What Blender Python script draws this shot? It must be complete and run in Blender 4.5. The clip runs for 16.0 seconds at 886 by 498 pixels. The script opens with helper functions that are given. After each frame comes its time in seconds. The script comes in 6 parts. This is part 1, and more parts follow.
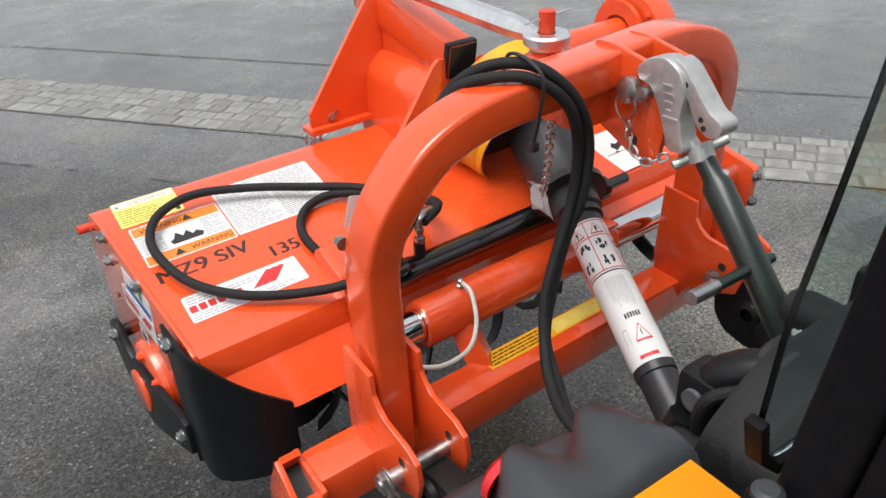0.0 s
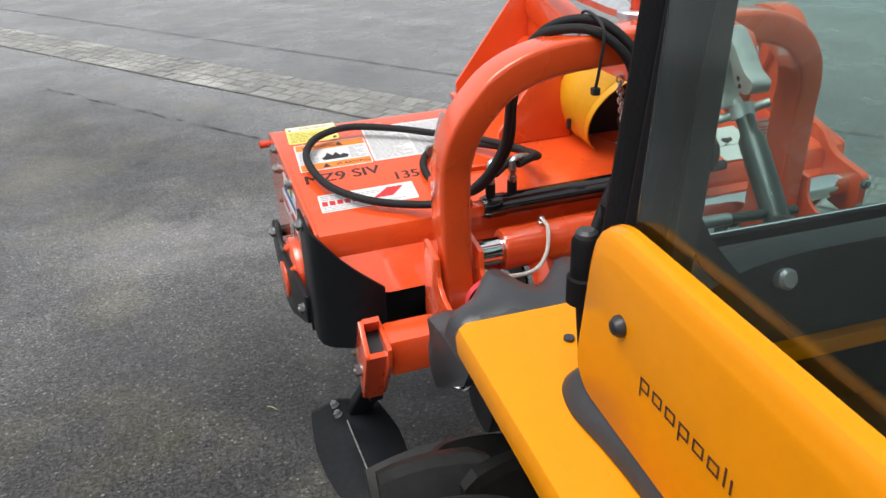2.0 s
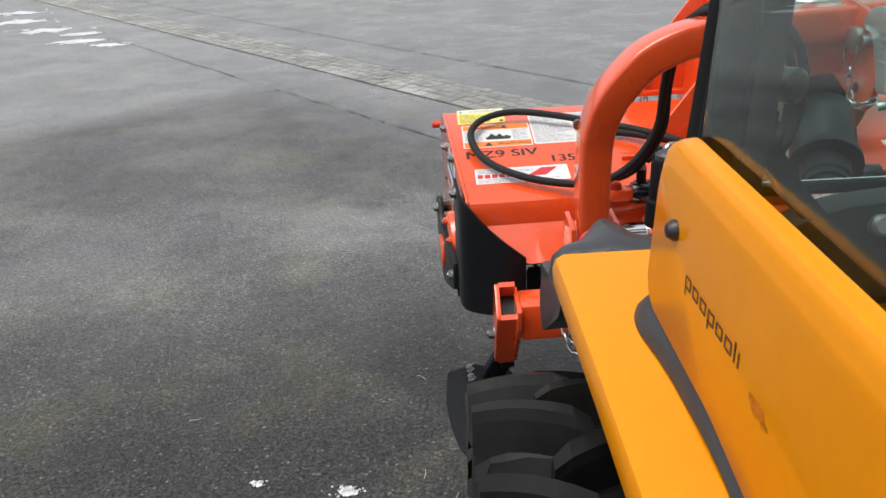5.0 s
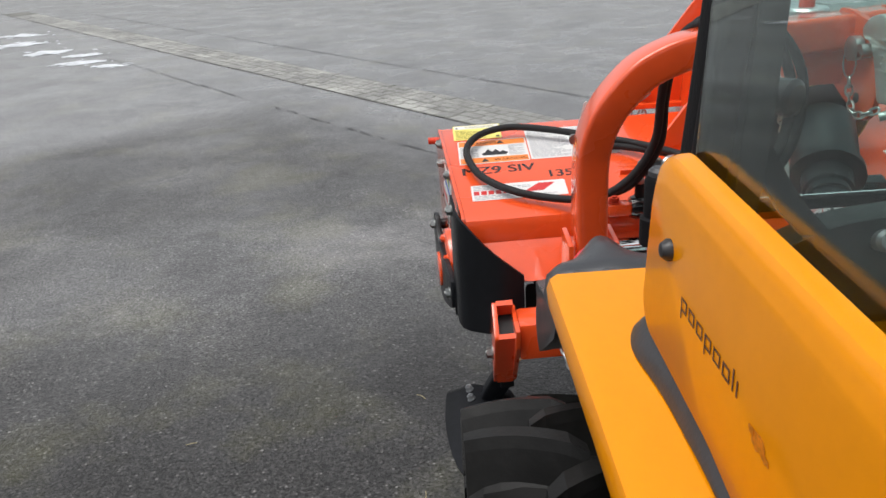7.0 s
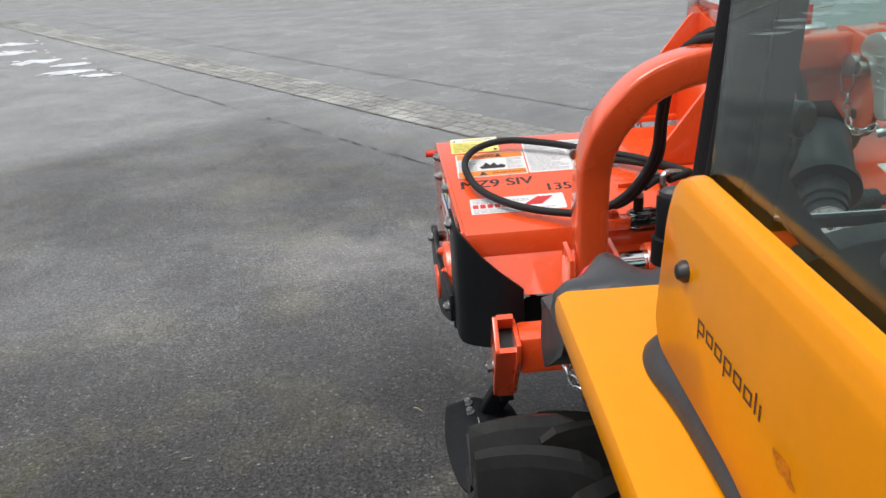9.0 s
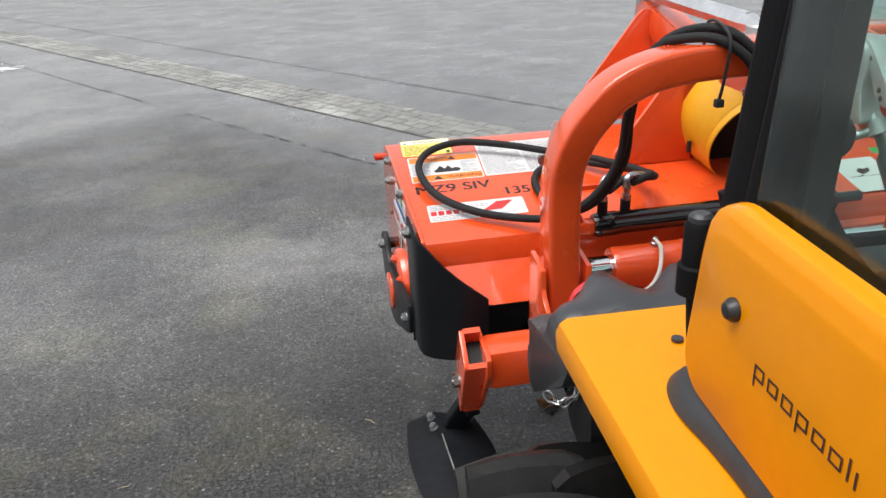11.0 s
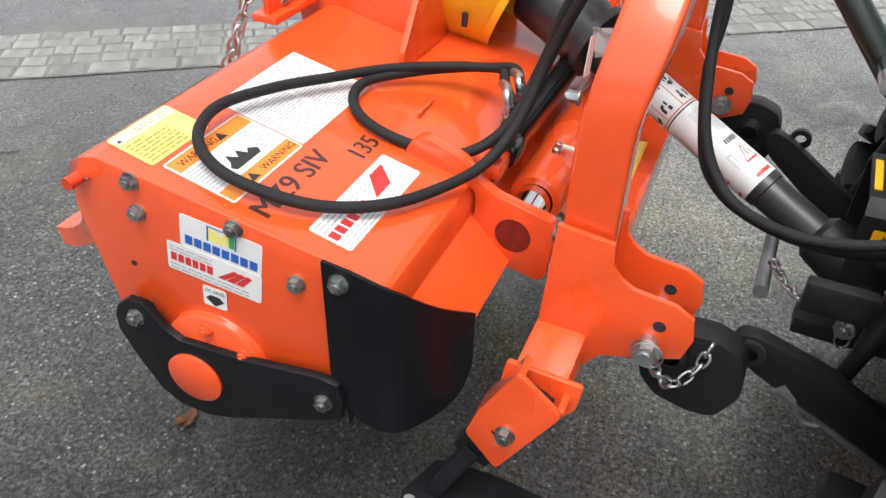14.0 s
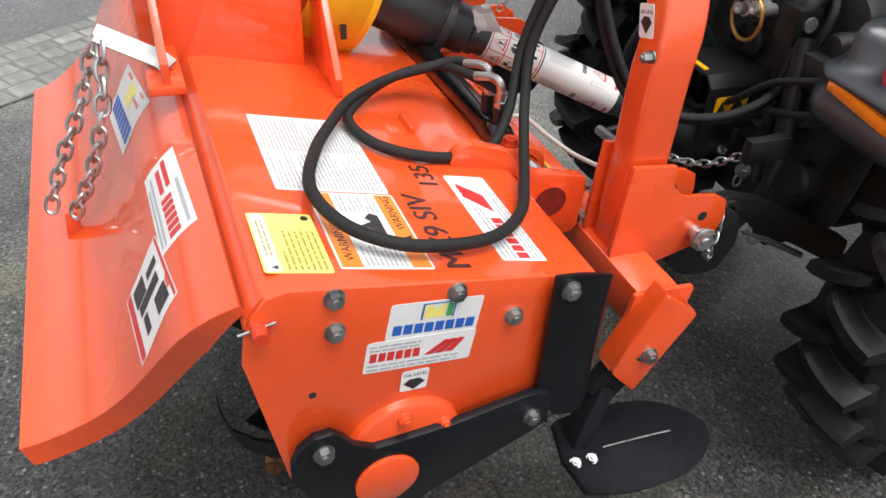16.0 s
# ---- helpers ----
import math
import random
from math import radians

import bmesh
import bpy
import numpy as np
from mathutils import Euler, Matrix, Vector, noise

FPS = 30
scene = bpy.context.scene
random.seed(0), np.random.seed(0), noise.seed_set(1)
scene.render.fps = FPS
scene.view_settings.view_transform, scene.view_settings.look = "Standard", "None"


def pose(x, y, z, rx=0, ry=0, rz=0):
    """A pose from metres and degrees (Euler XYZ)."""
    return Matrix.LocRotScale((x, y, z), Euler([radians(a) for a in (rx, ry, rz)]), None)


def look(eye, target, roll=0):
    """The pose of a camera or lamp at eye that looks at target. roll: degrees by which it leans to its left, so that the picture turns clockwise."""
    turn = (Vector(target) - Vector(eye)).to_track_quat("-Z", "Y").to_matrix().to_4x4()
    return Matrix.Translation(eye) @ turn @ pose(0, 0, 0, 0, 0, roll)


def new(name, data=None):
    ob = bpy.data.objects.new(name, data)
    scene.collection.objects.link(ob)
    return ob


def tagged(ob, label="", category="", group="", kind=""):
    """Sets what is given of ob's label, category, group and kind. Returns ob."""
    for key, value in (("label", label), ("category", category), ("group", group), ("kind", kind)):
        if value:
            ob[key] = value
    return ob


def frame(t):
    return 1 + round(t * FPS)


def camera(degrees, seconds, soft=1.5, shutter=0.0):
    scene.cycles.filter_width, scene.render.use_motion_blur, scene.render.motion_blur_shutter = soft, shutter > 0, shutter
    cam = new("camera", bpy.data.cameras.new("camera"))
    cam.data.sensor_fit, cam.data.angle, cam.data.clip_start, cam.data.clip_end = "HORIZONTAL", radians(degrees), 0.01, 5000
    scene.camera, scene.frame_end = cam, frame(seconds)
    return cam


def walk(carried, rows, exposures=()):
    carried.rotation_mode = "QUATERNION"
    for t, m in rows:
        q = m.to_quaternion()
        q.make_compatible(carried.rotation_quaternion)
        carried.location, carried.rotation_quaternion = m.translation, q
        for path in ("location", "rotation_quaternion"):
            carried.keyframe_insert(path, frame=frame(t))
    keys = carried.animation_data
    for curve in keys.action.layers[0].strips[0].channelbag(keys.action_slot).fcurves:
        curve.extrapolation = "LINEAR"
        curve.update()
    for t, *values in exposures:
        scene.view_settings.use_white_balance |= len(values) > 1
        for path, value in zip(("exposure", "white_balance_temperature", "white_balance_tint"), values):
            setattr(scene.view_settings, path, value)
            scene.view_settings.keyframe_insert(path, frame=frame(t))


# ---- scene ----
# camera: hand-held, carried from the cab door round the end of the tiller
cam = camera(59.7, 16.0)
PATH = [
    (0, (-0.179, -1.248, 1.497), (0.749, 0.196, 0.471), -3.0),
    (0.5, (-0.178, -1.295, 1.521), (0.748, 0.200, 0.580), -3.3),
    (1, (-0.222, -1.377, 1.475), (0.684, 0.140, 0.538), -1.9),
    (1.5, (-0.204, -1.503, 1.452), (0.535, 0.104, 0.518), -2.7),
    (2, (-0.136, -1.648, 1.419), (0.356, 0.066, 0.513), -2.1),
    (2.5, (-0.116, -1.713, 1.381), (0.146, 0.059, 0.491), -1.7),
    (3, (-0.087, -1.734, 1.363), (0.064, 0.059, 0.490), -1.6),
    (3.5, (-0.080, -1.773, 1.347), (0.027, 0.030, 0.488), -1.5),
    (4, (-0.066, -1.785, 1.342), (-0.004, 0.026, 0.495), -1.7),
    (6.5, (-0.048, -1.769, 1.337), (-0.067, 0.069, 0.546), -3.5),
    (7, (-0.040, -1.756, 1.335), (-0.039, 0.083, 0.549), -3.7),
    (7.5, (-0.042, -1.760, 1.337), (-0.028, 0.082, 0.558), -3.7),
    (8, (-0.047, -1.763, 1.339), (-0.015, 0.084, 0.572), -3.4),
    (8.5, (-0.057, -1.762, 1.341), (-0.026, 0.085, 0.574), -3.3),
    (9, (-0.063, -1.753, 1.347), (-0.031, 0.094, 0.580), -3.4),
    (11.5, (-0.196, -1.569, 1.359), (0.186, 0.211, 0.531), -2.5),
    (12, (-0.284, -1.432, 1.362), (0.308, 0.244, 0.446), -3.0),
    (12.5, (-0.340, -1.280, 1.352), (0.460, 0.290, 0.407), -3.3),
    (13, (-0.387, -1.020, 1.357), (0.686, 0.298, 0.302), -3.3),
    (13.5, (-0.468, -0.832, 1.335), (0.781, 0.230, 0.189), -1.3),
    (14, (-0.631, -0.590, 1.354), (0.821, 0.089, 0.157), 1.5),
    (14.5, (-0.646, -0.401, 1.348), (0.909, -0.015, 0.151), 1.5),
    (15, (-0.623, -0.166, 1.373), (0.962, -0.085, 0.156), 0.9),
    (15.5, (-0.672, 0.066, 1.359), (0.890, -0.177, 0.135), 2.1),
    (16, (-0.672, 0.270, 1.379), (0.816, -0.302, 0.170), 3.8),
]
walk(cam, [(t, look(eye, target, roll)) for t, eye, target, roll in PATH], exposures=[(0.0, 0.56), (2.0, 0.54), (4.0, 0.46), (6.5, 0.36), (9.0, 0.43), (11.5, 0.62), (13.0, 0.80), (14.0, 0.86), (15.0, 0.80), (16.0, 0.74)])

# ---- light: overcast winter daylight, wide soft sun ----
world = bpy.data.worlds.new("overcast_sky")
scene.world = world
world.use_nodes = True
wn, wl = world.node_tree.nodes, world.node_tree.links
wn.clear()
sky = wn.new("ShaderNodeTexSky")
sky.sky_type = "NISHITA"
sky.sun_disc = False
sky.sun_elevation, sky.sun_rotation = radians(72), radians(248)
sky.air_density, sky.dust_density = 1.0, 4.0
grey = wn.new("ShaderNodeHueSaturation")
grey.inputs["Saturation"].default_value = 0.18
bgn = wn.new("ShaderNodeBackground")
bgn.inputs["Strength"].default_value = 0.15
won = wn.new("ShaderNodeOutputWorld")
wl.new(sky.outputs[0], grey.inputs["Color"])
wl.new(grey.outputs[0], bgn.inputs["Color"])
wl.new(bgn.outputs[0], won.inputs["Surface"])
sun_data = bpy.data.lights.new("sun", "SUN")
sun_data.energy, sun_data.angle, sun_data.color = 1.2, radians(40), (1.0, 0.97, 0.93)
sun = new("sun", sun_data)
sun.matrix_world = look((-1.0, -0.4, 3.2), (0, 0, 0))


# ---- materials ----
def material(name, colour, rough=0.5, metal=0.0, coat=0.0, grain=0.0, grain_scale=60.0, stain=0.0, stain_scale=4.0,
             bump=0.0, bump_scale=200.0, island=0.0, rough_var=0.0, spec=0.5):
    """A surface with variation at two scales: fine grain, and larger stains or wear."""
    m = bpy.data.materials.new(name)
    m.use_nodes = True
    n, l = m.node_tree.nodes, m.node_tree.links
    b = n["Principled BSDF"]
    b.inputs["Roughness"].default_value, b.inputs["Metallic"].default_value = rough, metal
    b.inputs["Specular IOR Level"].default_value = spec
    b.inputs["Coat Weight"].default_value, b.inputs["Coat Roughness"].default_value, b.inputs["Coat IOR"].default_value = coat, 0.05, 1.52
    co = n.new("ShaderNodeTexCoord")
    fine = n.new("ShaderNodeTexNoise")
    fine.inputs["Scale"].default_value, fine.inputs["Detail"].default_value = grain_scale, 4.0
    wide = n.new("ShaderNodeTexNoise")
    wide.inputs["Scale"].default_value, wide.inputs["Detail"].default_value = stain_scale, 5.0
    l.new(co.outputs["Object"], fine.inputs["Vector"])
    l.new(co.outputs["Object"], wide.inputs["Vector"])
    mix1 = n.new("ShaderNodeMix")
    mix1.data_type, mix1.blend_type = "RGBA", "MULTIPLY"
    mix1.inputs[6].default_value = (*colour, 1)
    mix1.inputs[0].default_value = 1.0
    ramp = n.new("ShaderNodeMapRange")
    ramp.inputs[1].default_value, ramp.inputs[2].default_value = 0.3, 0.7
    ramp.inputs[3].default_value, ramp.inputs[4].default_value = 1.0 - grain, 1.0 + grain
    ramp2 = n.new("ShaderNodeMapRange")
    ramp2.inputs[1].default_value, ramp2.inputs[2].default_value = 0.35, 0.65
    ramp2.inputs[3].default_value, ramp2.inputs[4].default_value = 1.0 - stain, 1.0 + stain * 0.6
    mul = n.new("ShaderNodeMath")
    mul.operation = "MULTIPLY"
    l.new(fine.outputs["Fac"], ramp.inputs[0])
    l.new(wide.outputs["Fac"], ramp2.inputs[0])
    l.new(ramp.outputs[0], mul.inputs[0])
    l.new(ramp2.outputs[0], mul.inputs[1])
    last = mul
    if island:
        oi = n.new("ShaderNodeObjectInfo")
        gi = n.new("ShaderNodeNewGeometry")
        add = n.new("ShaderNodeMath")
        add.operation = "ADD"
        fr = n.new("ShaderNodeMath")
        fr.operation = "FRACT"
        r3 = n.new("ShaderNodeMapRange")
        r3.inputs[3].default_value, r3.inputs[4].default_value = 1 - island, 1 + island
        m2 = n.new("ShaderNodeMath")
        m2.operation = "MULTIPLY"
        l.new(oi.outputs["Random"], add.inputs[0])
        l.new(gi.outputs["Random Per Island"], add.inputs[1])
        l.new(add.outputs[0], fr.inputs[0])
        l.new(fr.outputs[0], r3.inputs[0])
        l.new(mul.outputs[0], m2.inputs[0])
        l.new(r3.outputs[0], m2.inputs[1])
        last = m2
    l.new(last.outputs[0], mix1.inputs[7])
    l.new(mix1.outputs[2], b.inputs["Base Color"])
    if rough_var:
        r4 = n.new("ShaderNodeMapRange")
        r4.inputs[1].default_value, r4.inputs[2].default_value = 0.35, 0.65
        r4.inputs[3].default_value, r4.inputs[4].default_value = max(0.02, rough - rough_var), rough + rough_var
        l.new(wide.outputs["Fac"], r4.inputs[0])
        l.new(r4.outputs[0], b.inputs["Roughness"])
    if bump:
        bn = n.new("ShaderNodeTexNoise")
        bn.inputs["Scale"].default_value, bn.inputs["Detail"].default_value = bump_scale, 3.0
        bp = n.new("ShaderNodeBump")
        bp.inputs["Strength"].default_value, bp.inputs["Distance"].default_value = bump, 0.002
        l.new(co.outputs["Object"], bn.inputs["Vector"])
        l.new(bn.outputs["Fac"], bp.inputs["Height"])
        l.new(bp.outputs[0], b.inputs["Normal"])
    return m


RED = material("red_paint", (0.75, 0.080, 0.015), 0.26, coat=0.85, spec=0.45, grain=0.03, grain_scale=30, stain=0.06, stain_scale=3, bump=0.10, bump_scale=60, rough_var=0.05)
RED_DARK = material("red_pin_paint", (0.60, 0.045, 0.012), 0.5, grain=0.08, stain=0.2, stain_scale=30)
YELLOW = material("yellow_bodywork", (0.72, 0.250, 0.0008), 0.16, coat=0.10, spec=0.22, bump=0.04, bump_scale=14, grain=0.02, stain=0.04, stain_scale=3, rough_var=0.05)
CONE_YELLOW = material("yellow_plastic", (0.80, 0.40, 0.012), 0.42, grain=0.04, stain=0.06, bump=0.1)
BLACK = material("black_paint", (0.010, 0.010, 0.011), 0.42, grain=0.15, stain=0.25, bump=0.2, bump_scale=300, rough_var=0.1, spec=0.28)
GUARD_BLACK = material("black_powder_coat", (0.006, 0.007, 0.009), 0.36, grain=0.15, stain=0.2, bump=0.25, bump_scale=500, rough_var=0.08, spec=0.25)
PLASTIC = material("grey_plastic", (0.028, 0.031, 0.036), 0.30, spec=0.75, grain=0.06, stain=0.15, bump=0.2, bump_scale=900, rough_var=0.08)
SHARE_BLACK = material("dull_black_paint", (0.008, 0.009, 0.011), 0.45, grain=0.2, stain=0.3, bump=0.2, spec=0.14)
GLOSS_BLACK = material("glossy_black_paint", (0.006, 0.006, 0.007), 0.14, coat=0.5, grain=0.1, stain=0.2)
RUBBER = material("tyre_rubber", (0.012, 0.012, 0.0118), 0.46, grain=0.2, stain=0.35, stain_scale=8, bump=0.12, bump_scale=250, rough_var=0.12, spec=0.16)
SEAL = material("rubber_seal", (0.006, 0.006, 0.007), 0.6, grain=0.15, stain=0.25, bump=0.3, spec=0.1)
TRIM = material("grey_edge_trim", (0.030, 0.032, 0.036), 0.45, grain=0.1, stain=0.2, bump=0.2)
HOSE = material("hose_sleeve", (0.010, 0.010, 0.011), 0.65, grain=0.35, grain_scale=500, bump=0.6, bump_scale=700, spec=0.35)
TUBE = material("shaft_guard_plastic", (0.020, 0.021, 0.024), 0.34, grain=0.08, stain=0.15, rough_var=0.06)
BRIGHT_ZINC = material("fresh_zinc_plating", (0.78, 0.79, 0.80), 0.36, 1.0, grain=0.05, stain=0.12, stain_scale=25, rough_var=0.08)
DULL_ZINC = material("weathered_zinc", (0.30, 0.315, 0.31), 0.45, 1.0, grain=0.15, stain=0.3, stain_scale=40, rough_var=0.12)
ZINC = material("zinc_plated_steel", (0.50, 0.51, 0.51), 0.34, 1.0, grain=0.08, stain=0.2, stain_scale=25, rough_var=0.1)
CHROME = material("chrome_rod", (0.80, 0.80, 0.80), 0.10, 1.0, grain=0.02, stain=0.06, rough_var=0.04)
CAST = material("cast_aluminium", (0.60, 0.60, 0.59), 0.45, 0.7, grain=0.12, stain=0.2, bump=0.4)
STEEL_GREY = material("grey_steel_tube", (0.24, 0.25, 0.26), 0.42, 0.6, grain=0.1, stain=0.2)
PAPER = material("white_sticker", (0.68, 0.68, 0.67), 0.30, grain=0.02, stain=0.04, stain_scale=10)
INK = material("black_print", (0.02, 0.02, 0.022), 0.4)
INK_SOFT = material("dark_stencil_print", (0.055, 0.024, 0.022), 0.25, grain=0.1, stain=0.2, stain_scale=20)
INK_GREY = material("grey_print", (0.36, 0.37, 0.39), 0.4)
INK_OLIVE = material("olive_print", (0.34, 0.30, 0.05), 0.4)
INK_BLUE = material("blue_print", (0.02, 0.10, 0.42), 0.4)
INK_RED = material("red_print", (0.55, 0.03, 0.03), 0.4)
INK_GREEN = material("green_print", (0.05, 0.35, 0.08), 0.4)
STICK_YELLOW = material("yellow_sticker", (0.78, 0.68, 0.18), 0.35, grain=0.03, stain=0.05)
STICK_ORANGE = material("orange_sticker", (0.80, 0.22, 0.03), 0.35, grain=0.03)
STICK_AMBER = material("amber_sticker", (0.85, 0.42, 0.01), 0.35, grain=0.03)
LAMP_RED = material("red_lamp_lens", (0.62, 0.01, 0.02), 0.12, coat=0.6, grain=0.1, grain_scale=200)
LAMP_AMBER = material("amber_lamp_lens", (0.85, 0.22, 0.01), 0.14, coat=0.6, grain=0.1, grain_scale=200)
ENGINE = material("oily_black_castings", (0.012, 0.012, 0.0125), 0.5, spec=0.35, grain=0.25, stain=0.4, stain_scale=14, bump=0.4, rough_var=0.12)
CORD = material("white_grease_hose", (0.62, 0.60, 0.54), 0.5, grain=0.05, stain=0.1)
LEAF = material("dry_leaf", (0.22, 0.11, 0.05), 0.75, grain=0.2, stain=0.3, stain_scale=40, bump=0.4, island=0.3)
SETT = material("granite_setts", (0.255, 0.255, 0.240), 0.50, grain=0.35, grain_scale=70, stain=0.35, stain_scale=1.6, bump=0.6, bump_scale=160, island=0.20, rough_var=0.12)
MUD = material("joint_sand", (0.15, 0.15, 0.135), 0.7, grain=0.3, grain_scale=200, stain=0.3, bump=0.5)
LIME = material("chalky_spill", (0.60, 0.61, 0.60), 0.75, grain=0.2, stain=0.3, stain_scale=30, bump=0.5)
ICE = material("icy_slush", (0.62, 0.65, 0.68), 0.30, grain=0.1, stain=0.3, stain_scale=9, bump=0.6, bump_scale=60)


def glass_material(name, tint, rough=0.0):
    m = bpy.data.materials.new(name)
    m.use_nodes = True
    b = m.node_tree.nodes["Principled BSDF"]
    b.inputs["Base Color"].default_value = (*tint, 1)
    b.inputs["Roughness"].default_value = rough
    b.inputs["Transmission Weight"].default_value = 1.0
    b.inputs["IOR"].default_value = 1.45
    return m


GLASS = glass_material("tinted_cab_glass", (0.74, 0.90, 0.86), 0.0)


def asphalt_material():
    """Worn damp asphalt: fine chippings, pale stains, a smoother and paler carriageway past the gutter."""
    m = bpy.data.materials.new("damp_asphalt")
    m.use_nodes = True
    n, l = m.node_tree.nodes, m.node_tree.links
    b = n["Principled BSDF"]
    co = n.new("ShaderNodeTexCoord")

    def noise_tex(scale, detail=5.0, rough=0.6):
        t = n.new("ShaderNodeTexNoise")
        t.inputs["Scale"].default_value, t.inputs["Detail"].default_value, t.inputs["Roughness"].default_value = scale, detail, rough
        l.new(co.outputs["Object"], t.inputs["Vector"])
        return t.outputs["Fac"]

    def remap(src, a, bb, c, d):
        r = n.new("ShaderNodeMapRange")
        for i, v in enumerate((a, bb, c, d)):
            r.inputs[i + 1].default_value = v
        l.new(src, r.inputs[0])
        return r.outputs[0]

    def math_node(op, a, bb):
        r = n.new("ShaderNodeMath")
        r.operation = op
        for i, v in enumerate((a, bb)):
            if isinstance(v, float):
                r.inputs[i].default_value = v
            else:
                l.new(v, r.inputs[i])
        return r.outputs[0]

    def cells(scale):
        v = n.new("ShaderNodeTexVoronoi")
        v.inputs["Scale"].default_value = scale
        l.new(co.outputs["Object"], v.inputs["Vector"])
        sp = n.new("ShaderNodeSeparateColor")
        l.new(v.outputs["Color"], sp.inputs[0])
        return v.outputs["Distance"], sp.outputs[0], sp.outputs[1]

    fine_r = cells(210.0)[1]
    chip_d, chip_r, chip_g = cells(95.0)
    stone_d, stone_g = cells(48.0)[::2]
    grain_n = noise_tex(150.0, 4.0, 0.65)
    chips = math_node("MULTIPLY", remap(grain_n, 0.40, 0.60, 0.62, 1.38), math_node("MULTIPLY", remap(fine_r, 0.0, 1.0, 0.76, 1.24), remap(chip_r, 0.0, 1.0, 0.72, 1.28)))
    pits = remap(noise_tex(92.0, 4.0, 0.6), 0.42, 0.49, 0.36, 1.0)
    crevice = math_node("MULTIPLY", pits, remap(chip_d, 0.34, 0.66, 1.05, 0.70))
    chips = math_node("MULTIPLY", math_node("MULTIPLY", chips, crevice), 1.30)
    grit = math_node("MULTIPLY", remap(chip_g, 0.90, 0.97, 0.0, 1.0), remap(chip_d, 0.25, 0.45, 1.0, 0.0))
    pebble = math_node("MULTIPLY", remap(stone_g, 0.94, 0.97, 0.0, 1.0), remap(stone_d, 0.12, 0.22, 1.0, 0.0))
    sep = n.new("ShaderNodeSeparateXYZ")
    l.new(co.outputs["Object"], sep.inputs[0])
    across = math_node("ADD", math_node("MULTIPLY", sep.outputs[0], 0.79), math_node("MULTIPLY", sep.outputs[1], 0.61))
    wob = math_node("ADD", across, remap(noise_tex(2.5), 0.3, 0.7, -0.05, 0.05))
    mid = math_node("ADD", remap(wob, 1.30, 2.20, 0.0, 0.80), remap(wob, 1.70, 1.76, 0.0, 0.20))
    far = remap(wob, 2.55, 2.65, 0.0, 1.0)
    patchy = noise_tex(0.9, 6.0, 0.65)
    stains = remap(patchy, 0.35, 0.68, 0.72, 1.42)
    edge_noise = remap(noise_tex(3.2, 6.0, 0.7), 0.3, 0.7, -0.22, 0.22)
    along_g = math_node("SUBTRACT", math_node("MULTIPLY", sep.outputs[0], 0.61), math_node("MULTIPLY", sep.outputs[1], 0.792))
    soaked = remap(math_node("ADD", along_g, edge_noise), -4.25, -4.75, 0.0, 1.0)

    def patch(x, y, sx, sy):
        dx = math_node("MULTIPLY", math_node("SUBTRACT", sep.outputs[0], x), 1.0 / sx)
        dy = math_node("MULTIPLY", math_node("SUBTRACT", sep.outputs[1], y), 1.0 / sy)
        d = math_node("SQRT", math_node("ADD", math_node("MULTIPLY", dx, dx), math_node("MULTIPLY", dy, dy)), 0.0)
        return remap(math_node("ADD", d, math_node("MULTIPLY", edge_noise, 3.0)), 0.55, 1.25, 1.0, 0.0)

    puddle_pale = patch(-0.25, 1.43, 0.30, 0.23)
    for q in ((-1.68, 3.50, 0.34, 0.24), (-1.61, 2.70, 0.26, 0.20)):
        puddle_pale = math_node("MAXIMUM", puddle_pale, math_node("MULTIPLY", patch(*q), 0.7))
    puddle_pale = math_node("MAXIMUM", math_node("MULTIPLY", puddle_pale, 0.5), soaked)
    dusty = patch(1.50, -0.45, 1.1, 1.15)
    puddle_pale = math_node("MAXIMUM", puddle_pale, math_node("MULTIPLY", dusty, 1.5))
    # a broad area past the near end, paler and glossier
    puddle_pale = math_node("MAXIMUM", puddle_pale, math_node("MULTIPLY", patch(-0.90, 1.25, 1.25, 0.80), 0.8))
    ochre = remap(noise_tex(1.9, 5.0, 0.65), 0.51, 0.68, 0.0, 1.0)
    for q in ((-0.66, 1.72, 0.20, 0.16), (-1.08, 2.60, 0.30, 0.24), (-0.60, 1.06, 0.14, 0.16)):
        ochre = math_node("MAXIMUM", ochre, math_node("MULTIPLY", patch(*q), 0.9))
    smear = remap(noise_tex(5.0, 6.0, 0.7), 0.35, 0.65, 0.85, 1.18)
    base = math_node("ADD", math_node("ADD", 0.066, math_node("MULTIPLY", math_node("MAXIMUM", mid, puddle_pale), 0.036)), math_node("MULTIPLY", far, -0.026))
    tone = math_node("MULTIPLY", math_node("MULTIPLY", base, chips), math_node("MULTIPLY", stains, smear))
    bright = math_node("ADD", math_node("MULTIPLY", grit, 0.20), math_node("MULTIPLY", pebble, 0.30))
    tone = math_node("ADD", tone, math_node("MULTIPLY", bright, remap(mid, 0.0, 1.0, 1.0, 0.25)))
    tone = math_node("ADD", tone, math_node("MULTIPLY", ochre, 0.034))
    # ground colour lowered over a broad patch by the near wheel and hood
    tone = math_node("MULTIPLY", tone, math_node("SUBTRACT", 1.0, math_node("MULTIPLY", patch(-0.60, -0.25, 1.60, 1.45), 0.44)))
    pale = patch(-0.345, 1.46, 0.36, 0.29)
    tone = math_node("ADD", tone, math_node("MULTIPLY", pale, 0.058))
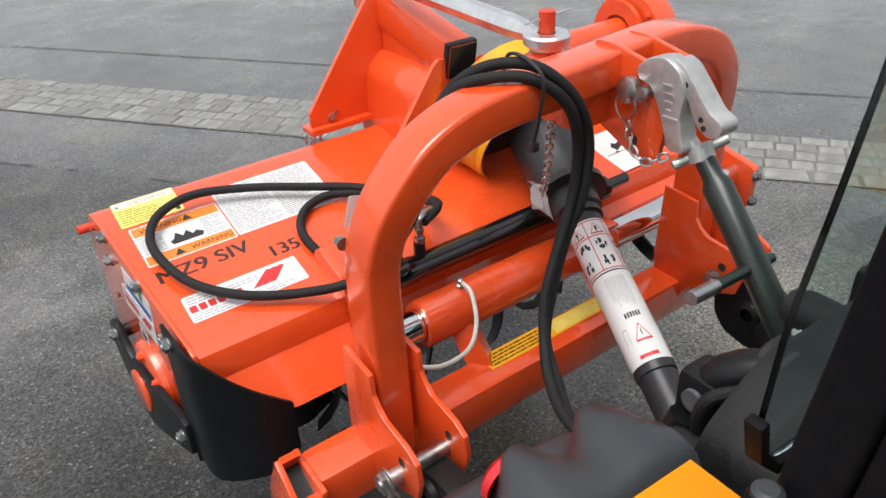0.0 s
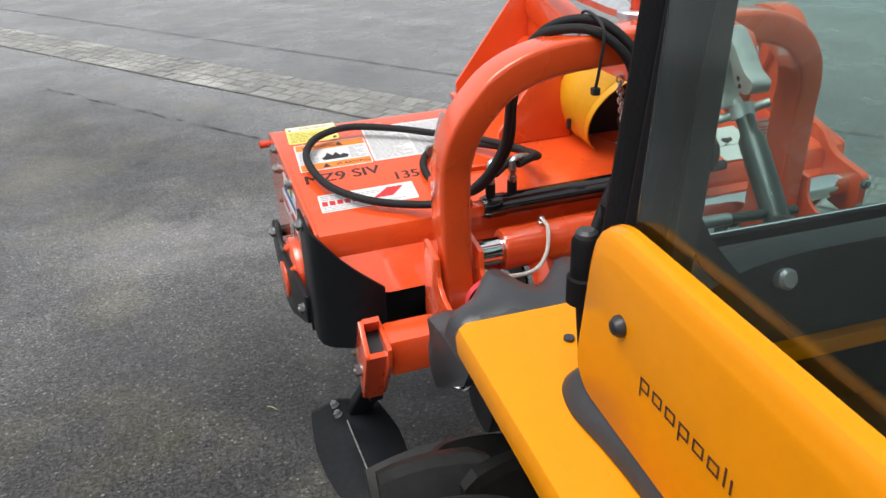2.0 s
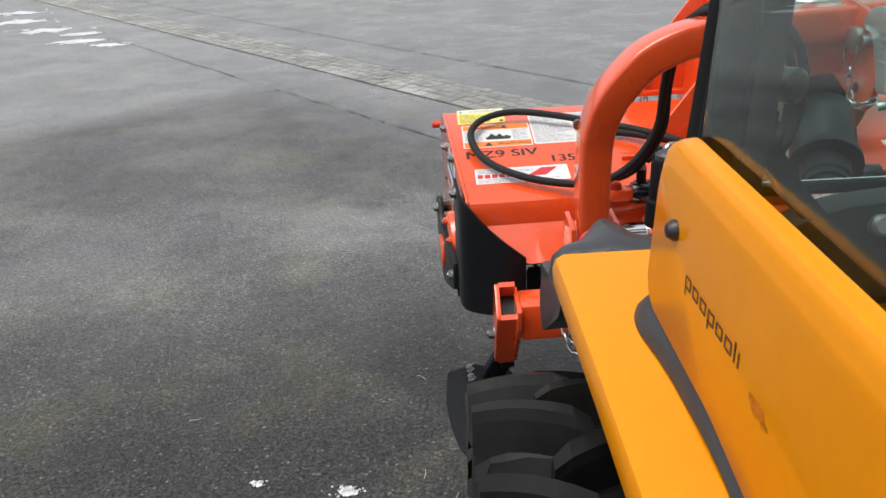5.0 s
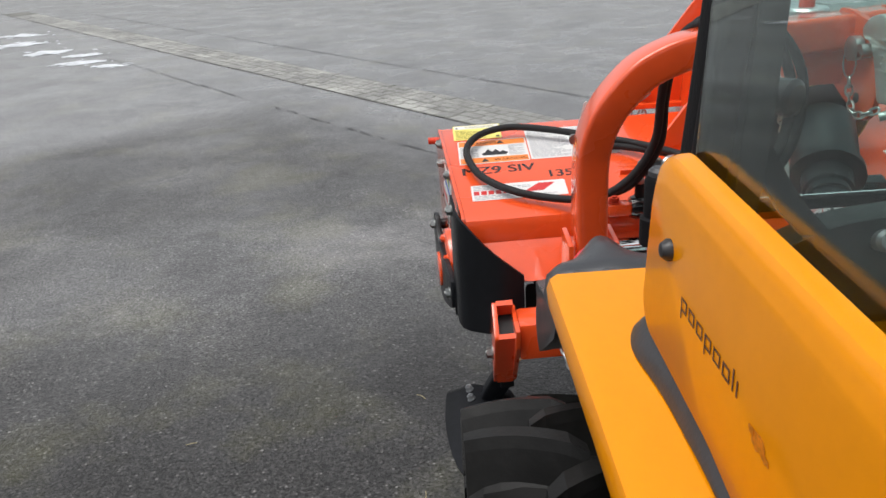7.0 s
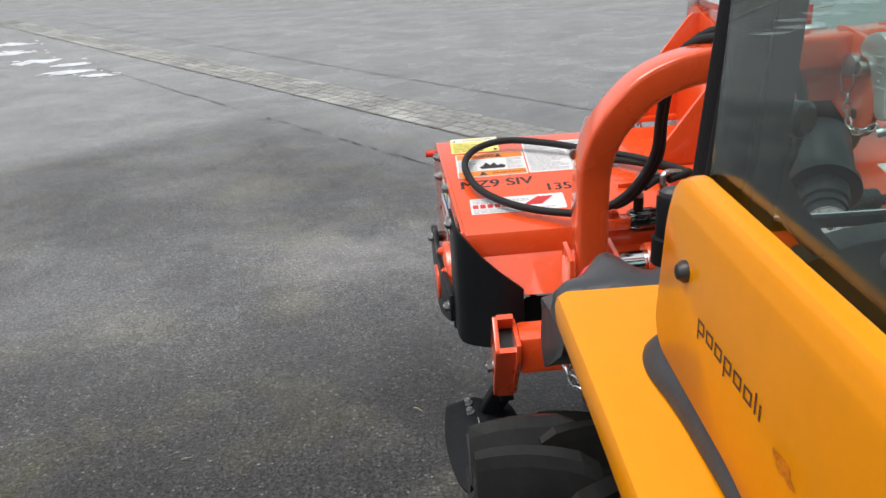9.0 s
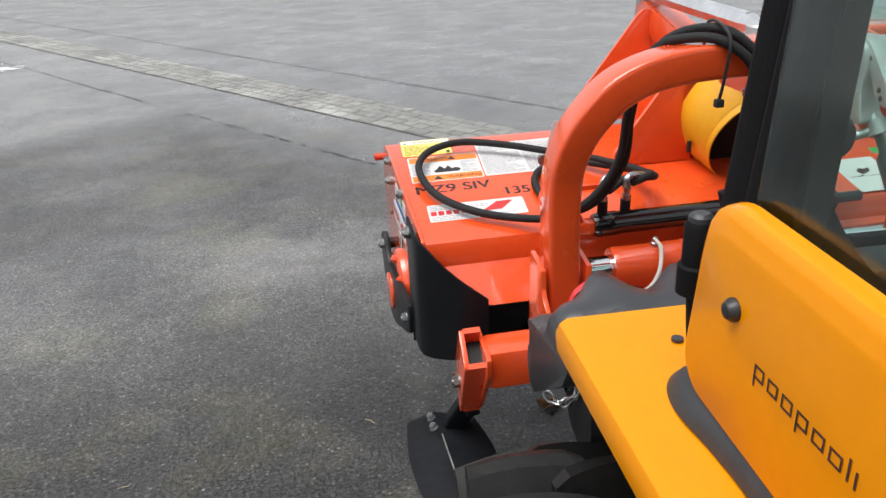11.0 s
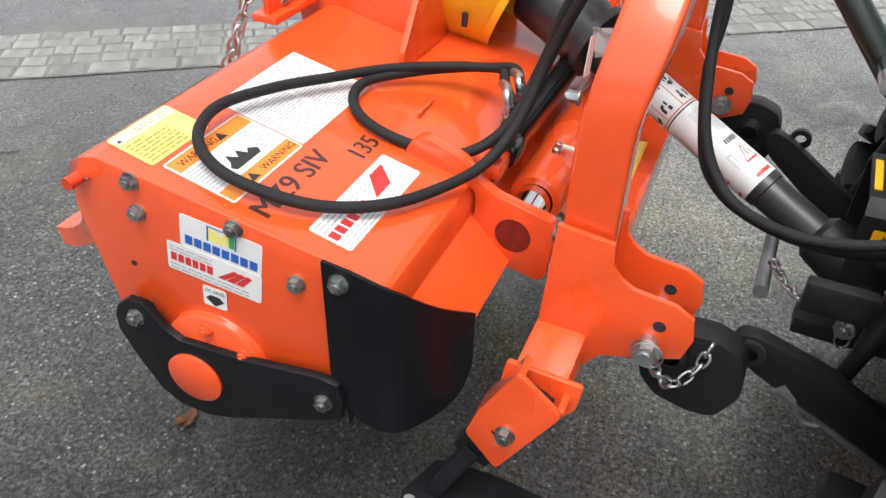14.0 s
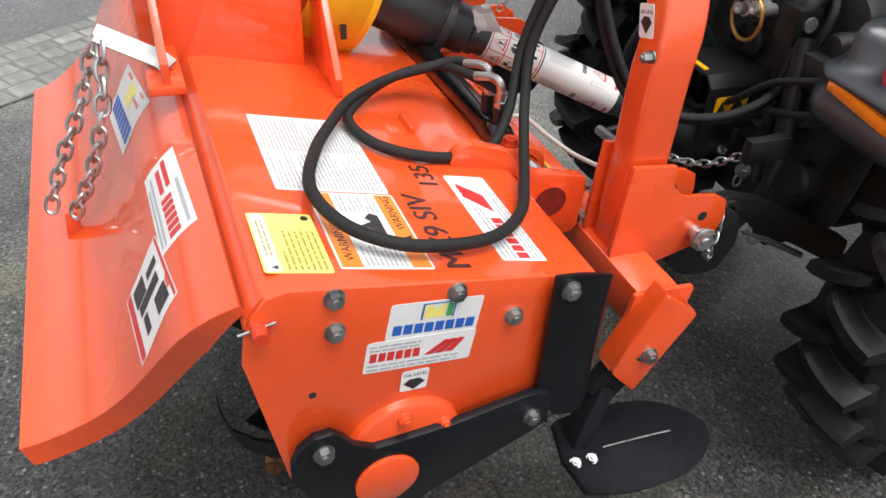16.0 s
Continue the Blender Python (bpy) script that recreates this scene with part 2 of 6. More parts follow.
    verge = math_node("MULTIPLY", remap(math_node("ABSOLUTE", math_node("SUBTRACT", wob, 5.0), 0.0), 0.05, 0.26, 1.0, 0.0), remap(noise_tex(7.0, 6.0, 0.75), 0.44, 0.58, 0.0, 1.0))
    tone = math_node("ADD", tone, math_node("MULTIPLY", verge, 0.085))
    comb = n.new("ShaderNodeCombineColor")
    l.new(tone, comb.inputs[0])
    l.new(math_node("MULTIPLY", tone, 0.975), comb.inputs[1])
    l.new(math_node("SUBTRACT", math_node("MULTIPLY", tone, math_node("SUBTRACT", 0.955, math_node("MULTIPLY", dusty, 0.13))), math_node("MULTIPLY", ochre, 0.020)), comb.inputs[2])
    l.new(comb.outputs[0], b.inputs["Base Color"])
    wet = remap(noise_tex(1.6, 6.0, 0.7), 0.42, 0.62, 0.0, 1.0)
    l.new(math_node("ADD", math_node("MULTIPLY", wet, 0.25), math_node("ADD", 0.25, math_node("MULTIPLY", math_node("MAXIMUM", mid, puddle_pale), 0.55))), b.inputs["Coat Weight"])
    b.inputs["Coat Roughness"].default_value, b.inputs["Coat IOR"].default_value = 0.18, 1.46
    b.inputs["Specular IOR Level"].default_value = 0.25
    damp = math_node("SUBTRACT", 0.46, math_node("MULTIPLY", wet, 0.16))
    l.new(math_node("SUBTRACT", damp, math_node("MULTIPLY", mid, 0.08)), b.inputs["Roughness"])
    bp = n.new("ShaderNodeBump")
    bp.inputs["Strength"].default_value, bp.inputs["Distance"].default_value = 0.75, 0.004
    hgt = math_node("ADD", math_node("MULTIPLY", pits, 1.1), math_node("ADD", math_node("MULTIPLY", grain_n, 0.9), math_node("MULTIPLY", chip_r, 0.18)))
    l.new(math_node("MULTIPLY", hgt, remap(math_node("MAXIMUM", mid, puddle_pale), 0.0, 1.0, 1.0, 0.35)), bp.inputs["Height"])
    l.new(bp.outputs[0], b.inputs["Normal"])
    return m


ASPHALT = asphalt_material()


# ---- building helpers ----
def thing(name, at, label, category, group="", kind=""):
    ob = new(name)
    ob.empty_display_size = 0.05
    ob.location = at
    return tagged(ob, label, category, group, kind)


def part(name, bm, mat, parent=None, label="", smooth=35):
    """Links a bmesh, whose vertices are in world metres, as one mesh object under a thing or a part."""
    me = bpy.data.meshes.new(name)
    bmesh.ops.recalc_face_normals(bm, faces=bm.faces)
    if smooth:
        for f in bm.faces:
            f.smooth = True
        for e in bm.edges:
            if len(e.link_faces) == 2 and e.calc_face_angle(0) > radians(smooth):
                e.smooth = False
    bm.to_mesh(me)
    bm.free()
    me.materials.append(mat)
    ob = new(name, me)
    if parent is not None:
        ob.parent = parent
        if parent.type == "EMPTY":
            ob.matrix_parent_inverse = Matrix.Translation(-Vector(parent.location))
    if label:
        ob["label"] = label
    return ob


def solid(name, bm, mat, label, category, group="", kind=""):
    """A thing of one mesh, its origin at its own lowest middle."""
    xs = [v.co for v in bm.verts]
    lo = Vector([min(v[i] for v in xs) for i in range(3)])
    hi = Vector([max(v[i] for v in xs) for i in range(3)])
    at = Vector(((lo.x + hi.x) / 2, (lo.y + hi.y) / 2, lo.z))
    bmesh.ops.translate(bm, verts=bm.verts, vec=-at)
    ob = part(name, bm, mat)
    ob.location = at
    return tagged(ob, label, category, group, kind)


def bevel(bm, width, segments=2, angle=30):
    sharp = [e for e in bm.edges if len(e.link_faces) == 2 and e.calc_face_angle(0) > radians(angle)]
    if sharp and width:
        bmesh.ops.bevel(bm, geom=sharp, offset=width, segments=segments, affect="EDGES", profile=0.6, clamp_overlap=True)
    return bm


def box(x0, x1, y0, y1, z0, z1, r=0.004, m=None):
    bm = bmesh.new()
    bmesh.ops.create_cube(bm, size=1.0)
    for v in bm.verts:
        v.co = Vector((x0 + (v.co.x + 0.5) * (x1 - x0), y0 + (v.co.y + 0.5) * (y1 - y0), z0 + (v.co.z + 0.5) * (z1 - z0)))
    bevel(bm, r)
    if m is not None:
        bmesh.ops.transform(bm, matrix=m, verts=bm.verts)
    return bm


def prism(pts, a, b, axis="x", r=0.002, hole=None):
    """A plate: an outline across an axis, from a to b along it. hole: (p, q, radius) cut through it."""
    def place(p, q, h):
        return {"x": (h, p, q), "y": (p, h, q), "z": (p, q, h)}[axis]
    bm = bmesh.new()
    rings = [[bm.verts.new(place(p, q, h)) for p, q in pts] for h in (a, b)]
    n = len(pts)
    if hole:
        hp, hq, hr = hole
        k = 20
        circ = [[bm.verts.new(place(hp + hr * math.cos(2 * math.pi * i / k), hq + hr * math.sin(2 * math.pi * i / k), h)) for i in range(k)] for h in (a, b)]
        for ring, c in zip(rings, circ):
            edges = [bm.edges.new((ring[i], ring[(i + 1) % n])) for i in range(n)] + [bm.edges.new((c[i], c[(i + 1) % k])) for i in range(k)]
            bmesh.ops.triangle_fill(bm, use_beauty=True, use_dissolve=False, edges=edges)
        for i in range(k):
            bm.faces.new((circ[0][i], circ[0][(i + 1) % k], circ[1][(i + 1) % k], circ[1][i]))
    else:
        bm.faces.new(rings[0])
        bm.faces.new(rings[1])
    for i in range(n):
        bm.faces.new((rings[0][i], rings[0][(i + 1) % n], rings[1][(i + 1) % n], rings[1][i]))
    bmesh.ops.recalc_face_normals(bm, faces=bm.faces)
    if r and not hole:
        bevel(bm, r)
    return bm


def rounded(pts, r=0.01, k=4):
    """An outline with its corners rounded."""
    out = []
    n = len(pts)
    for i in range(n):
        p, a, b = Vector(pts[i]), Vector(pts[i - 1]), Vector(pts[(i + 1) % n])
        d1, d2 = (a - p), (b - p)
        s = min(r, d1.length * 0.45, d2.length * 0.45)
        p1, p2 = p + d1.normalized() * s, p + d2.normalized() * s
        for j in range(k + 1):
            t = j / k
            out.append(tuple((1 - t) ** 2 * p1 + 2 * t * (1 - t) * p + t * t * p2))
    return out


def sheet(pts, x0, x1, th):
    """Bent sheet metal: a line in y and z, swept along x, with thickness."""
    n = len(pts)
    left, right = [], []
    for i in range(n):
        a, b = Vector(pts[max(0, i - 1)]), Vector(pts[min(n - 1, i + 1)])
        d = (b - a).normalized()
        nn = Vector((-d.y, d.x)) * th / 2
        left.append(tuple(Vector(pts[i]) + nn))
        right.append(tuple(Vector(pts[i]) - nn))
    return prism(left + right[::-1], x0, x1, "x", 0.0)


def smooth_line(pts, k=6):
    """Catmull-Rom through the points."""
    p = [Vector(q) for q in pts]
    p = [2 * p[0] - p[1]] + p + [2 * p[-1] - p[-2]]
    out = []
    for i in range(1, len(p) - 2):
        for j in range(k):
            t = j / k
            a, b, c, d = p[i - 1], p[i], p[i + 1], p[i + 2]
            out.append(0.5 * ((2 * b) + (c - a) * t + (2 * a - 5 * b + 4 * c - d) * t * t + (3 * b - a - 3 * c + d) * t ** 3))
    out.append(p[-2])
    return out


def tube(pts, r, sides=12, caps=True, ring_scale=None, bm=None, section=None, up=None):
    """A tube swept along points. section: an outline of (across, up) pairs in place of the circle."""
    own = bm or bmesh.new()
    pts = [Vector(p) for p in pts]
    shape = section or [(r * math.cos(2 * math.pi * i / sides), r * math.sin(2 * math.pi * i / sides)) for i in range(sides)]
    rings = []
    ref = Vector(up) if up else None
    for i, p in enumerate(pts):
        d = (pts[min(i + 1, len(pts) - 1)] - pts[max(i - 1, 0)]).normalized()
        if ref is None:
            ref = Vector((0, 0, 1)) if abs(d.z) < 0.9 else Vector((0, 1, 0))
        a = d.cross(ref).normalized()
        b = a.cross(d).normalized()
        if not up:
            ref = b
        s = ring_scale[i] if ring_scale else 1.0
        rings.append([own.verts.new(p + a * u * s + b * w * s) for u, w in shape])
    n = len(shape)
    for r0, r1 in zip(rings, rings[1:]):
        for i in range(n):
            own.faces.new((r0[i], r0[(i + 1) % n], r1[(i + 1) % n], r1[i]))
    if caps:
        own.faces.new(rings[0][::-1])
        own.faces.new(rings[-1])
    return own


def rod(p, q, r, sides=20, bev=0.0015, bm=None):
    own = tube([p, q], r, sides, bm=bm)
    if bev and bm is None:
        bevel(own, bev, 1, 60)
    return own


def lathe(profile, centre, axis, sides=32):
    """Turned shape: (distance along the axis, radius) pairs."""
    ax = Vector(axis).normalized()
    ref = Vector((0, 0, 1)) if abs(ax.z) < 0.9 else Vector((1, 0, 0))
    a = ax.cross(ref).normalized()
    b = ax.cross(a)
    bm = bmesh.new()
    rings = []
    for h, r in profile:
        if r < 1e-5:
            rings.append([bm.verts.new(Vector(centre) + ax * h)])
        else:
            rings.append([bm.verts.new(Vector(centre) + ax * h + (a * math.cos(t) + b * math.sin(t)) * r) for t in (2 * math.pi * i / sides for i in range(sides))])
    for r0, r1 in zip(rings, rings[1:]):
        for i in range(sides):
            j = (i + 1) % sides
            if len(r0) == 1 and len(r1) == 1:
                continue
            if len(r0) == 1:
                bm.faces.new((r0[0], r1[i], r1[j]))
            elif len(r1) == 1:
                bm.faces.new((r0[i], r0[j], r1[0]))
            else:
                bm.faces.new((r0[i], r0[j], r1[j], r1[i]))
    return bm


def hexbolt(at, out, r=0.0105, head=0.008, washer=True):
    """A hexagon bolt head on its washer with a short thread end."""
    at, out = Vector(at), Vector(out).normalized()
    bm = bmesh.new()
    if washer:
        tube([at, at + out * 0.0025], r * 1.25, 18, bm=bm)
    tube([at + out * 0.0025, at + out * (head + 0.0025)], r, 6, bm=bm)
    tube([at + out * (head + 0.0025), at + out * (head + 0.0055)], r * 0.52, 12, bm=bm)
    return bm


def chain_links(pts, size=0.022, wire=0.0024):
    """Chain along a line: welded oval links, each turned a quarter to the one before. One mesh."""
    bm = bmesh.new()
    line = smooth_line(pts, 12)
    dist = [0.0]
    for a, b in zip(line, line[1:]):
        dist.append(dist[-1] + (b - a).length)
    step, s, k = size * 0.74, size * 0.4, 0
    while s < dist[-1]:
        i = max(j for j in range(len(dist)) if dist[j] <= s)
        i = min(i, len(line) - 2)
        f = (s - dist[i]) / max(1e-6, dist[i + 1] - dist[i])
        c = line[i].lerp(line[i + 1], f)
        d = (line[i + 1] - line[i]).normalized()
        side = d.cross(Vector((0.3, 0.2, 1))).normalized()
        side = side if k % 2 == 0 else d.cross(side).normalized()
        ring = []
        for j in range(14):
            t = 2 * math.pi * j / 14
            e = abs(math.cos(t)) ** 0.7 * (1 if math.cos(t) > 0 else -1)
            ring.append(c + d * e * size * 0.5 + side * math.sin(t) * size * 0.3)
        ring += ring[:2]
        tube(ring, wire, 6, caps=False, bm=bm)
        s += step
        k += 1
    return bm


# the tiller's own tilt: its deck falls towards the tractor
TC, TS, TZ = 0.9787, 0.2055, 0.785


def deck(u, v, w=0.0):
    return Vector((u, v * TC - w * TS, TZ + v * TS + w * TC))


DECK_M = Matrix(((1, 0, 0, 0), (0, TC, -TS, 0), (0, TS, TC, TZ), (0, 0, 0, 1)))
SIDE_M = Matrix(((0, 0, -1, 0), (-1, 0, 0, 0), (0, 1, 0, 0), (0, 0, 0, 1)))


def card(m, u0, u1, v0, v1, w=0.0, th=0.0006, r=0.004):
    """A thin sticker in the plane of m."""
    bm = prism(rounded([(u0, v0), (u1, v0), (u1, v1), (u0, v1)], r, 2), w, w + th, "z", 0.0)
    bmesh.ops.transform(bm, matrix=m, verts=bm.verts)
    return bm


def bars(m, rows, w=0.0009, th=0.0003, bm=None):
    """Printed bars: rows of (u0, u1, v0, v1)."""
    own = bmesh.new()
    for u0, u1, v0, v1 in rows:
        vs = [own.verts.new((u, v, h)) for h in (w, w + th) for u, v in ((u0, v0), (u1, v0), (u1, v1), (u0, v1))]
        for f in ((0, 3, 2, 1), (4, 5, 6, 7), (0, 1, 5, 4), (1, 2, 6, 5), (2, 3, 7, 6), (3, 0, 4, 7)):
            own.faces.new([vs[i] for i in f])
    bmesh.ops.transform(own, matrix=m, verts=own.verts)
    return own


def shapes(m, polys, w=0.0009, th=0.0003):
    own = bmesh.new()
    for poly in polys:
        lo = [own.verts.new((p, q, w)) for p, q in poly]
        hi = [own.verts.new((p, q, w + th)) for p, q in poly]
        own.faces.new(hi)
        k = len(poly)
        for i in range(k):
            own.faces.new((lo[i], lo[(i + 1) % k], hi[(i + 1) % k], hi[i]))
    bmesh.ops.transform(own, matrix=m, verts=own.verts)
    return own


def lettering(text, m, u, v, height, w=0.0009, spacing=1.0, width=1.0, bold=0.0):
    """Text as a mesh, its lower left corner at (u, v) in the plane of m."""
    cu = bpy.data.curves.new("lettering", "FONT")
    cu.body, cu.size, cu.extrude, cu.space_character = text, height / 0.72, 0.00015, spacing
    tmp = new("lettering_source", cu)
    me = bpy.data.meshes.new_from_object(tmp.evaluated_get(bpy.context.evaluated_depsgraph_get()))
    bpy.data.objects.remove(tmp)
    bm = bmesh.new()
    bm.from_mesh(me)
    bpy.data.meshes.remove(me)
    if bold:
        first = bm.verts[:] + bm.edges[:] + bm.faces[:]
        for k in (1, 2):
            twin = [e for e in bmesh.ops.duplicate(bm, geom=first)["geom"] if isinstance(e, bmesh.types.BMVert)]
            bmesh.ops.translate(bm, verts=twin, vec=(bold * k, 0, 0.00006 * k))
    bmesh.ops.transform(bm, matrix=m @ Matrix.Translation((u, v, w)) @ Matrix.Diagonal((width, 1, 1, 1)), verts=bm.verts)
    return bm


def text_rows(u0, u1, v0, v1, n, seed, fill=0.92, cols=1):
    """Bars that stand for rows of small print."""
    rnd = random.Random(seed)
    out = []
    h = (v1 - v0) / n
    cw = (u1 - u0) / cols
    for c in range(cols):
        for i in range(n):
            a = u0 + c * cw
            end = a + cw * (fill if rnd.random() < 0.7 else rnd.uniform(0.35, fill))
            x = a
            while x < end:
                wd = rnd.uniform(0.006, 0.02)
                out.append((x, min(end, x + wd), v0 + i * h + h * 0.25, v0 + i * h + h * 0.65))
                x += wd + 0.0025
    return out


# ---- ground ----
def flat(x0, x1, y0, y1, z):
    bm = bmesh.new()
    bm.faces.new([bm.verts.new(p) for p in ((x0, y0, z), (x1, y0, z), (x1, y1, z), (x0, y1, z))])
    return bm


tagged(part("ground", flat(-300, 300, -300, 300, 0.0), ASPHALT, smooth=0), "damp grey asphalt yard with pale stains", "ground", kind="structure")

E_ALONG, E_ACROSS = Vector((0.61, -0.792, 0)), Vector((0.792, 0.61, 0))


def strip_mesh(c0, c1, s0, s1, z, wobble, seed, step=0.06, spread=(0.6, 1.3), gaps=0.0):
    """A long narrow strip on the ground beside the gutter line, with uneven edges."""
    rnd = random.Random(seed)
    bm = bmesh.new()
    prev = None
    s = s0
    drift = broken = 0.0
    while s < s1:
        drift = drift * 0.9 + rnd.uniform(-wobble, wobble)
        wd = rnd.uniform(*spread)
        a = E_ALONG * s + E_ACROSS * (c0 + drift)
        b = E_ALONG * s + E_ACROSS * (c0 + drift + (c1 - c0) * wd)
        cur = [bm.verts.new((p.x, p.y, z)) for p in (a, b)]
        broken = broken * 0.8 + rnd.uniform(-0.2, 0.2)
        if prev and broken > gaps - 0.6:
            bm.faces.new((prev[0], prev[1], cur[1], cur[0]))
        prev = cur
        s += step
    return bm


tagged(part("joint_line", strip_mesh(1.712, 1.722, -9.0, 1.5, 0.004, 0.006, 3, 0.05, (0.2, 1.6), 0.55), INK, smooth=0), "dark cracked joint across the asphalt yard", "joint", kind="structure")
tagged(part("joint_line", strip_mesh(3.45, 3.462, -16.0, 9.0, 0.004, 0.002, 5), INK, smooth=0), "thin tarred joint along the asphalt road", "joint", kind="structure")
gutter = part("gutter", strip_mesh(2.335, 2.83, -18.0, 7.0, 0.004, 0.004, 8, 0.12, (0.98, 1.02)), MUD, smooth=0)
tagged(gutter, "sandy bed of a cobbled gutter strip", "gutter", kind="structure")


# ---- rotary tiller ----
LEN = 1.39
SLIDE = -0.022
tiller = thing("rotary_tiller", (0.70, 0.05, 0.25), "glossy orange-red rotary tiller held off the ground by the tractor's hitch", "tiller", kind="")

hood = part("hood", sheet([(0.252, 0.787), (0.243, 0.811), (0.228, 0.8255), (0.205, 0.828), (-0.195, 0.744), (-0.212, 0.7345), (-0.218, 0.719), (-0.218, 0.684)], 0.0085, LEN - 0.0085, 0.006), RED, tiller)


def slope(x, s):
    """A point of the sloping flange below the front of the hood."""
    return (x, -0.219 - 0.070 * s, 0.688 - 0.068 * s)


def front_flange():
    out = [(0.010, 0.0), (LEN - 0.010, 0.0), (LEN - 0.05, 0.30), (LEN - 0.15, 1.0), (0.150, 1.0), (0.125, 0.96), (0.05, 0.36)]
    bm = bmesh.new()
    lo, hi = [[bm.verts.new(Vector(slope(x, t)) + Vector((0, -0.7, -0.72)) * k) for x, t in out] for k in (0.0, -0.005)]
    bm.faces.new(lo)
    bm.faces.new(hi)
    for i in range(len(out)):
        j = (i + 1) % len(out)
        bm.faces.new((lo[i], lo[j], hi[j], hi[i]))
    return bm


part("front_flange", front_flange(), RED, tiller)
SIDE = [(0.205, 0.834), (0.228, 0.8295), (0.245, 0.8075), (0.256, 0.780), (0.262, 0.745), (0.222, 0.520), (0.200, 0.490), (0.13, 0.455),
        (-0.05, 0.475), (-0.14, 0.520), (-0.205, 0.60), (-0.216, 0.7265), (-0.210, 0.742), (-0.198, 0.7475)]
for name, x0, lab in (("side_plate", 0.0, ""), ("side_plate", LEN - 0.008, "")):
    plate = part(name, prism(SIDE, x0, x0 + 0.008, "x", 0.0015), RED, tiller, lab)
    if x0 == 0.0:
        near_plate = plate
for y, z in ((0.153, 0.811), (0.154, 0.761), (0.0, 0.776), (-0.085, 0.711)):
    part("bolt", hexbolt((0.0, y, z), (-1, 0, 0)), DULL_ZINC, near_plate, "zinc plated bolt head")
part("hole", rod((-0.0006, 0.185, 0.665), (0.001, 0.185, 0.665), 0.005, 12, 0), INK, near_plate)

# bearing flange of the rotor
flange = part("bearing_flange", lathe([(0.0, 0.088), (0.010, 0.086), (0.014, 0.080), (0.014, 0.0)], (0.0, 0.066, 0.522), (-1, 0, 0), 40), RED, tiller)
for i in range(6):
    a = math.pi / 3 * i + 0.5
    part("bolt", hexbolt((-0.014, 0.066 + 0.066 * math.cos(a), 0.522 + 0.066 * math.sin(a)), (-1, 0, 0), 0.009, 0.006), RED, flange)
# black protective arm across the bearing
ARM = [(0.223, 0.545), (0.222, 0.575), (0.212, 0.598), (0.192, 0.614), (0.168, 0.614), (0.152, 0.598), (0.139, 0.578), (0.112, 0.560), (0.0, 0.560),
       (-0.118, 0.572), (-0.148, 0.566), (-0.154, 0.538), (-0.150, 0.500), (-0.118, 0.484), (0.05, 0.418), (0.09, 0.408), (0.14, 0.414), (0.172, 0.440), (0.200, 0.492)]
arm = part("guard_arm", prism(ARM, -0.026, -0.012, "x", 0.003), GUARD_BLACK, tiller, "black powder coated guard arm")
part("bearing_cap", lathe([(0.0, 0.046), (0.004, 0.046), (0.006, 0.043), (0.006, 0.0)], (-0.026, 0.096, 0.491), (-1, 0, 0), 40), RED, arm, "round red bearing cap")
for y, z in ((0.181, 0.584), (-0.124, 0.526)):
    part("bolt", hexbolt((-0.026, y, z), (-1, 0, 0), 0.0115, 0.008), DULL_ZINC, arm, "zinc plated bolt head")
    part("spacer", rod((-0.012, y, z), (0.0, y, z), 0.014, 16), GUARD_BLACK, arm)


def wrap_guard():
    """The black sheet that wraps from the side plate round to the front of the hood."""
    plan = [(-0.010, -0.133), (-0.010, -0.17), (-0.010, -0.200), (-0.005, -0.220), (0.008, -0.234), (0.025, -0.245), (0.045, -0.257), (0.066, -0.267), (0.088, -0.275), (0.114, -0.281), (0.138, -0.285)]
    top = [0.772, 0.766, 0.758, 0.748, 0.734, 0.716, 0.698, 0.682, 0.667, 0.650, 0.634]
    low = [0.560, 0.498, 0.488, 0.485, 0.484, 0.485, 0.487, 0.490, 0.495, 0.506, 0.534]
    bm = bmesh.new()
    grid = []
    for side in (0.0, 0.006):
        cols = []
        for i, (x, y) in enumerate(plan):
            a, b = Vector(plan[max(0, i - 1)]), Vector(plan[min(len(plan) - 1, i + 1)])
            d = (b - a).normalized()
            px, py = x - d.y * side * -1, y + d.x * side * -1
            cols.append([bm.verts.new((px, py, low[i] + (top[i] - low[i]) * k / 4)) for k in range(5)])
        grid.append(cols)
    n = len(plan)
    for cols in grid:
        for i in range(n - 1):
            for k in range(4):
                bm.faces.new((cols[i][k], cols[i + 1][k], cols[i + 1][k + 1], cols[i][k + 1]))
    for i in range(n - 1):
        for k in (0, 4):
            bm.faces.new((grid[0][i][k], grid[0][i + 1][k], grid[1][i + 1][k], grid[1][i][k]))
    for i in (0, n - 1):
        for k in range(4):
            bm.faces.new((grid[0][i][k], grid[0][i][k + 1], grid[1][i][k + 1], grid[1][i][k]))
    return bm


corner_guard = part("corner_guard", wrap_guard(), GUARD_BLACK, tiller, "black wrap-round corner guard", smooth=30)
part("bolt", hexbolt((-0.016, -0.157, 0.745), (-1, 0, 0), 0.0115, 0.008), DULL_ZINC, corner_guard, "zinc plated bolt head")

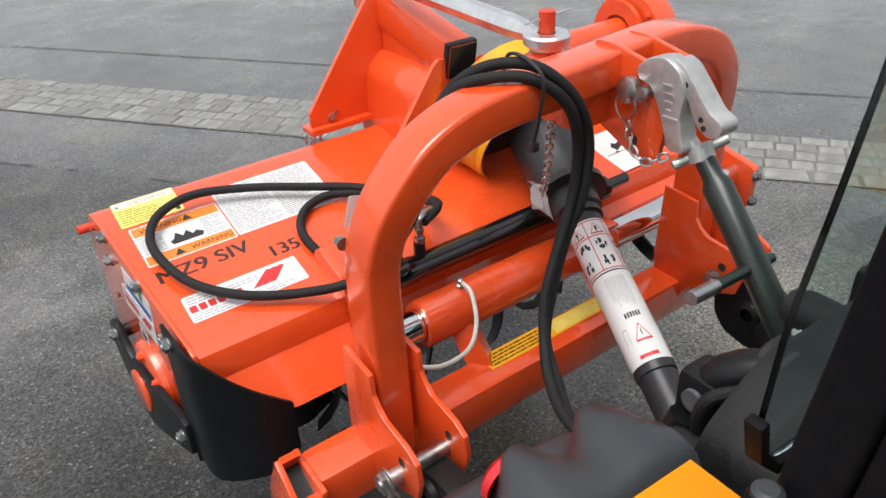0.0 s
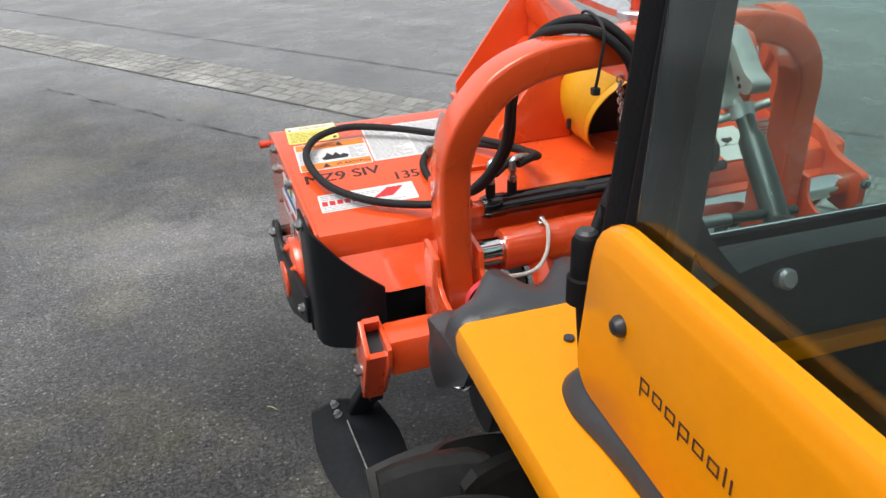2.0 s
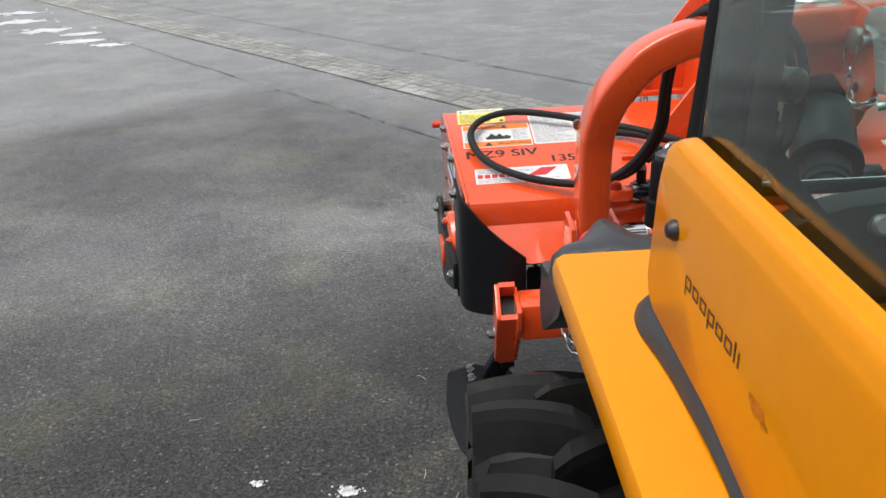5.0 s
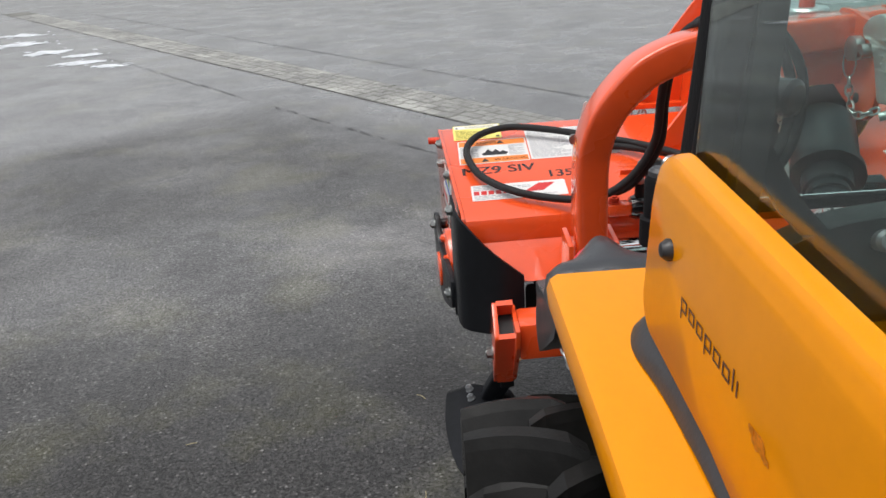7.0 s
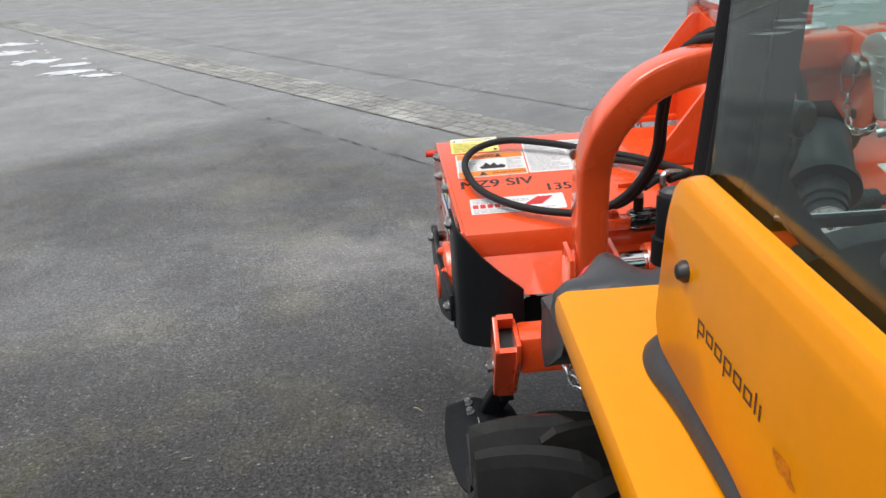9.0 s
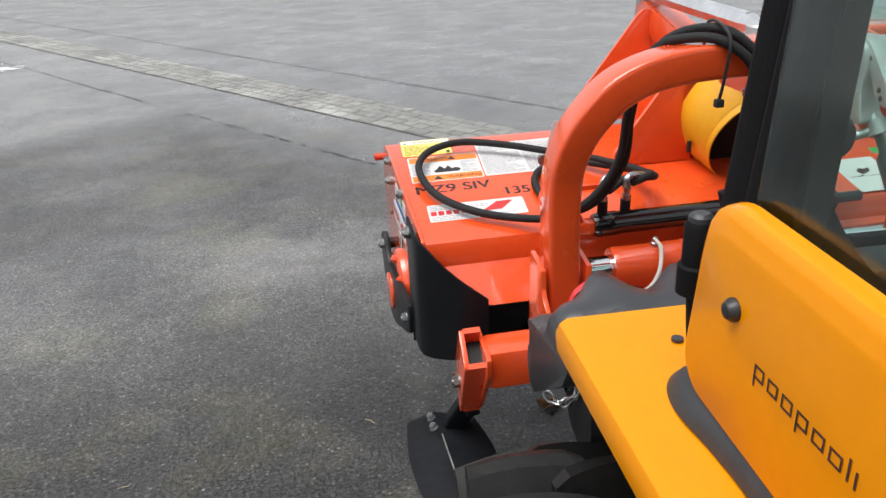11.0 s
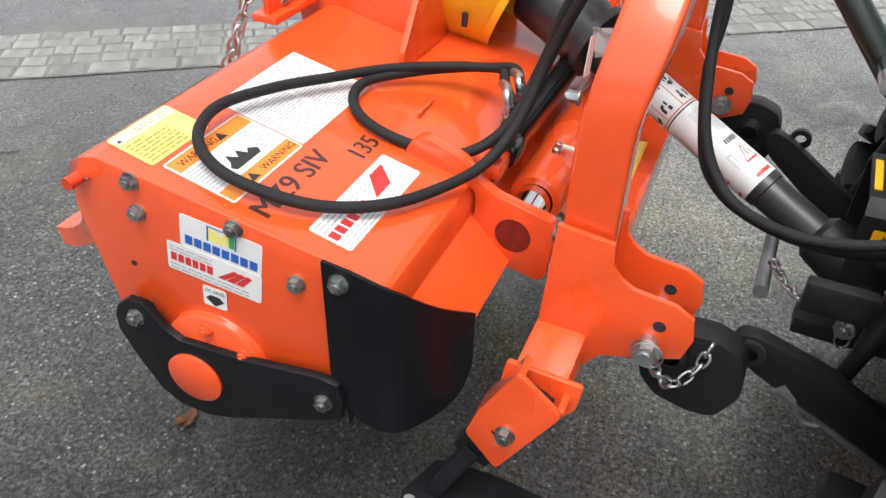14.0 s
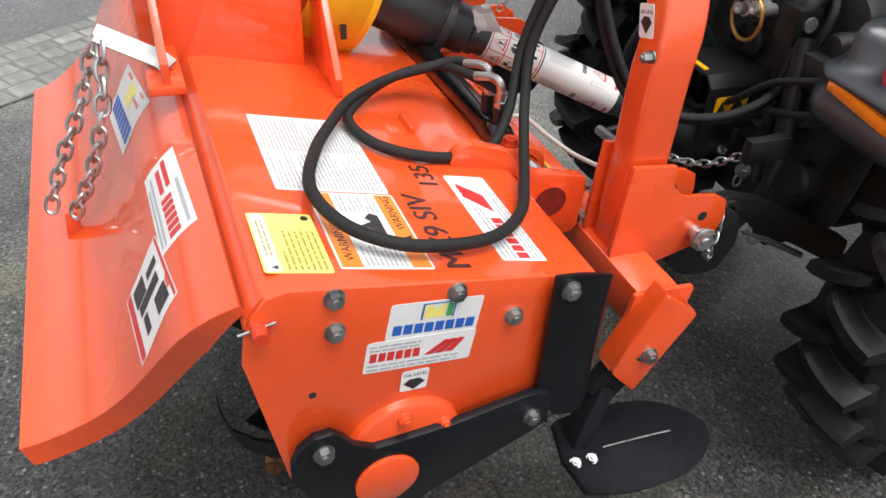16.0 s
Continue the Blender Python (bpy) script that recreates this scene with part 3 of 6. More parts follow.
# hinge pins of the rear flap
for x0, x1 in ((-0.024, 0.03), (LEN - 0.03, LEN + 0.034)):
    pin = part("hinge_pin", rod((x0, 0.240, 0.797), (x1, 0.240, 0.797), 0.009, 14), RED_DARK, tiller, "red painted hinge pin")
    xe = x0 + 0.008 if x0 < 0 else x1 - 0.008
    part("cotter_pin", rod((xe, 0.262, 0.790), (xe, 0.220, 0.800), 0.0018, 8, 0), ZINC, pin, "split cotter pin")


FLAP = smooth_line([(0.253, 0.810, 0), (0.285, 0.791, 0), (0.322, 0.752, 0), (0.358, 0.690, 0), (0.395, 0.628, 0), (0.435, 0.578, 0), (0.482, 0.542, 0), (0.520, 0.522, 0), (0.548, 0.514, 0)], 3)


def rear_flap():
    """The hinged rear board: S-shaped, with ends that taper in towards its lower lip."""
    prof = FLAP
    bm = bmesh.new()
    rows = []
    for i, p in enumerate(prof):
        rows.append([bm.verts.new((x, p.x + k * n.x, p.y + k * n.y)) for k, n in ((1, flap_normal(i)), (-1, flap_normal(i))) for x in (flap_inset(p), LEN - flap_inset(p))])
    for a, b in zip(rows, rows[1:]):
        for i, j in ((0, 1), (1, 3), (3, 2), (2, 0)):
            bm.faces.new((a[i], a[j], b[j], b[i]))
    for r in (rows[0], rows[-1]):
        bm.faces.new((r[0], r[1], r[3], r[2]))
    return bm


def flap_normal(i):
    d = (FLAP[min(len(FLAP) - 1, i + 1)] - FLAP[max(0, i - 1)]).normalized()
    return Vector((-d.y, d.x)) * 0.003


def flap_inset(p):
    return 0.004 + 0.135 * max(0.0, 0.818 - p.y) / 0.304


def flap_end(far):
    """The turned-down strip along one end of the flap."""
    bm = bmesh.new()
    rows = []
    for i, p in enumerate(FLAP):
        n = flap_normal(i)
        low = 12.0 * min(1.0, 0.25 + i / 8)
        ring = []
        for dx in (-0.001, 0.004):
            x = flap_inset(p) + dx
            x = LEN - x if far else x
            ring += [(x, p.x + n.x * 0.9, p.y + n.y * 0.9), (x, p.x - n.x * low, p.y - n.y * low)]
        rows.append([bm.verts.new(q) for q in (ring[0], ring[1], ring[3], ring[2])])
    for a, b in zip(rows, rows[1:]):
        for i in range(4):
            bm.faces.new((a[i], a[(i + 1) % 4], b[(i + 1) % 4], b[i]))
    bm.faces.new(rows[0])
    bm.faces.new(rows[-1])
    return bm


flap = part("rear_flap", rear_flap(), RED, tiller)
for far_end in (False, True):
    part("flap_end", flap_end(far_end), RED, flap)
part("chain_lug", prism([(0.448, 0.566), (0.452, 0.602), (0.470, 0.602), (0.476, 0.548)], 0.562, 0.567, "x", 0.001), RED, flap)

# rotor with its blades
rotor = part("rotor_shaft", rod((0.02, 0.066, 0.490), (LEN - 0.02, 0.066, 0.490), 0.040, 24), BLACK, tiller, "black rotor shaft")


def blade(x, ang, side, flip):
    """A curved tiller tine with its bent tip."""
    bm = bmesh.new()
    ca, sa = math.cos(ang), math.sin(ang)
    pts = []
    for i in range(9):
        t = i / 8
        rad = 0.04 + 0.185 * min(1.0, t * 1.25)
        sw = 0.45 * t * t * flip
        lat = 0.0 if t < 0.55 else (t - 0.55) / 0.45 * 0.085 * side
        wd = 0.030 - 0.006 * t
        for e in (-1, 1):
            an = ang + sw + e * wd / max(rad, 0.06) * 0.9
            for th in (-0.0035, 0.0035):
                pts.append((x + lat + th, 0.066 + rad * math.cos(an), 0.490 + rad * math.sin(an)))
    vs = [bm.verts.new(p) for p in pts]
    for i in range(8):
        a, b = vs[4 * i:4 * i + 4], vs[4 * i + 4:4 * i + 8]
        for p, q in ((0, 1), (1, 3), (3, 2), (2, 0)):
            bm.faces.new((a[p], a[q], b[q], b[p]))
    bm.faces.new((vs[0], vs[1], vs[3], vs[2]))
    bm.faces.new((vs[-4], vs[-3], vs[-1], vs[-2]))
    return bm


for k in range(6):
    x = 0.10 + k * 0.235
    part("rotor_disc", lathe([(-0.005, 0.0), (-0.005, 0.085), (0.005, 0.085), (0.005, 0.0)], (x, 0.066, 0.490), (1, 0, 0), 28), BLACK, tiller)
    for j in range(6):
        bl = blade(x + (0.009 if j % 2 else -0.009), math.pi / 3 * j + 0.41 * k + 0.52, 1 if j % 2 else -1, 1)
        low = min(bl.verts, key=lambda v: v.co.z).co
        if k == 0 and low.z < 0.36 and low.y > 0.0:
            bl.free()
            continue
        part("blade", bl, BLACK, tiller, "black curved blade", smooth=50)

# slide brackets, chrome rod and hydraulic cylinder of the side shift
BRK = [(-0.105, 0.765), (-0.118, 0.790), (-0.140, 0.800), (-0.205, 0.778), (-0.235, 0.745), (-0.262, 0.730), (-0.350, 0.712), (-0.356, 0.700), (-0.350, 0.612), (-0.338, 0.598),
       (-0.262, 0.612), (-0.240, 0.640), (-0.226, 0.676), (-0.226, 0.730), (-0.190, 0.742)]
for x in (0.300, 1.318):
    b = part("slide_bracket", prism(rounded(BRK, 0.008, 2), x, x + 0.022, "x", 0.002), RED, tiller)
    for z in (0.690, 0.625):
        part("bolt", hexbolt((x + 0.011, -0.353, z), (0, -1, 0), 0.011, 0.009), DULL_ZINC, b, "zinc plated clamp bolt")
    # the shade on this red disc is put into its darker colour
    part("rod_end", rod((x - 0.001, -0.291, 0.670), (x + 0.023, -0.291, 0.670), 0.029, 28, 0), material("red_paint_in_shade", (0.16, 0.012, 0.006), 0.5, grain=0.2, stain=0.3, stain_scale=40), b, "red end of the slide rod, darkened for its shade")
part("slide_rod", rod((0.322, -0.291, 0.670), (1.318, -0.291, 0.670), 0.030, 32), CHROME, tiller, "polished chrome slide rod")
cyl = part("hydraulic_cylinder", lathe([(0.0, 0.0), (0.0, 0.022), (0.010, 0.026), (0.05, 0.026), (0.055, 0.024), (0.50, 0.024), (0.505, 0.027), (0.55, 0.027), (0.555, 0.012), (0.62, 0.012), (0.62, 0.0)],
                                          (0.385, -0.236, 0.748), (1, 0, 0), 24), GLOSS_BLACK, tiller, "black hydraulic cylinder")
for x in (0.405, 0.455):
    part("port", rod((x, -0.236, 0.765), (x, -0.236, 0.800), 0.011, 12), BLACK, cyl)
part("cylinder_eye", box(0.335, 0.390, -0.252, -0.215, 0.733, 0.760, 0.008), RED, tiller)
part("bolt", hexbolt((0.352, -0.233, 0.760), (0, 0, 1), 0.011, 0.009), RED_DARK, tiller)

# gearbox, side drive tube and the yellow guard cone
gearbox = part("gearbox", prism(rounded([(0.66, 0.74), (0.84, 0.74), (0.86, 0.80), (0.85, 0.95), (0.81, 0.99), (0.69, 0.99), (0.65, 0.95), (0.64, 0.80)], 0.03), 0.03, 0.30, "y", 0.008), RED, tiller)
part("drive_tube", rod((0.84, 0.060, 0.950), (1.30, 0.060, 0.950), 0.038, 28), RED, tiller)
part("drive_flange", lathe([(0.0, 0.046), (0.0, 0.080), (0.014, 0.080), (0.014, 0.0)], (1.268, 0.060, 0.950), (1, 0, 0), 32), RED, tiller)
CASE = [(0.05 + 0.112 * math.cos(a), 0.938 + 0.112 * math.sin(a)) for a in (math.pi * i / 14 - 0.1 for i in range(15))] + [(-0.08, 0.72), (0.05, 0.45), (0.12, 0.47), (0.16, 0.80)]
case = part("drive_case", prism(CASE, 1.292, 1.365, "x", 0.008), RED, tiller)
for i in range(6):
    a = math.pi / 3 * i + 0.3
    part("bolt", hexbolt((1.292, 0.05 + 0.096 * math.cos(a), 0.938 + 0.096 * math.sin(a)), (-1, 0, 0), 0.009, 0.006), RED, case)


CONE_C, CONE_A = (0.826, -0.022, 0.900), (0.0, -0.900, -0.434)
cone = part("guard_cone", lathe([(-0.03, 0.150), (0.0, 0.152), (0.034, 0.150), (0.046, 0.144), (0.086, 0.1335), (0.089, 0.1305), (0.104, 0.1285), (0.104, 0.1250), (0.05, 0.1375), (0.0, 0.147), (-0.03, 0.146)], CONE_C, CONE_A, 56), CONE_YELLOW, tiller, "yellow plastic drive shaft guard cone")
# black disc stands in for the inner bell and the shadow round it
part("inner_shield", lathe([(0.030, 0.0), (0.030, 0.138), (0.036, 0.138), (0.036, 0.0)], CONE_C, CONE_A, 40), BLACK, cone, "black disc for the inner bell and the shadow in the cone")
part("slot", box(0.6745, 0.6830, -0.054, -0.044, 0.824, 0.850, 0.001), INK, cone)

# braced tower on the hood with its square bar
tower = part("tower_web", prism([(0.000, 0.786), (0.272, 0.842), (0.272, 1.038), (0.0, 0.985)], 0.700, 0.708, "x", 0.001), RED, tiller)
GUS = [(0.495, 0.000), (0.700, 0.000), (0.700, 0.262), (0.676, 0.264), (0.662, 0.252), (0.495, 0.036)]
for v, nm in ((0.004, "gusset"), (0.272, "gusset")):
    zb = TZ + 0.21 * v + 0.004
    g = part(nm, prism([(p + (0.020 if v < 0.1 else 0.0) * (1 if p < 0.6 else 0), zb + q * (0.90 if v < 0.1 else 1.0)) for p, q in GUS], v - 0.006, v + 0.006, "y", 0.0015), RED, tiller)
part("tower_foot", box(0.485, 0.720, 0.246, 0.300, -0.004, 0.010, 0.003, Matrix.Translation((0, 0, 0.840))), RED, tiller)
bar_m = Matrix(((1, 0, 0, 0.728), (0, TC, -TS, 0.0), (0, TS, TC, 1.022), (0, 0, 0, 1)))
bar = part("tower_bar", box(-0.035, 0.035, -0.012, 0.375, -0.035, 0.035, 0.006, bar_m), RED, tiller)
for v0, v1 in ((-0.016, -0.012), (0.375, 0.379)):
    part("end_cap", box(-0.033, 0.033, v0, v1, -0.033, 0.033, 0.001, bar_m), INK, bar, "black plastic end cap")
part("end_cap_rim", box(-0.0365, 0.0365, -0.0105, 0.006, -0.0365, 0.0365, 0.003, bar_m), BLACK, bar, "black plastic end cap")
strut_a, strut_b = Vector((0.660, -0.318, 1.136)), Vector((0.690, 0.345, 1.146))
strut = part("strut", tube([strut_a.lerp(strut_b, t) for t in (0.04, 0.10, 0.14, 0.90, 0.95)], 0.0205, 6, ring_scale=[0.5, 0.9, 1.0, 1.0, 0.5]), BRIGHT_ZINC, tiller, "zinc plated strut bar")
for c in (strut_a, strut_b):
    part("strut_eye", lathe([(-0.010, 0.016), (-0.010, 0.036), (-0.006, 0.040), (0.006, 0.040), (0.010, 0.036), (0.010, 0.016)], c, (0, 0, 1), 28), BRIGHT_ZINC, strut, "zinc plated eye")
    part("washer", lathe([(-0.030, 0.0), (-0.030, 0.022), (-0.018, 0.024), (-0.016, 0.030), (-0.011, 0.030), (-0.011, 0.0)], c, (0, 0, 1), 24), BRIGHT_ZINC, strut)
    p = part("pin", rod(c - Vector((0, 0, 0.05)), c + Vector((0, 0, 0.045)), 0.014, 18), RED_DARK, strut, "red painted pin")
    part("cotter_pin", rod(c + Vector((-0.045, 0.004, 0.030)), c + Vector((0.05, -0.004, 0.040)), 0.0018, 8, 0), BRIGHT_ZINC, strut, "split cotter pin")
part("deck_clip", box(0.400, 0.460, -0.085, -0.080, 0.0, 0.014, 0.0015, DECK_M), RED, tiller)
part("deck_clip", box(0.400, 0.460, -0.085, -0.045, 0.0, 0.003, 0.001, DECK_M), RED, tiller)
part("far_gusset", prism([(0.90, 0.86), (0.98, 0.86), (0.955, 1.02), (0.93, 1.02)], 0.03, 0.042, "y", 0.002), RED, tiller)

# ---- three-point hitch frame (part of the tiller) ----
FY = -0.415
half = [(0.241, 0.575), (0.240, 0.70), (0.238, 0.80), (0.238, 0.905), (0.243, 0.957), (0.258, 1.002), (0.283, 1.038), (0.320, 1.072), (0.372, 1.093), (0.430, 1.102), (0.500, 1.103), (0.56, 1.102)]


def arch_point(x, z):
    """The arch leans a little towards the tractor above its legs and stands higher on its far side."""
    u = min(1.0, max(0.0, (z - 0.88) / 0.20))
    return (x, FY - 0.028 * u * u * (3 - 2 * u), z + 0.032 * max(0.0, x - 0.241) / 0.75)


arc = smooth_line([arch_point(x, z) for x, z in half] + [arch_point(1.23 - x, z) for x, z in half[::-1]], 5)
sq = rounded([(-0.0365, -0.029), (0.0365, -0.029), (0.0365, 0.029), (-0.0365, 0.029)], 0.009, 3)


def arch_mesh():
    bm = bmesh.new()
    rings = []
    for i, p in enumerate(arc):
        d = (arc[min(i + 1, len(arc) - 1)] - arc[max(i - 1, 0)]).normalized()
        nrm = Vector((-d.z, 0, d.x)).normalized()
        rings.append([bm.verts.new(p + Vector((0, a, 0)) + nrm * b) for a, b in sq])
    k = len(sq)
    for r0, r1 in zip(rings, rings[1:]):
        for i in range(k):
            bm.faces.new((r0[i], r0[(i + 1) % k], r1[(i + 1) % k], r1[i]))
    bm.faces.new(rings[0])
    bm.faces.new(rings[-1])
    return bm


hitch_arch = part("hitch_arch", arch_mesh(), RED, tiller)
lower_bar = part("lower_bar", box(0.098, 1.132, -0.440, -0.362, 0.520, 0.600, 0.010), RED, tiller)
PLT = [(-0.376, 0.772), (-0.455, 0.765), (-0.458, 0.730), (-0.470, 0.714), (-0.490, 0.702), (-0.548, 0.696), (-0.574, 0.682), (-0.580, 0.650), (-0.570, 0.612), (-0.530, 0.594),
       (-0.462, 0.572), (-0.440, 0.540), (-0.375, 0.545), (-0.366, 0.610)]
for x in (0.193, 0.279, 0.943, 1.029):
    up = 0.024 if x > 0.6 else 0.0
    pl = part("hitch_plate", prism([(y, z + up) for y, z in PLT], x, x + 0.009, "x", 0.0012), RED, tiller)
    for y, z in ((-0.533, 0.656 + up),):
        part("hole", rod((x - 0.0006, y, z), (x + 0.0096, y, z), 0.009, 16, 0), INK, pl)
for x0, x1, zp in ((0.160, 0.300, 0.626), (0.925, 1.070, 0.650)):
    hp = part("hitch_pin", rod((x0, -0.524, zp), (x1, -0.524, zp), 0.013, 18), ZINC, tiller, "zinc plated hitch pin")
    part("pin_head", hexbolt((x0 + 0.012, -0.524, zp), (-1, 0, 0), 0.017, 0.012), ZINC, hp)
part("top_block", box(0.595, 0.735, -0.460, -0.268, 1.030, 1.104, 0.010), RED, tiller)
part("pivot_boss", lathe([(0.0, 0.045), (0.016, 0.030), (0.020, 0.024), (0.020, 0.0)], (0.660, -0.318, 1.098), (0, 0, 1), 28), RED, tiller)
LUG = rounded([(-0.392, 1.156), (-0.430, 1.156), (-0.532, 1.136), (-0.544, 1.10), (-0.546, 1.06), (-0.536, 1.000), (-0.515, 0.985), (-0.495, 0.988), (-0.397, 1.030)], 0.012, 3)
for x in (0.668, 0.738):
    lg = part("top_link_lug", prism(LUG, x, x + 0.010, "x", 0.0015), RED, tiller)
    part("hole", rod((x - 0.0006, -0.515, 1.019), (x + 0.0106, -0.515, 1.019), 0.009, 18, 0), INK, lg)
lp = part("top_link_pin", rod((0.650, -0.508, 1.100), (0.770, -0.508, 1.100), 0.011, 18), ZINC, tiller, "zinc plated top link pin")
part("pin_head", lathe([(0.0, 0.020), (0.014, 0.020), (0.018, 0.012), (0.018, 0.0)], (0.664, -0.508, 1.100), (-1, 0, 0), 18), ZINC, lp)
part("split_ring", tube([(0.652, -0.508 + 0.020 * math.sin(a), 1.077 + 0.024 * math.cos(a)) for a in (2 * math.pi * i / 20 for i in range(21))], 0.0016, 6, caps=False), ZINC, lp, "wire ring")
part("keeper_chain", chain_links([(0.650, -0.516, 1.054), (0.650, -0.530, 1.015), (0.652, -0.555, 1.000), (0.668, -0.580, 1.012)], 0.018, 0.0020), ZINC, lp, "fine zinc plated chain")

sleeve = part("slide_sleeve", lathe([(0.0, 0.031), (0.0, 0.043), (0.004, 0.045), (0.476, 0.045), (0.48, 0.043), (0.48, 0.031)], (0.385, -0.291, 0.670), (1, 0, 0), 36), RED, tiller)
for x in (0.47, 0.80):
    part("sleeve_strut", tube([(x, -0.300, 0.650), (x, -0.385, 0.575)], 0.030, 4), RED, tiller)
part("sleeve_tab", box(0.800, 0.865, -0.330, -0.270, 0.712, 0.718, 0.002), RED, tiller)
part("grease_nipple", lathe([(0.0, 0.008), (0.010, 0.008), (0.012, 0.005), (0.020, 0.006), (0.024, 0.0)], (0.477, -0.295, 0.712), (0, -0.2, 1), 12), ZINC, sleeve, "brass and zinc grease fitting")
part("grease_hose", tube(smooth_line([(0.477, -0.305, 0.728), (0.475, -0.335, 0.722), (0.455, -0.375, 0.690), (0.415, -0.405, 0.672), (0.350, -0.420, 0.680), (0.300, -0.415, 0.700), (0.262, -0.400, 0.716)], 6), 0.0042, 10), CORD, sleeve, "white plastic grease hose")

# feet of the frame: open-topped sockets with black stems and winged track shares
def mirrored(x, s):
    return x if s > 0 else 1.23 - x


def plate_x(pts, x0, x1, s, r=0.0015):
    a, b = sorted((mirrored(x0, s), mirrored(x1, s)))
    return prism(pts, a, b, "x", r)


def winged_share(s, dz):
    """A pointed share: two wings that fall away from a ridge, with a blunt nose towards the tractor."""
    left = smooth_line([(-0.048, -0.236, 0.330), (-0.054, -0.252, 0.324), (-0.058, -0.340, 0.304), (-0.040, -0.455, 0.294), (0.000, -0.518, 0.288), (0.024, -0.536, 0.286)], 4)
    ridge = smooth_line([(0.012, -0.226, 0.338), (0.013, -0.240, 0.336), (0.020, -0.330, 0.328), (0.030, -0.430, 0.312), (0.037, -0.510, 0.296), (0.041, -0.543, 0.288)], 4)
    right = smooth_line([(0.092, -0.250, 0.330), (0.102, -0.268, 0.324), (0.126, -0.350, 0.304), (0.120, -0.462, 0.294), (0.082, -0.526, 0.288), (0.058, -0.541, 0.286)], 4)
    bm = bmesh.new()
    cols = []
    for a, b, c in zip(left, ridge, right):
        cols.append([bm.verts.new((mirrored(p.x, s), p.y, p.z + dz)) for p in (a, a.lerp(b, 0.5), b, b.lerp(c, 0.5), c)])
    for r0, r1 in zip(cols, cols[1:]):
        for i in range(4):
            bm.faces.new((r0[i], r0[i + 1], r1[i + 1], r1[i]))
    bmesh.ops.recalc_face_normals(bm, faces=bm.faces)
    bmesh.ops.solidify(bm, geom=bm.faces[:], thickness=0.009)
    return bm, ridge


WEB = rounded([(-0.381, 0.628), (-0.328, 0.530), (-0.311, 0.478), (-0.362, 0.424), (-0.446, 0.577)], 0.008, 3)
FRONT_WALL = [(-0.446, 0.577), (-0.438, 0.584), (-0.354, 0.432), (-0.362, 0.424)]
REAR_WALL = [(-0.381, 0.628), (-0.389, 0.621), (-0.337, 0.528), (-0.320, 0.480), (-0.311, 0.478), (-0.328, 0.530)]
INNER = rounded([(-0.352, 0.603), (-0.462, 0.600), (-0.456, 0.556), (-0.362, 0.426), (-0.313, 0.478), (-0.346, 0.560)], 0.006, 3)
SCRATCH = material("scuffed_weld", (0.22, 0.22, 0.21), 0.6, 0.2, grain=0.4, grain_scale=300, stain=0.4, stain_scale=60)
for s, dz in ((1, 0.0), (-1, 0.0)):
    sk = part("skid_socket", plate_x(WEB, 0.050, 0.060, s), RED, tiller)
    part("end_plate", plate_x(INNER, 0.090, 0.099, s), RED, sk)
    for wall in (FRONT_WALL, REAR_WALL):
        part("wall", plate_x(wall, 0.058, 0.092, s, 0.0), RED, sk)
    part("bolt", hexbolt((mirrored(0.050, s), -0.372, 0.506), (-s, 0, 0), 0.012, 0.010), DULL_ZINC, sk, "zinc plated bolt")
    part("nut_slot", plate_x([(-0.352, 0.499), (-0.362, 0.493), (-0.362, 0.499), (-0.352, 0.505)], 0.0492, 0.0505, s, 0.0), INK, sk)
    if s < 0:
        continue
    stem = part("skid_stem", tube([(mirrored(0.076, s), -0.400, 0.578), (mirrored(0.076, s), -0.337, 0.452), (mirrored(0.080, s), -0.315, 0.410)], 0.03,
                                  section=rounded([(-0.015, -0.030), (0.015, -0.030), (0.015, 0.030), (-0.015, 0.030)], 0.004, 2), up=(0, 1, 0)), BLACK, tiller, "black skid stem")
    part("skid_leg", tube([(mirrored(0.080, s), -0.322, 0.425), (mirrored(0.058, s), -0.285, 0.360 + dz), (mirrored(0.048, s), -0.268, 0.322 + dz)], 0.03,
                          section=rounded([(-0.024, -0.014), (0.024, -0.014), (0.024, 0.014), (-0.024, 0.014)], 0.006, 3), up=(0, 1, 0)), SHARE_BLACK, stem, "black skid leg")
    bm, ridge = winged_share(s, dz)
    sh = part("share", bm, SHARE_BLACK, tiller, "black winged track share", smooth=25)
    part("weld_seam", tube([(mirrored(p.x, s), p.y, p.z + 0.004 + dz) for p in ridge[7:14]], 0.0016, 6), SCRATCH, sh, "pale scuffed weld seam")
    for q in ((0.002, -0.244, 0.333), (0.004, -0.276, 0.330)):
        part("bolt", hexbolt((mirrored(q[0], s), q[1], q[2] + dz), (-0.35 * s, 0.15, 0.9), 0.0078, 0.009), STEEL_GREY, sh, "zinc plated bolt")
    xa, xb = 0.170, 0.285
    part("blade", prism(rounded([(xa, 0.535), (xa, 0.430), (xa + 0.06, 0.425), (xb, 0.455), (xb, 0.535)], 0.012, 3), -0.136, -0.128, "y", 0.001), BLACK, tiller, "black square-ended blade")

# chain that holds the rear flap
bracket = part("chain_bracket", tube([(0.540, 0.262, 0.858), (0.556, 0.275, 0.866), (0.591, 0.362, 0.902)], 0.01, section=[(-0.015, -0.002), (0.015, -0.002), (0.015, 0.002), (-0.015, 0.002)], up=(-0.5, 0.3, 0.8)), DULL_ZINC, tiller, "zinc plated chain bracket")
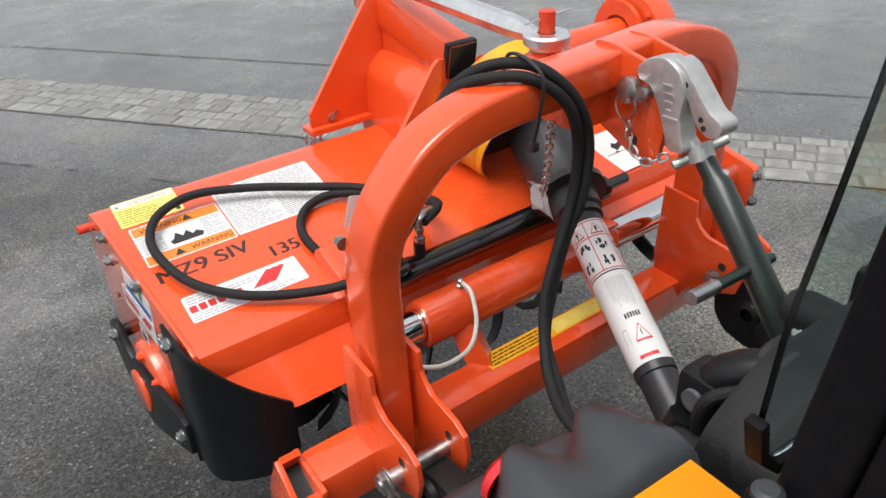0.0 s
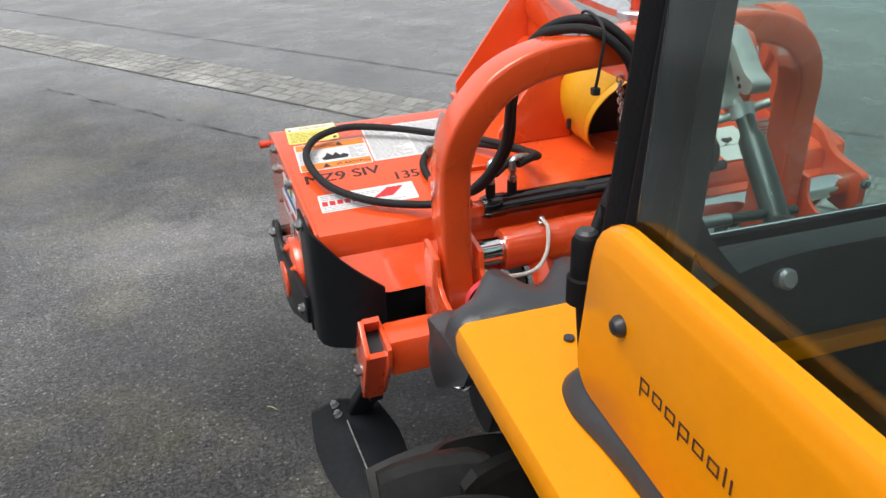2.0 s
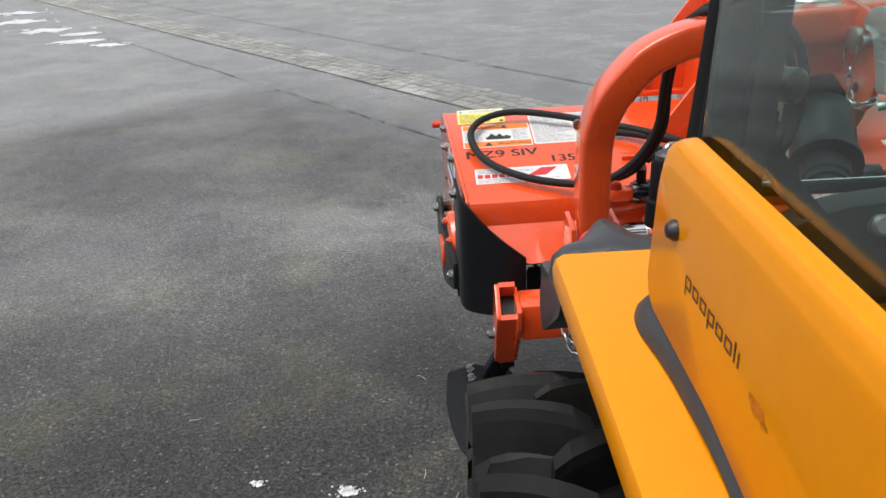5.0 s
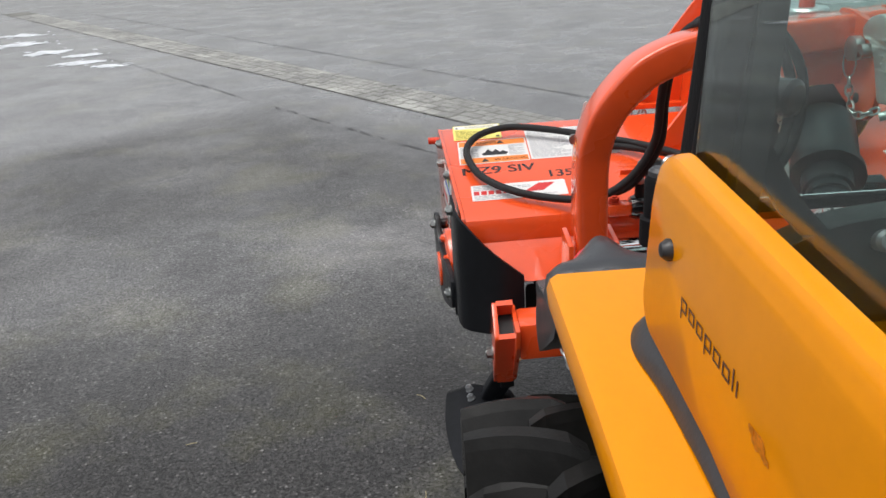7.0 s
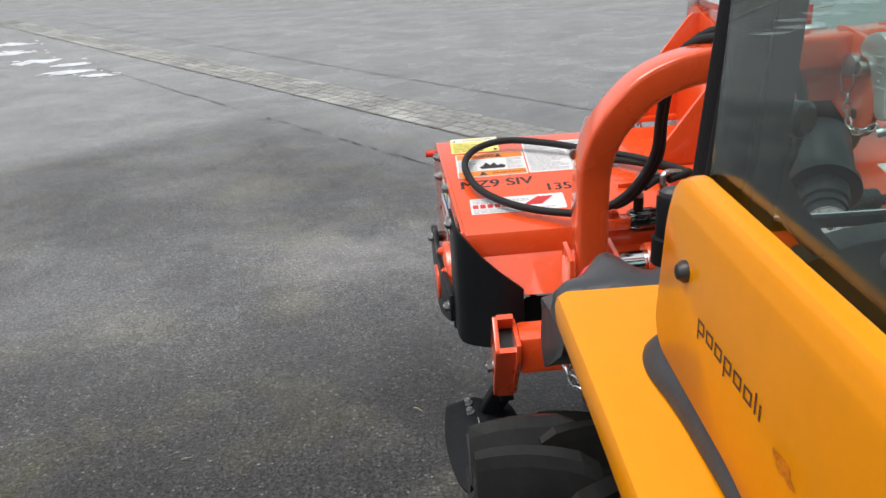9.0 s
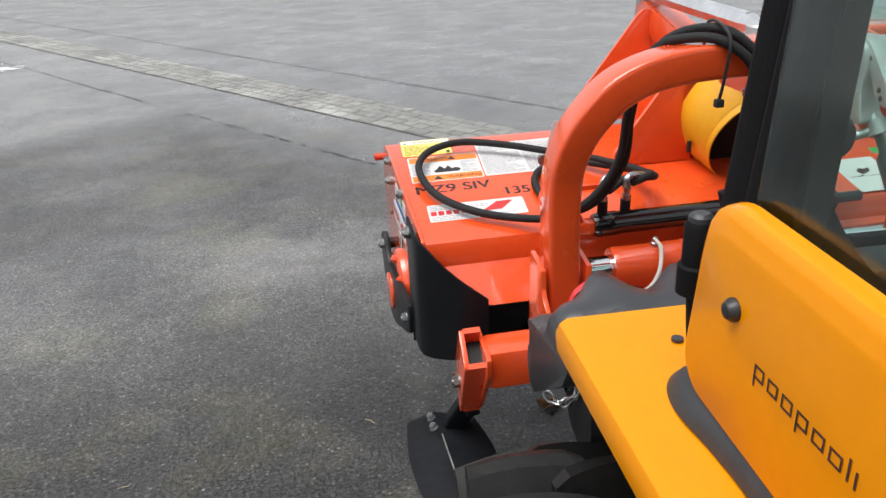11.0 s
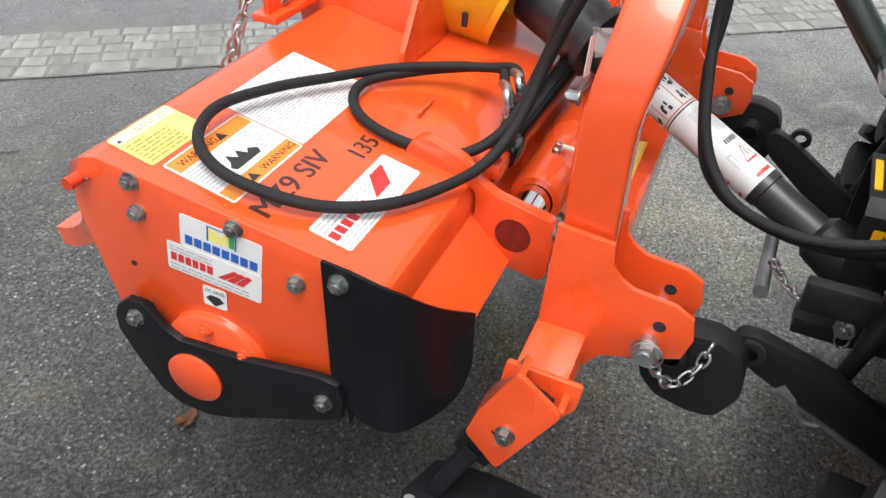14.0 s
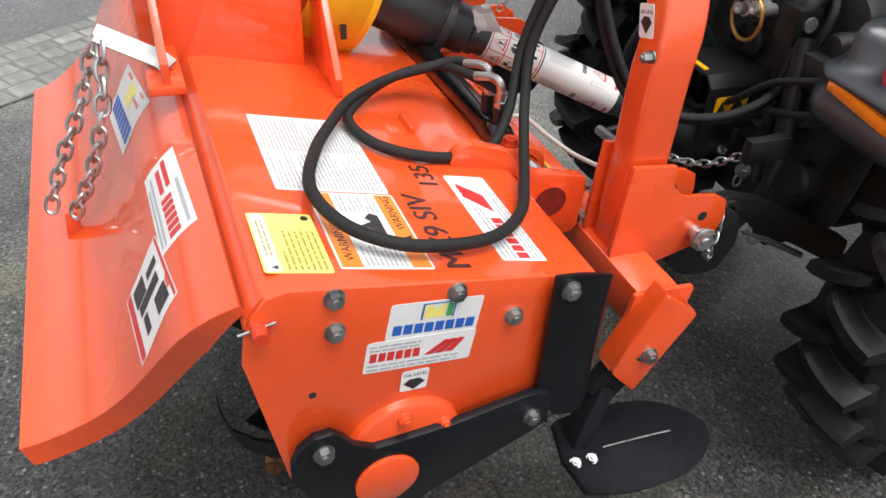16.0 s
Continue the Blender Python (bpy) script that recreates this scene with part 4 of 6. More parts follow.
part("chain", chain_links([(0.588, 0.365, 0.895), (0.582, 0.400, 0.800), (0.582, 0.455, 0.690), (0.580, 0.490, 0.605)], 0.036, 0.0034), ZINC, tiller, "zinc plated flap chain")
part("chain", chain_links([(0.582, 0.356, 0.888), (0.540, 0.372, 0.800), (0.535, 0.406, 0.700), (0.558, 0.452, 0.604)], 0.036, 0.0034), ZINC, tiller, "zinc plated flap chain")


# ---- drive shaft ----
SA, SB = Vector((0.812, -0.108, 0.862)), Vector((0.560, -0.830, 0.556))
shaft = thing("drive_shaft", (0.66, -0.5, 0.55), "black plastic guarded drive shaft between tractor and tiller", "drive shaft")


def along(t):
    return SA.lerp(SB, t)


ax = (SB - SA).normalized()
part("bell", lathe([(0.0, 0.045), (0.0, 0.068), (0.13, 0.066), (0.150, 0.060), (0.156, 0.060), (0.156, 0.074), (0.172, 0.074), (0.174, 0.050), (0.215, 0.048), (0.22, 0.042), (0.235, 0.042), (0.235, 0.0)], SA, ax, 36), TUBE, shaft, "black ribbed guard bell")
outer = part("outer_tube", lathe([(0.225, 0.0), (0.225, 0.036), (0.575, 0.036), (0.577, 0.034), (0.577, 0.0)], SA, ax, 32), TUBE, shaft)
part("inner_tube", lathe([(0.57, 0.0), (0.57, 0.033), (0.70, 0.033), (0.70, 0.0)], SA, ax, 32), TUBE, shaft)
part("tractor_bell", lathe([(0.68, 0.034), (0.69, 0.044), (0.74, 0.050), (0.80, 0.055), (0.80, 0.0)], SA, ax, 32), BLACK, shaft)
part("band", lathe([(0.258, 0.0362), (0.258, 0.0368), (0.376, 0.0368), (0.376, 0.0362)], SA, ax, 40), PAPER, shaft, "white pictogram sticker")
part("band", lathe([(0.379, 0.0362), (0.379, 0.0368), (0.560, 0.0368), (0.560, 0.0362)], SA, ax, 40), PAPER, shaft, "white warning sticker")


def on_tube(rows, r):
    """Printed marks wrapped on the shaft: (s0, s1, angle0, angle1)."""
    ref = Vector((0, 0, 1))
    a = ax.cross(ref).normalized()
    b = ax.cross(a)
    bm = bmesh.new()
    for s0, s1, t0, t1 in rows:
        k = max(1, int(abs(t1 - t0) / 0.15))
        prev = None
        for i in range(k + 1):
            t = t0 + (t1 - t0) * i / k
            d = a * math.cos(t) + b * math.sin(t)
            cur = [bm.verts.new(SA + ax * s + d * r) for s in (s0, s1)]
            if prev:
                bm.faces.new((prev[0], prev[1], cur[1], cur[0]))
            prev = cur
    return bm


def shaft_print():
    """Pictogram fields in a red grid with warning triangles, then a label with small print, a red triangle and a red strip."""
    rnd = random.Random(4)
    red, blk, gry = [], [], []
    for q in (0.261, 0.296, 0.371):
        red.append((q, q + 0.0022, 0.0, 6.28))
    for k in range(6):
        t = k * 1.047
        red.append((0.261, 0.373, t, t + 0.045))
        for j in range(7):
            q = 0.268 + 0.0035 * j
            w = 0.04 + 0.045 * j
            red += [(q, q + 0.0035, t + 0.52 - w, t + 0.56 - w), (q, q + 0.0035, t + 0.52 + w, t + 0.56 + w)]
        red.append((0.290, 0.293, t + 0.20, t + 0.88))
        blk += [(0.276, 0.285, t + 0.48, t + 0.60), (0.2865, 0.289, t + 0.49, t + 0.58)]
        for row in (0.302, 0.338):
            cu, cs = t + 0.55 + rnd.uniform(-0.1, 0.1), row + 0.015
            for j in range(9):
                an = rnd.uniform(0, 6.28)
                ln, wd = rnd.uniform(0.004, 0.012), rnd.uniform(0.05, 0.16)
                u, q = cu + 0.24 * math.cos(an), cs + 0.007 * math.sin(an)
                blk.append((q - ln / 2, q + ln / 2, u - wd / 2, u + wd / 2))
    for t in (0.3, 2.4, 4.5):
        for j in range(14):
            gry.append((0.390, 0.390 + rnd.uniform(0.045, 0.065), t + 0.075 * j, t + 0.075 * j + 0.028))
        for j in range(6):
            blk.append((0.466, 0.476, t + 0.10 + 0.13 * j, t + 0.19 + 0.13 * j))
        for j in range(6):
            q, w = 0.490 + 0.005 * j, 0.03 + 0.06 * j
            red += [(q, q + 0.005, t + 0.42 - w, t + 0.47 - w), (q, q + 0.005, t + 0.42 + w, t + 0.47 + w)]
        red.append((0.519, 0.523, t + 0.06, t + 0.82))
        blk.append((0.500, 0.513, t + 0.42, t + 0.47))
        gry += [(0.492, 0.522, t + 1.05, t + 1.08), (0.492, 0.522, t + 1.28, t + 1.31), (0.492, 0.494, t + 1.05, t + 1.31)]
        red.append((0.546, 0.553, t + 0.1, t + 1.0))
    return red, blk, gry


pr, pb, pg = shaft_print()
part("print", on_tube(pr, 0.0371), INK_RED, shaft, "red printed lines", smooth=0)
part("print", on_tube(pb, 0.0372), INK, shaft, "black pictograms", smooth=0)
part("print", on_tube(pg, 0.0371), INK_GREY, shaft, "grey small print", smooth=0)
def crumpled_tag():
    """A hanging paper tag, creased across and bent at its edges."""
    rnd = random.Random(31)
    bm = bmesh.new()
    n = 6
    grid = []
    for i in range(n + 1):
        u = i / n
        a, b = Vector((0.650, -0.262 - 0.014 * u, 0.872 - 0.052 * u)), Vector((0.652, -0.300 - 0.032 * u, 0.874 - 0.060 * u))
        row = []
        for j in range(5):
            p = a.lerp(b, j / 4)
            row.append(bm.verts.new(p + Vector((rnd.uniform(-0.005, 0.005), rnd.uniform(-0.0015, 0.0015), rnd.uniform(-0.002, 0.002)))))
        grid.append(row)
    for i in range(n):
        for j in range(4):
            bm.faces.new((grid[i][j], grid[i][j + 1], grid[i + 1][j + 1], grid[i + 1][j]))
    bmesh.ops.solidify(bm, geom=bm.faces[:], thickness=0.0008)
    return bm


part("tag", crumpled_tag(), PAPER, shaft, "crumpled white paper tag", smooth=20)
part("anchor_chain", chain_links([(0.556, -0.425, 1.058), (0.575, -0.400, 1.010), (0.615, -0.350, 0.925), (0.640, -0.310, 0.860)], 0.020, 0.0018), ZINC, shaft, "fine zinc plated anchor chain")

# ---- top link of the tractor ----
top_link = thing("top_link", (0.70, -0.7, 0.66), "dark green top link with a cast aluminium hook", "top link")
HOOK = rounded([(-0.486, 1.132), (-0.505, 1.152), (-0.538, 1.161), (-0.568, 1.145), (-0.579, 1.116), (-0.574, 1.080), (-0.582, 1.048), (-0.590, 1.030), (-0.558, 1.026), (-0.546, 1.060), (-0.530, 1.094), (-0.515, 1.116), (-0.495, 1.117)], 0.010, 3)
hook = part("hook", prism(HOOK, 0.661, 0.694, "x", 0.012), CAST, top_link, "cast aluminium quick hook", smooth=60)
for z0, y0, y1 in ((1.122, -0.535, -0.566), (1.110, -0.538, -0.569), (1.098, -0.541, -0.568), (1.086, -0.545, -0.567)):
    part("rib", box(0.6590, 0.6615, y1 + 0.008, y0 - 0.004, z0 - 0.0022, z0 + 0.0022, 0.001), CAST, hook)
part("rib", box(0.6590, 0.6615, -0.572, -0.545, 1.072, 1.078, 0.001), CAST, hook)
LEVER = rounded([(-0.544, 1.160), (-0.566, 1.153), (-0.590, 1.128), (-0.618, 1.098), (-0.642, 1.088), (-0.640, 1.070), (-0.622, 1.062), (-0.600, 1.074), (-0.578, 1.110), (-0.560, 1.136)], 0.008, 3)
lever = part("lever", prism(LEVER, 0.668, 0.704, "x", 0.005), CAST, hook, "cast latch lever")
for y, z in ((-0.574, 1.128), (-0.606, 1.086), (-0.612, 1.075)):
    part("hole", rod((0.6672, y, z), (0.6690, y, z), 0.0042, 12, 0), INK, lever)
part("cross_bar", rod((0.661, -0.573, 1.007), (0.737, -0.604, 1.039), 0.0075, 12), CAST, top_link, "zinc plated lock bar")
part("neck", tube([(0.688, -0.576, 1.040), (0.692, -0.588, 1.026), (0.694, -0.600, 1.012)], 0.012, 14), CAST, top_link, "bare steel thread")
part("cross_bar", lathe([(-0.012, 0.0), (-0.012, 0.020), (0.012, 0.020), (0.012, 0.0)], (0.697, -0.590, 1.024), (0.0, -0.5, -0.86), 16), CAST, top_link)
DARK_GREEN = material("dark_green_paint", (0.012, 0.022, 0.018), 0.35, coat=0.2, grain=0.1, stain=0.2)
part("tube", tube([(0.697, -0.596, 1.020), (0.693, -0.622, 0.996), (0.692, -0.630, 0.988), (0.688, -0.770, 0.826), (0.684, -0.885, 0.695)], 0.022, 18, ring_scale=[0.7, 0.7, 1.0, 1.0, 0.8]), DARK_GREEN, top_link, "dark green turnbuckle tube")
handle = part("handle", rod((0.598, -0.718, 0.897), (0.730, -0.712, 0.890), 0.0085, 14), DARK_GREEN, top_link)
part("handle_grip", rod((0.546, -0.720, 0.900), (0.600, -0.718, 0.897), 0.0105, 14), ZINC, handle, "bare zinc plated handle end")

# ---- hydraulic hoses ----
hose = thing("hydraulic_hose", (0.35, -0.05, 0.77), "black hydraulic hoses looped over the red deck", "hose")
big = [(0.47, -0.232, 0.832), (0.52, -0.205, 0.835), (0.53, -0.15, 0.822), (0.52, -0.085, 0.815), (0.455, 0.0, 0.818), (0.37, 0.055, 0.826), (0.27, 0.105, 0.838), (0.17, 0.135, 0.845), (0.095, 0.115, 0.838), (0.058, 0.06, 0.824), (0.058, -0.01, 0.808), (0.085, -0.085, 0.79), (0.145, -0.15, 0.776), (0.225, -0.195, 0.768), (0.31, -0.235, 0.775), (0.375, -0.262, 0.82), (0.415, -0.285, 0.9), (0.400, -0.32, 1.0), (0.390, -0.360, 1.085), (0.412, -0.388, 1.134), (0.450, -0.425, 1.151), (0.490, -0.462, 1.147), (0.535, -0.482, 1.105), (0.565, -0.474, 1.03), (0.558, -0.474, 0.95), (0.528, -0.482, 0.885), (0.486, -0.500, 0.81), (0.458, -0.532, 0.755), (0.428, -0.58, 0.725), (0.390, -0.67, 0.725), (0.4, -0.78, 0.742), (0.45, -0.9, 0.78)]
small = [(0.415, -0.24, 0.822), (0.47, -0.205, 0.832), (0.545, -0.17, 0.818), (0.53, -0.08, 0.806), (0.44, 0.005, 0.808), (0.385, 0.022, 0.808), (0.335, 0.0, 0.801), (0.308, -0.05, 0.79), (0.312, -0.115, 0.774), (0.335, -0.185, 0.765), (0.385, -0.24, 0.8), (0.43, -0.275, 0.89), (0.418, -0.305, 0.99), (0.404, -0.345, 1.080), (0.425, -0.376, 1.137), (0.464, -0.408, 1.162), (0.505, -0.450, 1.159), (0.552, -0.476, 1.112), (0.582, -0.478, 1.04), (0.574, -0.480, 0.95), (0.544, -0.478, 0.88), (0.502, -0.496, 0.80), (0.472, -0.520, 0.748), (0.448, -0.575, 0.712), (0.402, -0.67, 0.712), (0.415, -0.78, 0.715), (0.47, -0.9, 0.75)]
for pts in (big, small):
    pts = [(x + SLIDE * min(1.0, max(0.0, (y + 0.34) / 0.06)), y + 0.05 * (x - 0.10) * min(1.0, max(0.0, (y + 0.40) / 0.10)), z) for x, y, z in pts]
    part("hose_line", tube(smooth_line(pts, 8), 0.0085, 12), HOSE, hose)
for x, y in ((0.405 + SLIDE, -0.220), (0.455 + SLIDE, -0.220)):
    part("fitting", lathe([(0.0, 0.010), (0.012, 0.010), (0.012, 0.007), (0.022, 0.007), (0.022, 0.009), (0.03, 0.009), (0.03, 0.0)], (x, y, 0.798), (0, 0, 1), 6), ZINC, hose, "zinc plated hose fitting")
    part("elbow", tube(smooth_line([(x, y, 0.825), (x + 0.002, y + 0.004, 0.842), (x + 0.018, y + 0.012, 0.846), (x + 0.045, y + 0.03, 0.838)], 4), 0.0075, 10), ZINC, hose, "zinc plated hose elbow")
part("cable_tie", tube(smooth_line([(0.484, -0.400, 1.080), (0.482, -0.402, 1.120), (0.482, -0.412, 1.172), (0.486, -0.450, 1.174), (0.490, -0.480, 1.150), (0.490, -0.470, 1.085), (0.491, -0.458, 1.050)], 5), 0.0028, 6), INK, hose, "black cable tie")
part("cable_tie_head", box(0.484, 0.498, -0.466, -0.452, 1.040, 1.054, 0.003), INK, hose)

# ---- stickers of the tiller ----
def stick(name, bm, mat, label=""):
    return part(name, bm, mat, tiller, label, smooth=0)


W0 = 0.0032
Y1 = stick("yellow_sticker", card(DECK_M, 0.028, 0.150, 0.146, 0.226, W0), STICK_YELLOW, "yellow instruction sticker with small print")
part("sticker_margin", bars(DECK_M, [(0.031, 0.147, 0.206, 0.223)], W0 + 0.0007), PAPER, Y1, smooth=0)
part("print", bars(DECK_M, text_rows(0.034, 0.118, 0.150, 0.200, 7, 1) + text_rows(0.060, 0.140, 0.209, 0.220, 2, 7), W0 + 0.0010), INK_OLIVE, Y1, smooth=0)
part("pictogram", shapes(DECK_M, [[(0.140 + 0.005 * math.cos(0.7 * k), 0.156 + 0.005 * math.sin(0.7 * k)) for k in range(9)], [(0.034, 0.209), (0.042, 0.209), (0.038, 0.217)]], W0 + 0.0010), INK, Y1, smooth=0)
Y2 = stick("warning_sticker", card(DECK_M, 0.036, 0.206, 0.018, 0.137, W0), PAPER, "white and orange warning sticker")
part("orange_band", bars(DECK_M, [(0.039, 0.203, 0.108, 0.134), (0.039, 0.203, 0.021, 0.046)], W0 + 0.0007), STICK_ORANGE, Y2, smooth=0)
part("lettering", lettering("WARNING", DECK_M, 0.052, 0.115, 0.012, W0 + 0.0011), INK_SOFT, Y2, smooth=0)
part("lettering", lettering("WARNING", DECK_M, 0.120, 0.027, 0.012, W0 + 0.0011), INK_SOFT, Y2, smooth=0)
part("print", bars(DECK_M, text_rows(0.041, 0.088, 0.050, 0.104, 9, 3) + text_rows(0.160, 0.201, 0.050, 0.104, 9, 4), W0 + 0.0008), INK_GREY, Y2, smooth=0)
part("pictogram", shapes(DECK_M, [[(0.096, 0.056), (0.152, 0.056), (0.157, 0.066), (0.145, 0.076), (0.137, 0.069), (0.128, 0.085), (0.119, 0.072), (0.108, 0.087), (0.101, 0.072), (0.092, 0.065)],
                                 [(0.132, 0.113), (0.152, 0.113), (0.142, 0.130)], [(0.088, 0.025), (0.108, 0.025), (0.098, 0.042)]], W0 + 0.0009), INK, Y2, smooth=0)
Y3 = stick("instruction_sticker", card(DECK_M, 0.209, 0.425, 0.020, 0.176, W0), PAPER, "white instruction sticker full of small print")
part("print", bars(DECK_M, text_rows(0.214, 0.420, 0.026, 0.170, 25, 2, 0.93, 2), W0 + 0.0008), INK_GREY, Y3, smooth=0)
Y4 = stick("dealer_sticker", card(DECK_M, 0.055, 0.270, -0.150, -0.084, W0), PAPER, "white dealer sticker with red bars")
part("print", bars(DECK_M, [(0.060 + 0.0165 * i, 0.0725 + 0.0165 * i, -0.127, -0.111) for i in range(6)], W0 + 0.0008), INK_RED, Y4, smooth=0)
part("print", bars(DECK_M, text_rows(0.060, 0.200, -0.108, -0.087, 3, 5) + text_rows(0.060, 0.262, -0.148, -0.130, 3, 6), W0 + 0.0008), INK_GREY, Y4, smooth=0)
part("pictogram", shapes(DECK_M, [[(0.172 + 0.015 * i, -0.126), (0.186 + 0.015 * i, -0.126), (0.222 + 0.012 * i, -0.095), (0.211 + 0.012 * i, -0.092)] for i in range(3)], W0 + 0.0008), INK_RED, Y4, smooth=0)
stick("lettering", lettering("MZ9 SIV", DECK_M @ Matrix.Rotation(radians(1), 4, "Z"), 0.036, -0.033, 0.034, W0, 1.0, 1.05, 0.0011), INK_SOFT, "dark stencilled model number")
stick("lettering", lettering("135", DECK_M, 0.232, -0.067, 0.031, W0, 1.0, 1.0, 0.0011), INK_SOFT, "dark stencilled number")


def plane_m(y, z, deg):
    return SIDE_M @ Matrix.Translation((-y, z, 0)) @ Matrix.Rotation(radians(deg), 4, "Z")


M1 = plane_m(0.084, 0.779, -9.3)
Z1 = stick("maker_sticker", card(M1, 0.0, 0.125, -0.055, 0.0), PAPER, "white sticker with a blue bar and a yellow and green emblem")
part("emblem", shapes(M1, [[(0.045, -0.026), (0.045, -0.006), (0.054, -0.006), (0.062, -0.014), (0.068, -0.006), (0.074, -0.006), (0.074, -0.026)]]), STICK_YELLOW, Z1, smooth=0)
part("emblem", bars(M1, [(0.076, 0.084, -0.026, -0.006)]), INK_GREEN, Z1, smooth=0)
part("emblem", bars(M1, [(0.042, 0.0445, -0.028, -0.004), (0.042, 0.087, -0.0045, -0.003), (0.085, 0.087, -0.028, -0.004)]), INK_BLUE, Z1, smooth=0)
part("print", bars(M1, [(0.008 + 0.0142 * i, 0.0195 + 0.0142 * i, -0.048, -0.033) for i in range(8)]), INK_BLUE, Z1, smooth=0)
M1 = plane_m(0.0845, 0.7800, -8.5)
Z2 = stick("dealer_sticker", card(M1, -0.022, 0.126, -0.106, -0.056, 0.0008), PAPER, "white dealer sticker with red bars")
part("print", bars(M1, [(-0.016 + 0.0115 * i, -0.007 + 0.0115 * i, -0.088, -0.074) for i in range(6)], 0.0017), INK_RED, Z2, smooth=0)
part("print", bars(M1, text_rows(-0.018, 0.055, -0.072, -0.060, 2, 11) + text_rows(-0.018, 0.118, -0.104, -0.091, 2, 12), 0.0017), INK_GREY, Z2, smooth=0)
part("pictogram", shapes(M1, [[(0.058 + 0.014 * i, -0.088), (0.070 + 0.014 * i, -0.088), (0.092 + 0.010 * i, -0.068), (0.084 + 0.010 * i, -0.066)] for i in range(3)], 0.0017), INK_RED, Z2, smooth=0)
M2 = plane_m(0.078, 0.652, -6)
Z3 = stick("oil_level_sticker", card(M2, 0.008, 0.046, -0.024, 0.012, 0.0014), PAPER, "small white sticker with a black arrow")
part("lettering", lettering("OIL LEVEL", M2, 0.0105, 0.002, 0.0055, 0.0022), INK, Z3, smooth=0)
part("pictogram", shapes(M2, [[(0.012, -0.010), (0.020, -0.003), (0.034, -0.003), (0.042, -0.010), (0.027, -0.022)]], 0.0023), INK, Z3, smooth=0)
M3 = Matrix(((-1, 0, 0, 0.244), (0, 0, 1, -0.3775), (0, 1, 0, 0.988), (0, 0, 0, 1))) @ Matrix.Rotation(radians(16), 4, "Z")
Z4 = stick("oil_level_sticker", card(M3, -0.017, 0.017, -0.024, 0.024, 0.0006), PAPER, "small white sticker with a black arrow on the hitch arch")
part("lettering", lettering("OIL LEVEL", M3, -0.0145, 0.010, 0.0050, 0.0014), INK, Z4, smooth=0)
part("pictogram", shapes(M3, [[(-0.013, -0.002), (-0.006, 0.006), (0.006, 0.006), (0.013, -0.002), (0.0, -0.018)]], 0.0014), INK, Z4, smooth=0)
part("bolt", hexbolt((0.216, -0.378, 0.945), (0, 1, 0), 0.008, 0.014), DULL_ZINC, hitch_arch, "zinc plated bolt")
strip = stick("yellow_sticker", bars(Matrix.Identity(4), [(0.465, 0.800, -0.408, -0.366)], 0.6006), STICK_AMBER, "long yellow safety sticker on the lower bar")
part("pale_field", bars(Matrix.Identity(4), [(0.628, 0.796, -0.404, -0.370)], 0.6010), material("faded_yellow_sticker", (0.80, 0.62, 0.14), 0.35, grain=0.04, stain=0.10, stain_scale=30), strip, "faded blank half", smooth=0)
part("print", bars(Matrix.Identity(4), text_rows(0.475, 0.620, -0.404, -0.370, 4, 21), 0.6012), INK, strip, smooth=0)

# stickers on the rear flap, which follow its curve
FD = [0.0]
for pa, pb in zip(FLAP, FLAP[1:]):
    FD.append(FD[-1] + (pb - pa).length)


def on_flap(x, d, lift):
    i = max(k for k in range(len(FD) - 1) if FD[k] <= max(0.0, d))
    f = (d - FD[i]) / (FD[i + 1] - FD[i])
    p, t = FLAP[i].lerp(FLAP[i + 1], f), (FLAP[i + 1] - FLAP[i]).normalized()
    return Vector((x, p.x - t.y * (0.003 + lift), p.y + t.x * (0.003 + lift)))


def flap_patch(cx, cd, wd, ht, turn, lift, rects=((0.0, 1.0, 0.0, 1.0),)):
    """Bent patches on the flap: rects are shares of the patch's width and height."""
    bm = bmesh.new()
    ca, sa = math.cos(radians(turn)), math.sin(radians(turn))
    for a0, a1, b0, b1 in rects:
        grid = []
        for j in range(7):
            row = []
            for i in range(3):
                u, v = (a0 + (a1 - a0) * i / 2 - 0.5) * wd, (b0 + (b1 - b0) * j / 6 - 0.5) * ht
                row.append(bm.verts.new(on_flap(cx + u * ca - v * sa, cd + u * sa + v * ca, lift)))
            grid.append(row)
        for r0, r1 in zip(grid, grid[1:]):
            for i in range(2):
                bm.faces.new((r0[i], r0[i + 1], r1[i + 1], r1[i]))
    return bm


FS = part("maker_sticker", flap_patch(0.690, 0.125, 0.225, 0.105, 9, 0.0006), PAPER, flap, "white sticker with a blue bar", smooth=0)
part("print", flap_patch(0.690, 0.125, 0.225, 0.105, 9, 0.0011, [(0.06 + 0.11 * i, 0.15 + 0.11 * i, 0.55, 0.85) for i in range(8)]), INK_BLUE, FS, smooth=0)
part("emblem", flap_patch(0.690, 0.125, 0.225, 0.105, 9, 0.0011, [(0.38, 0.62, 0.1, 0.45)]), STICK_YELLOW, FS, smooth=0)
FS = part("dealer_sticker", flap_patch(0.298, 0.062, 0.205, 0.070, 3, 0.0006), PAPER, flap, "white dealer sticker with red bars", smooth=0)
part("print", flap_patch(0.298, 0.062, 0.205, 0.070, 3, 0.0011, [(0.05 + 0.08 * i, 0.11 + 0.08 * i, 0.35, 0.65) for i in range(6)] + [(0.60, 0.95, 0.30, 0.42), (0.58, 0.9, 0.5, 0.62)]), INK_RED, FS, smooth=0)
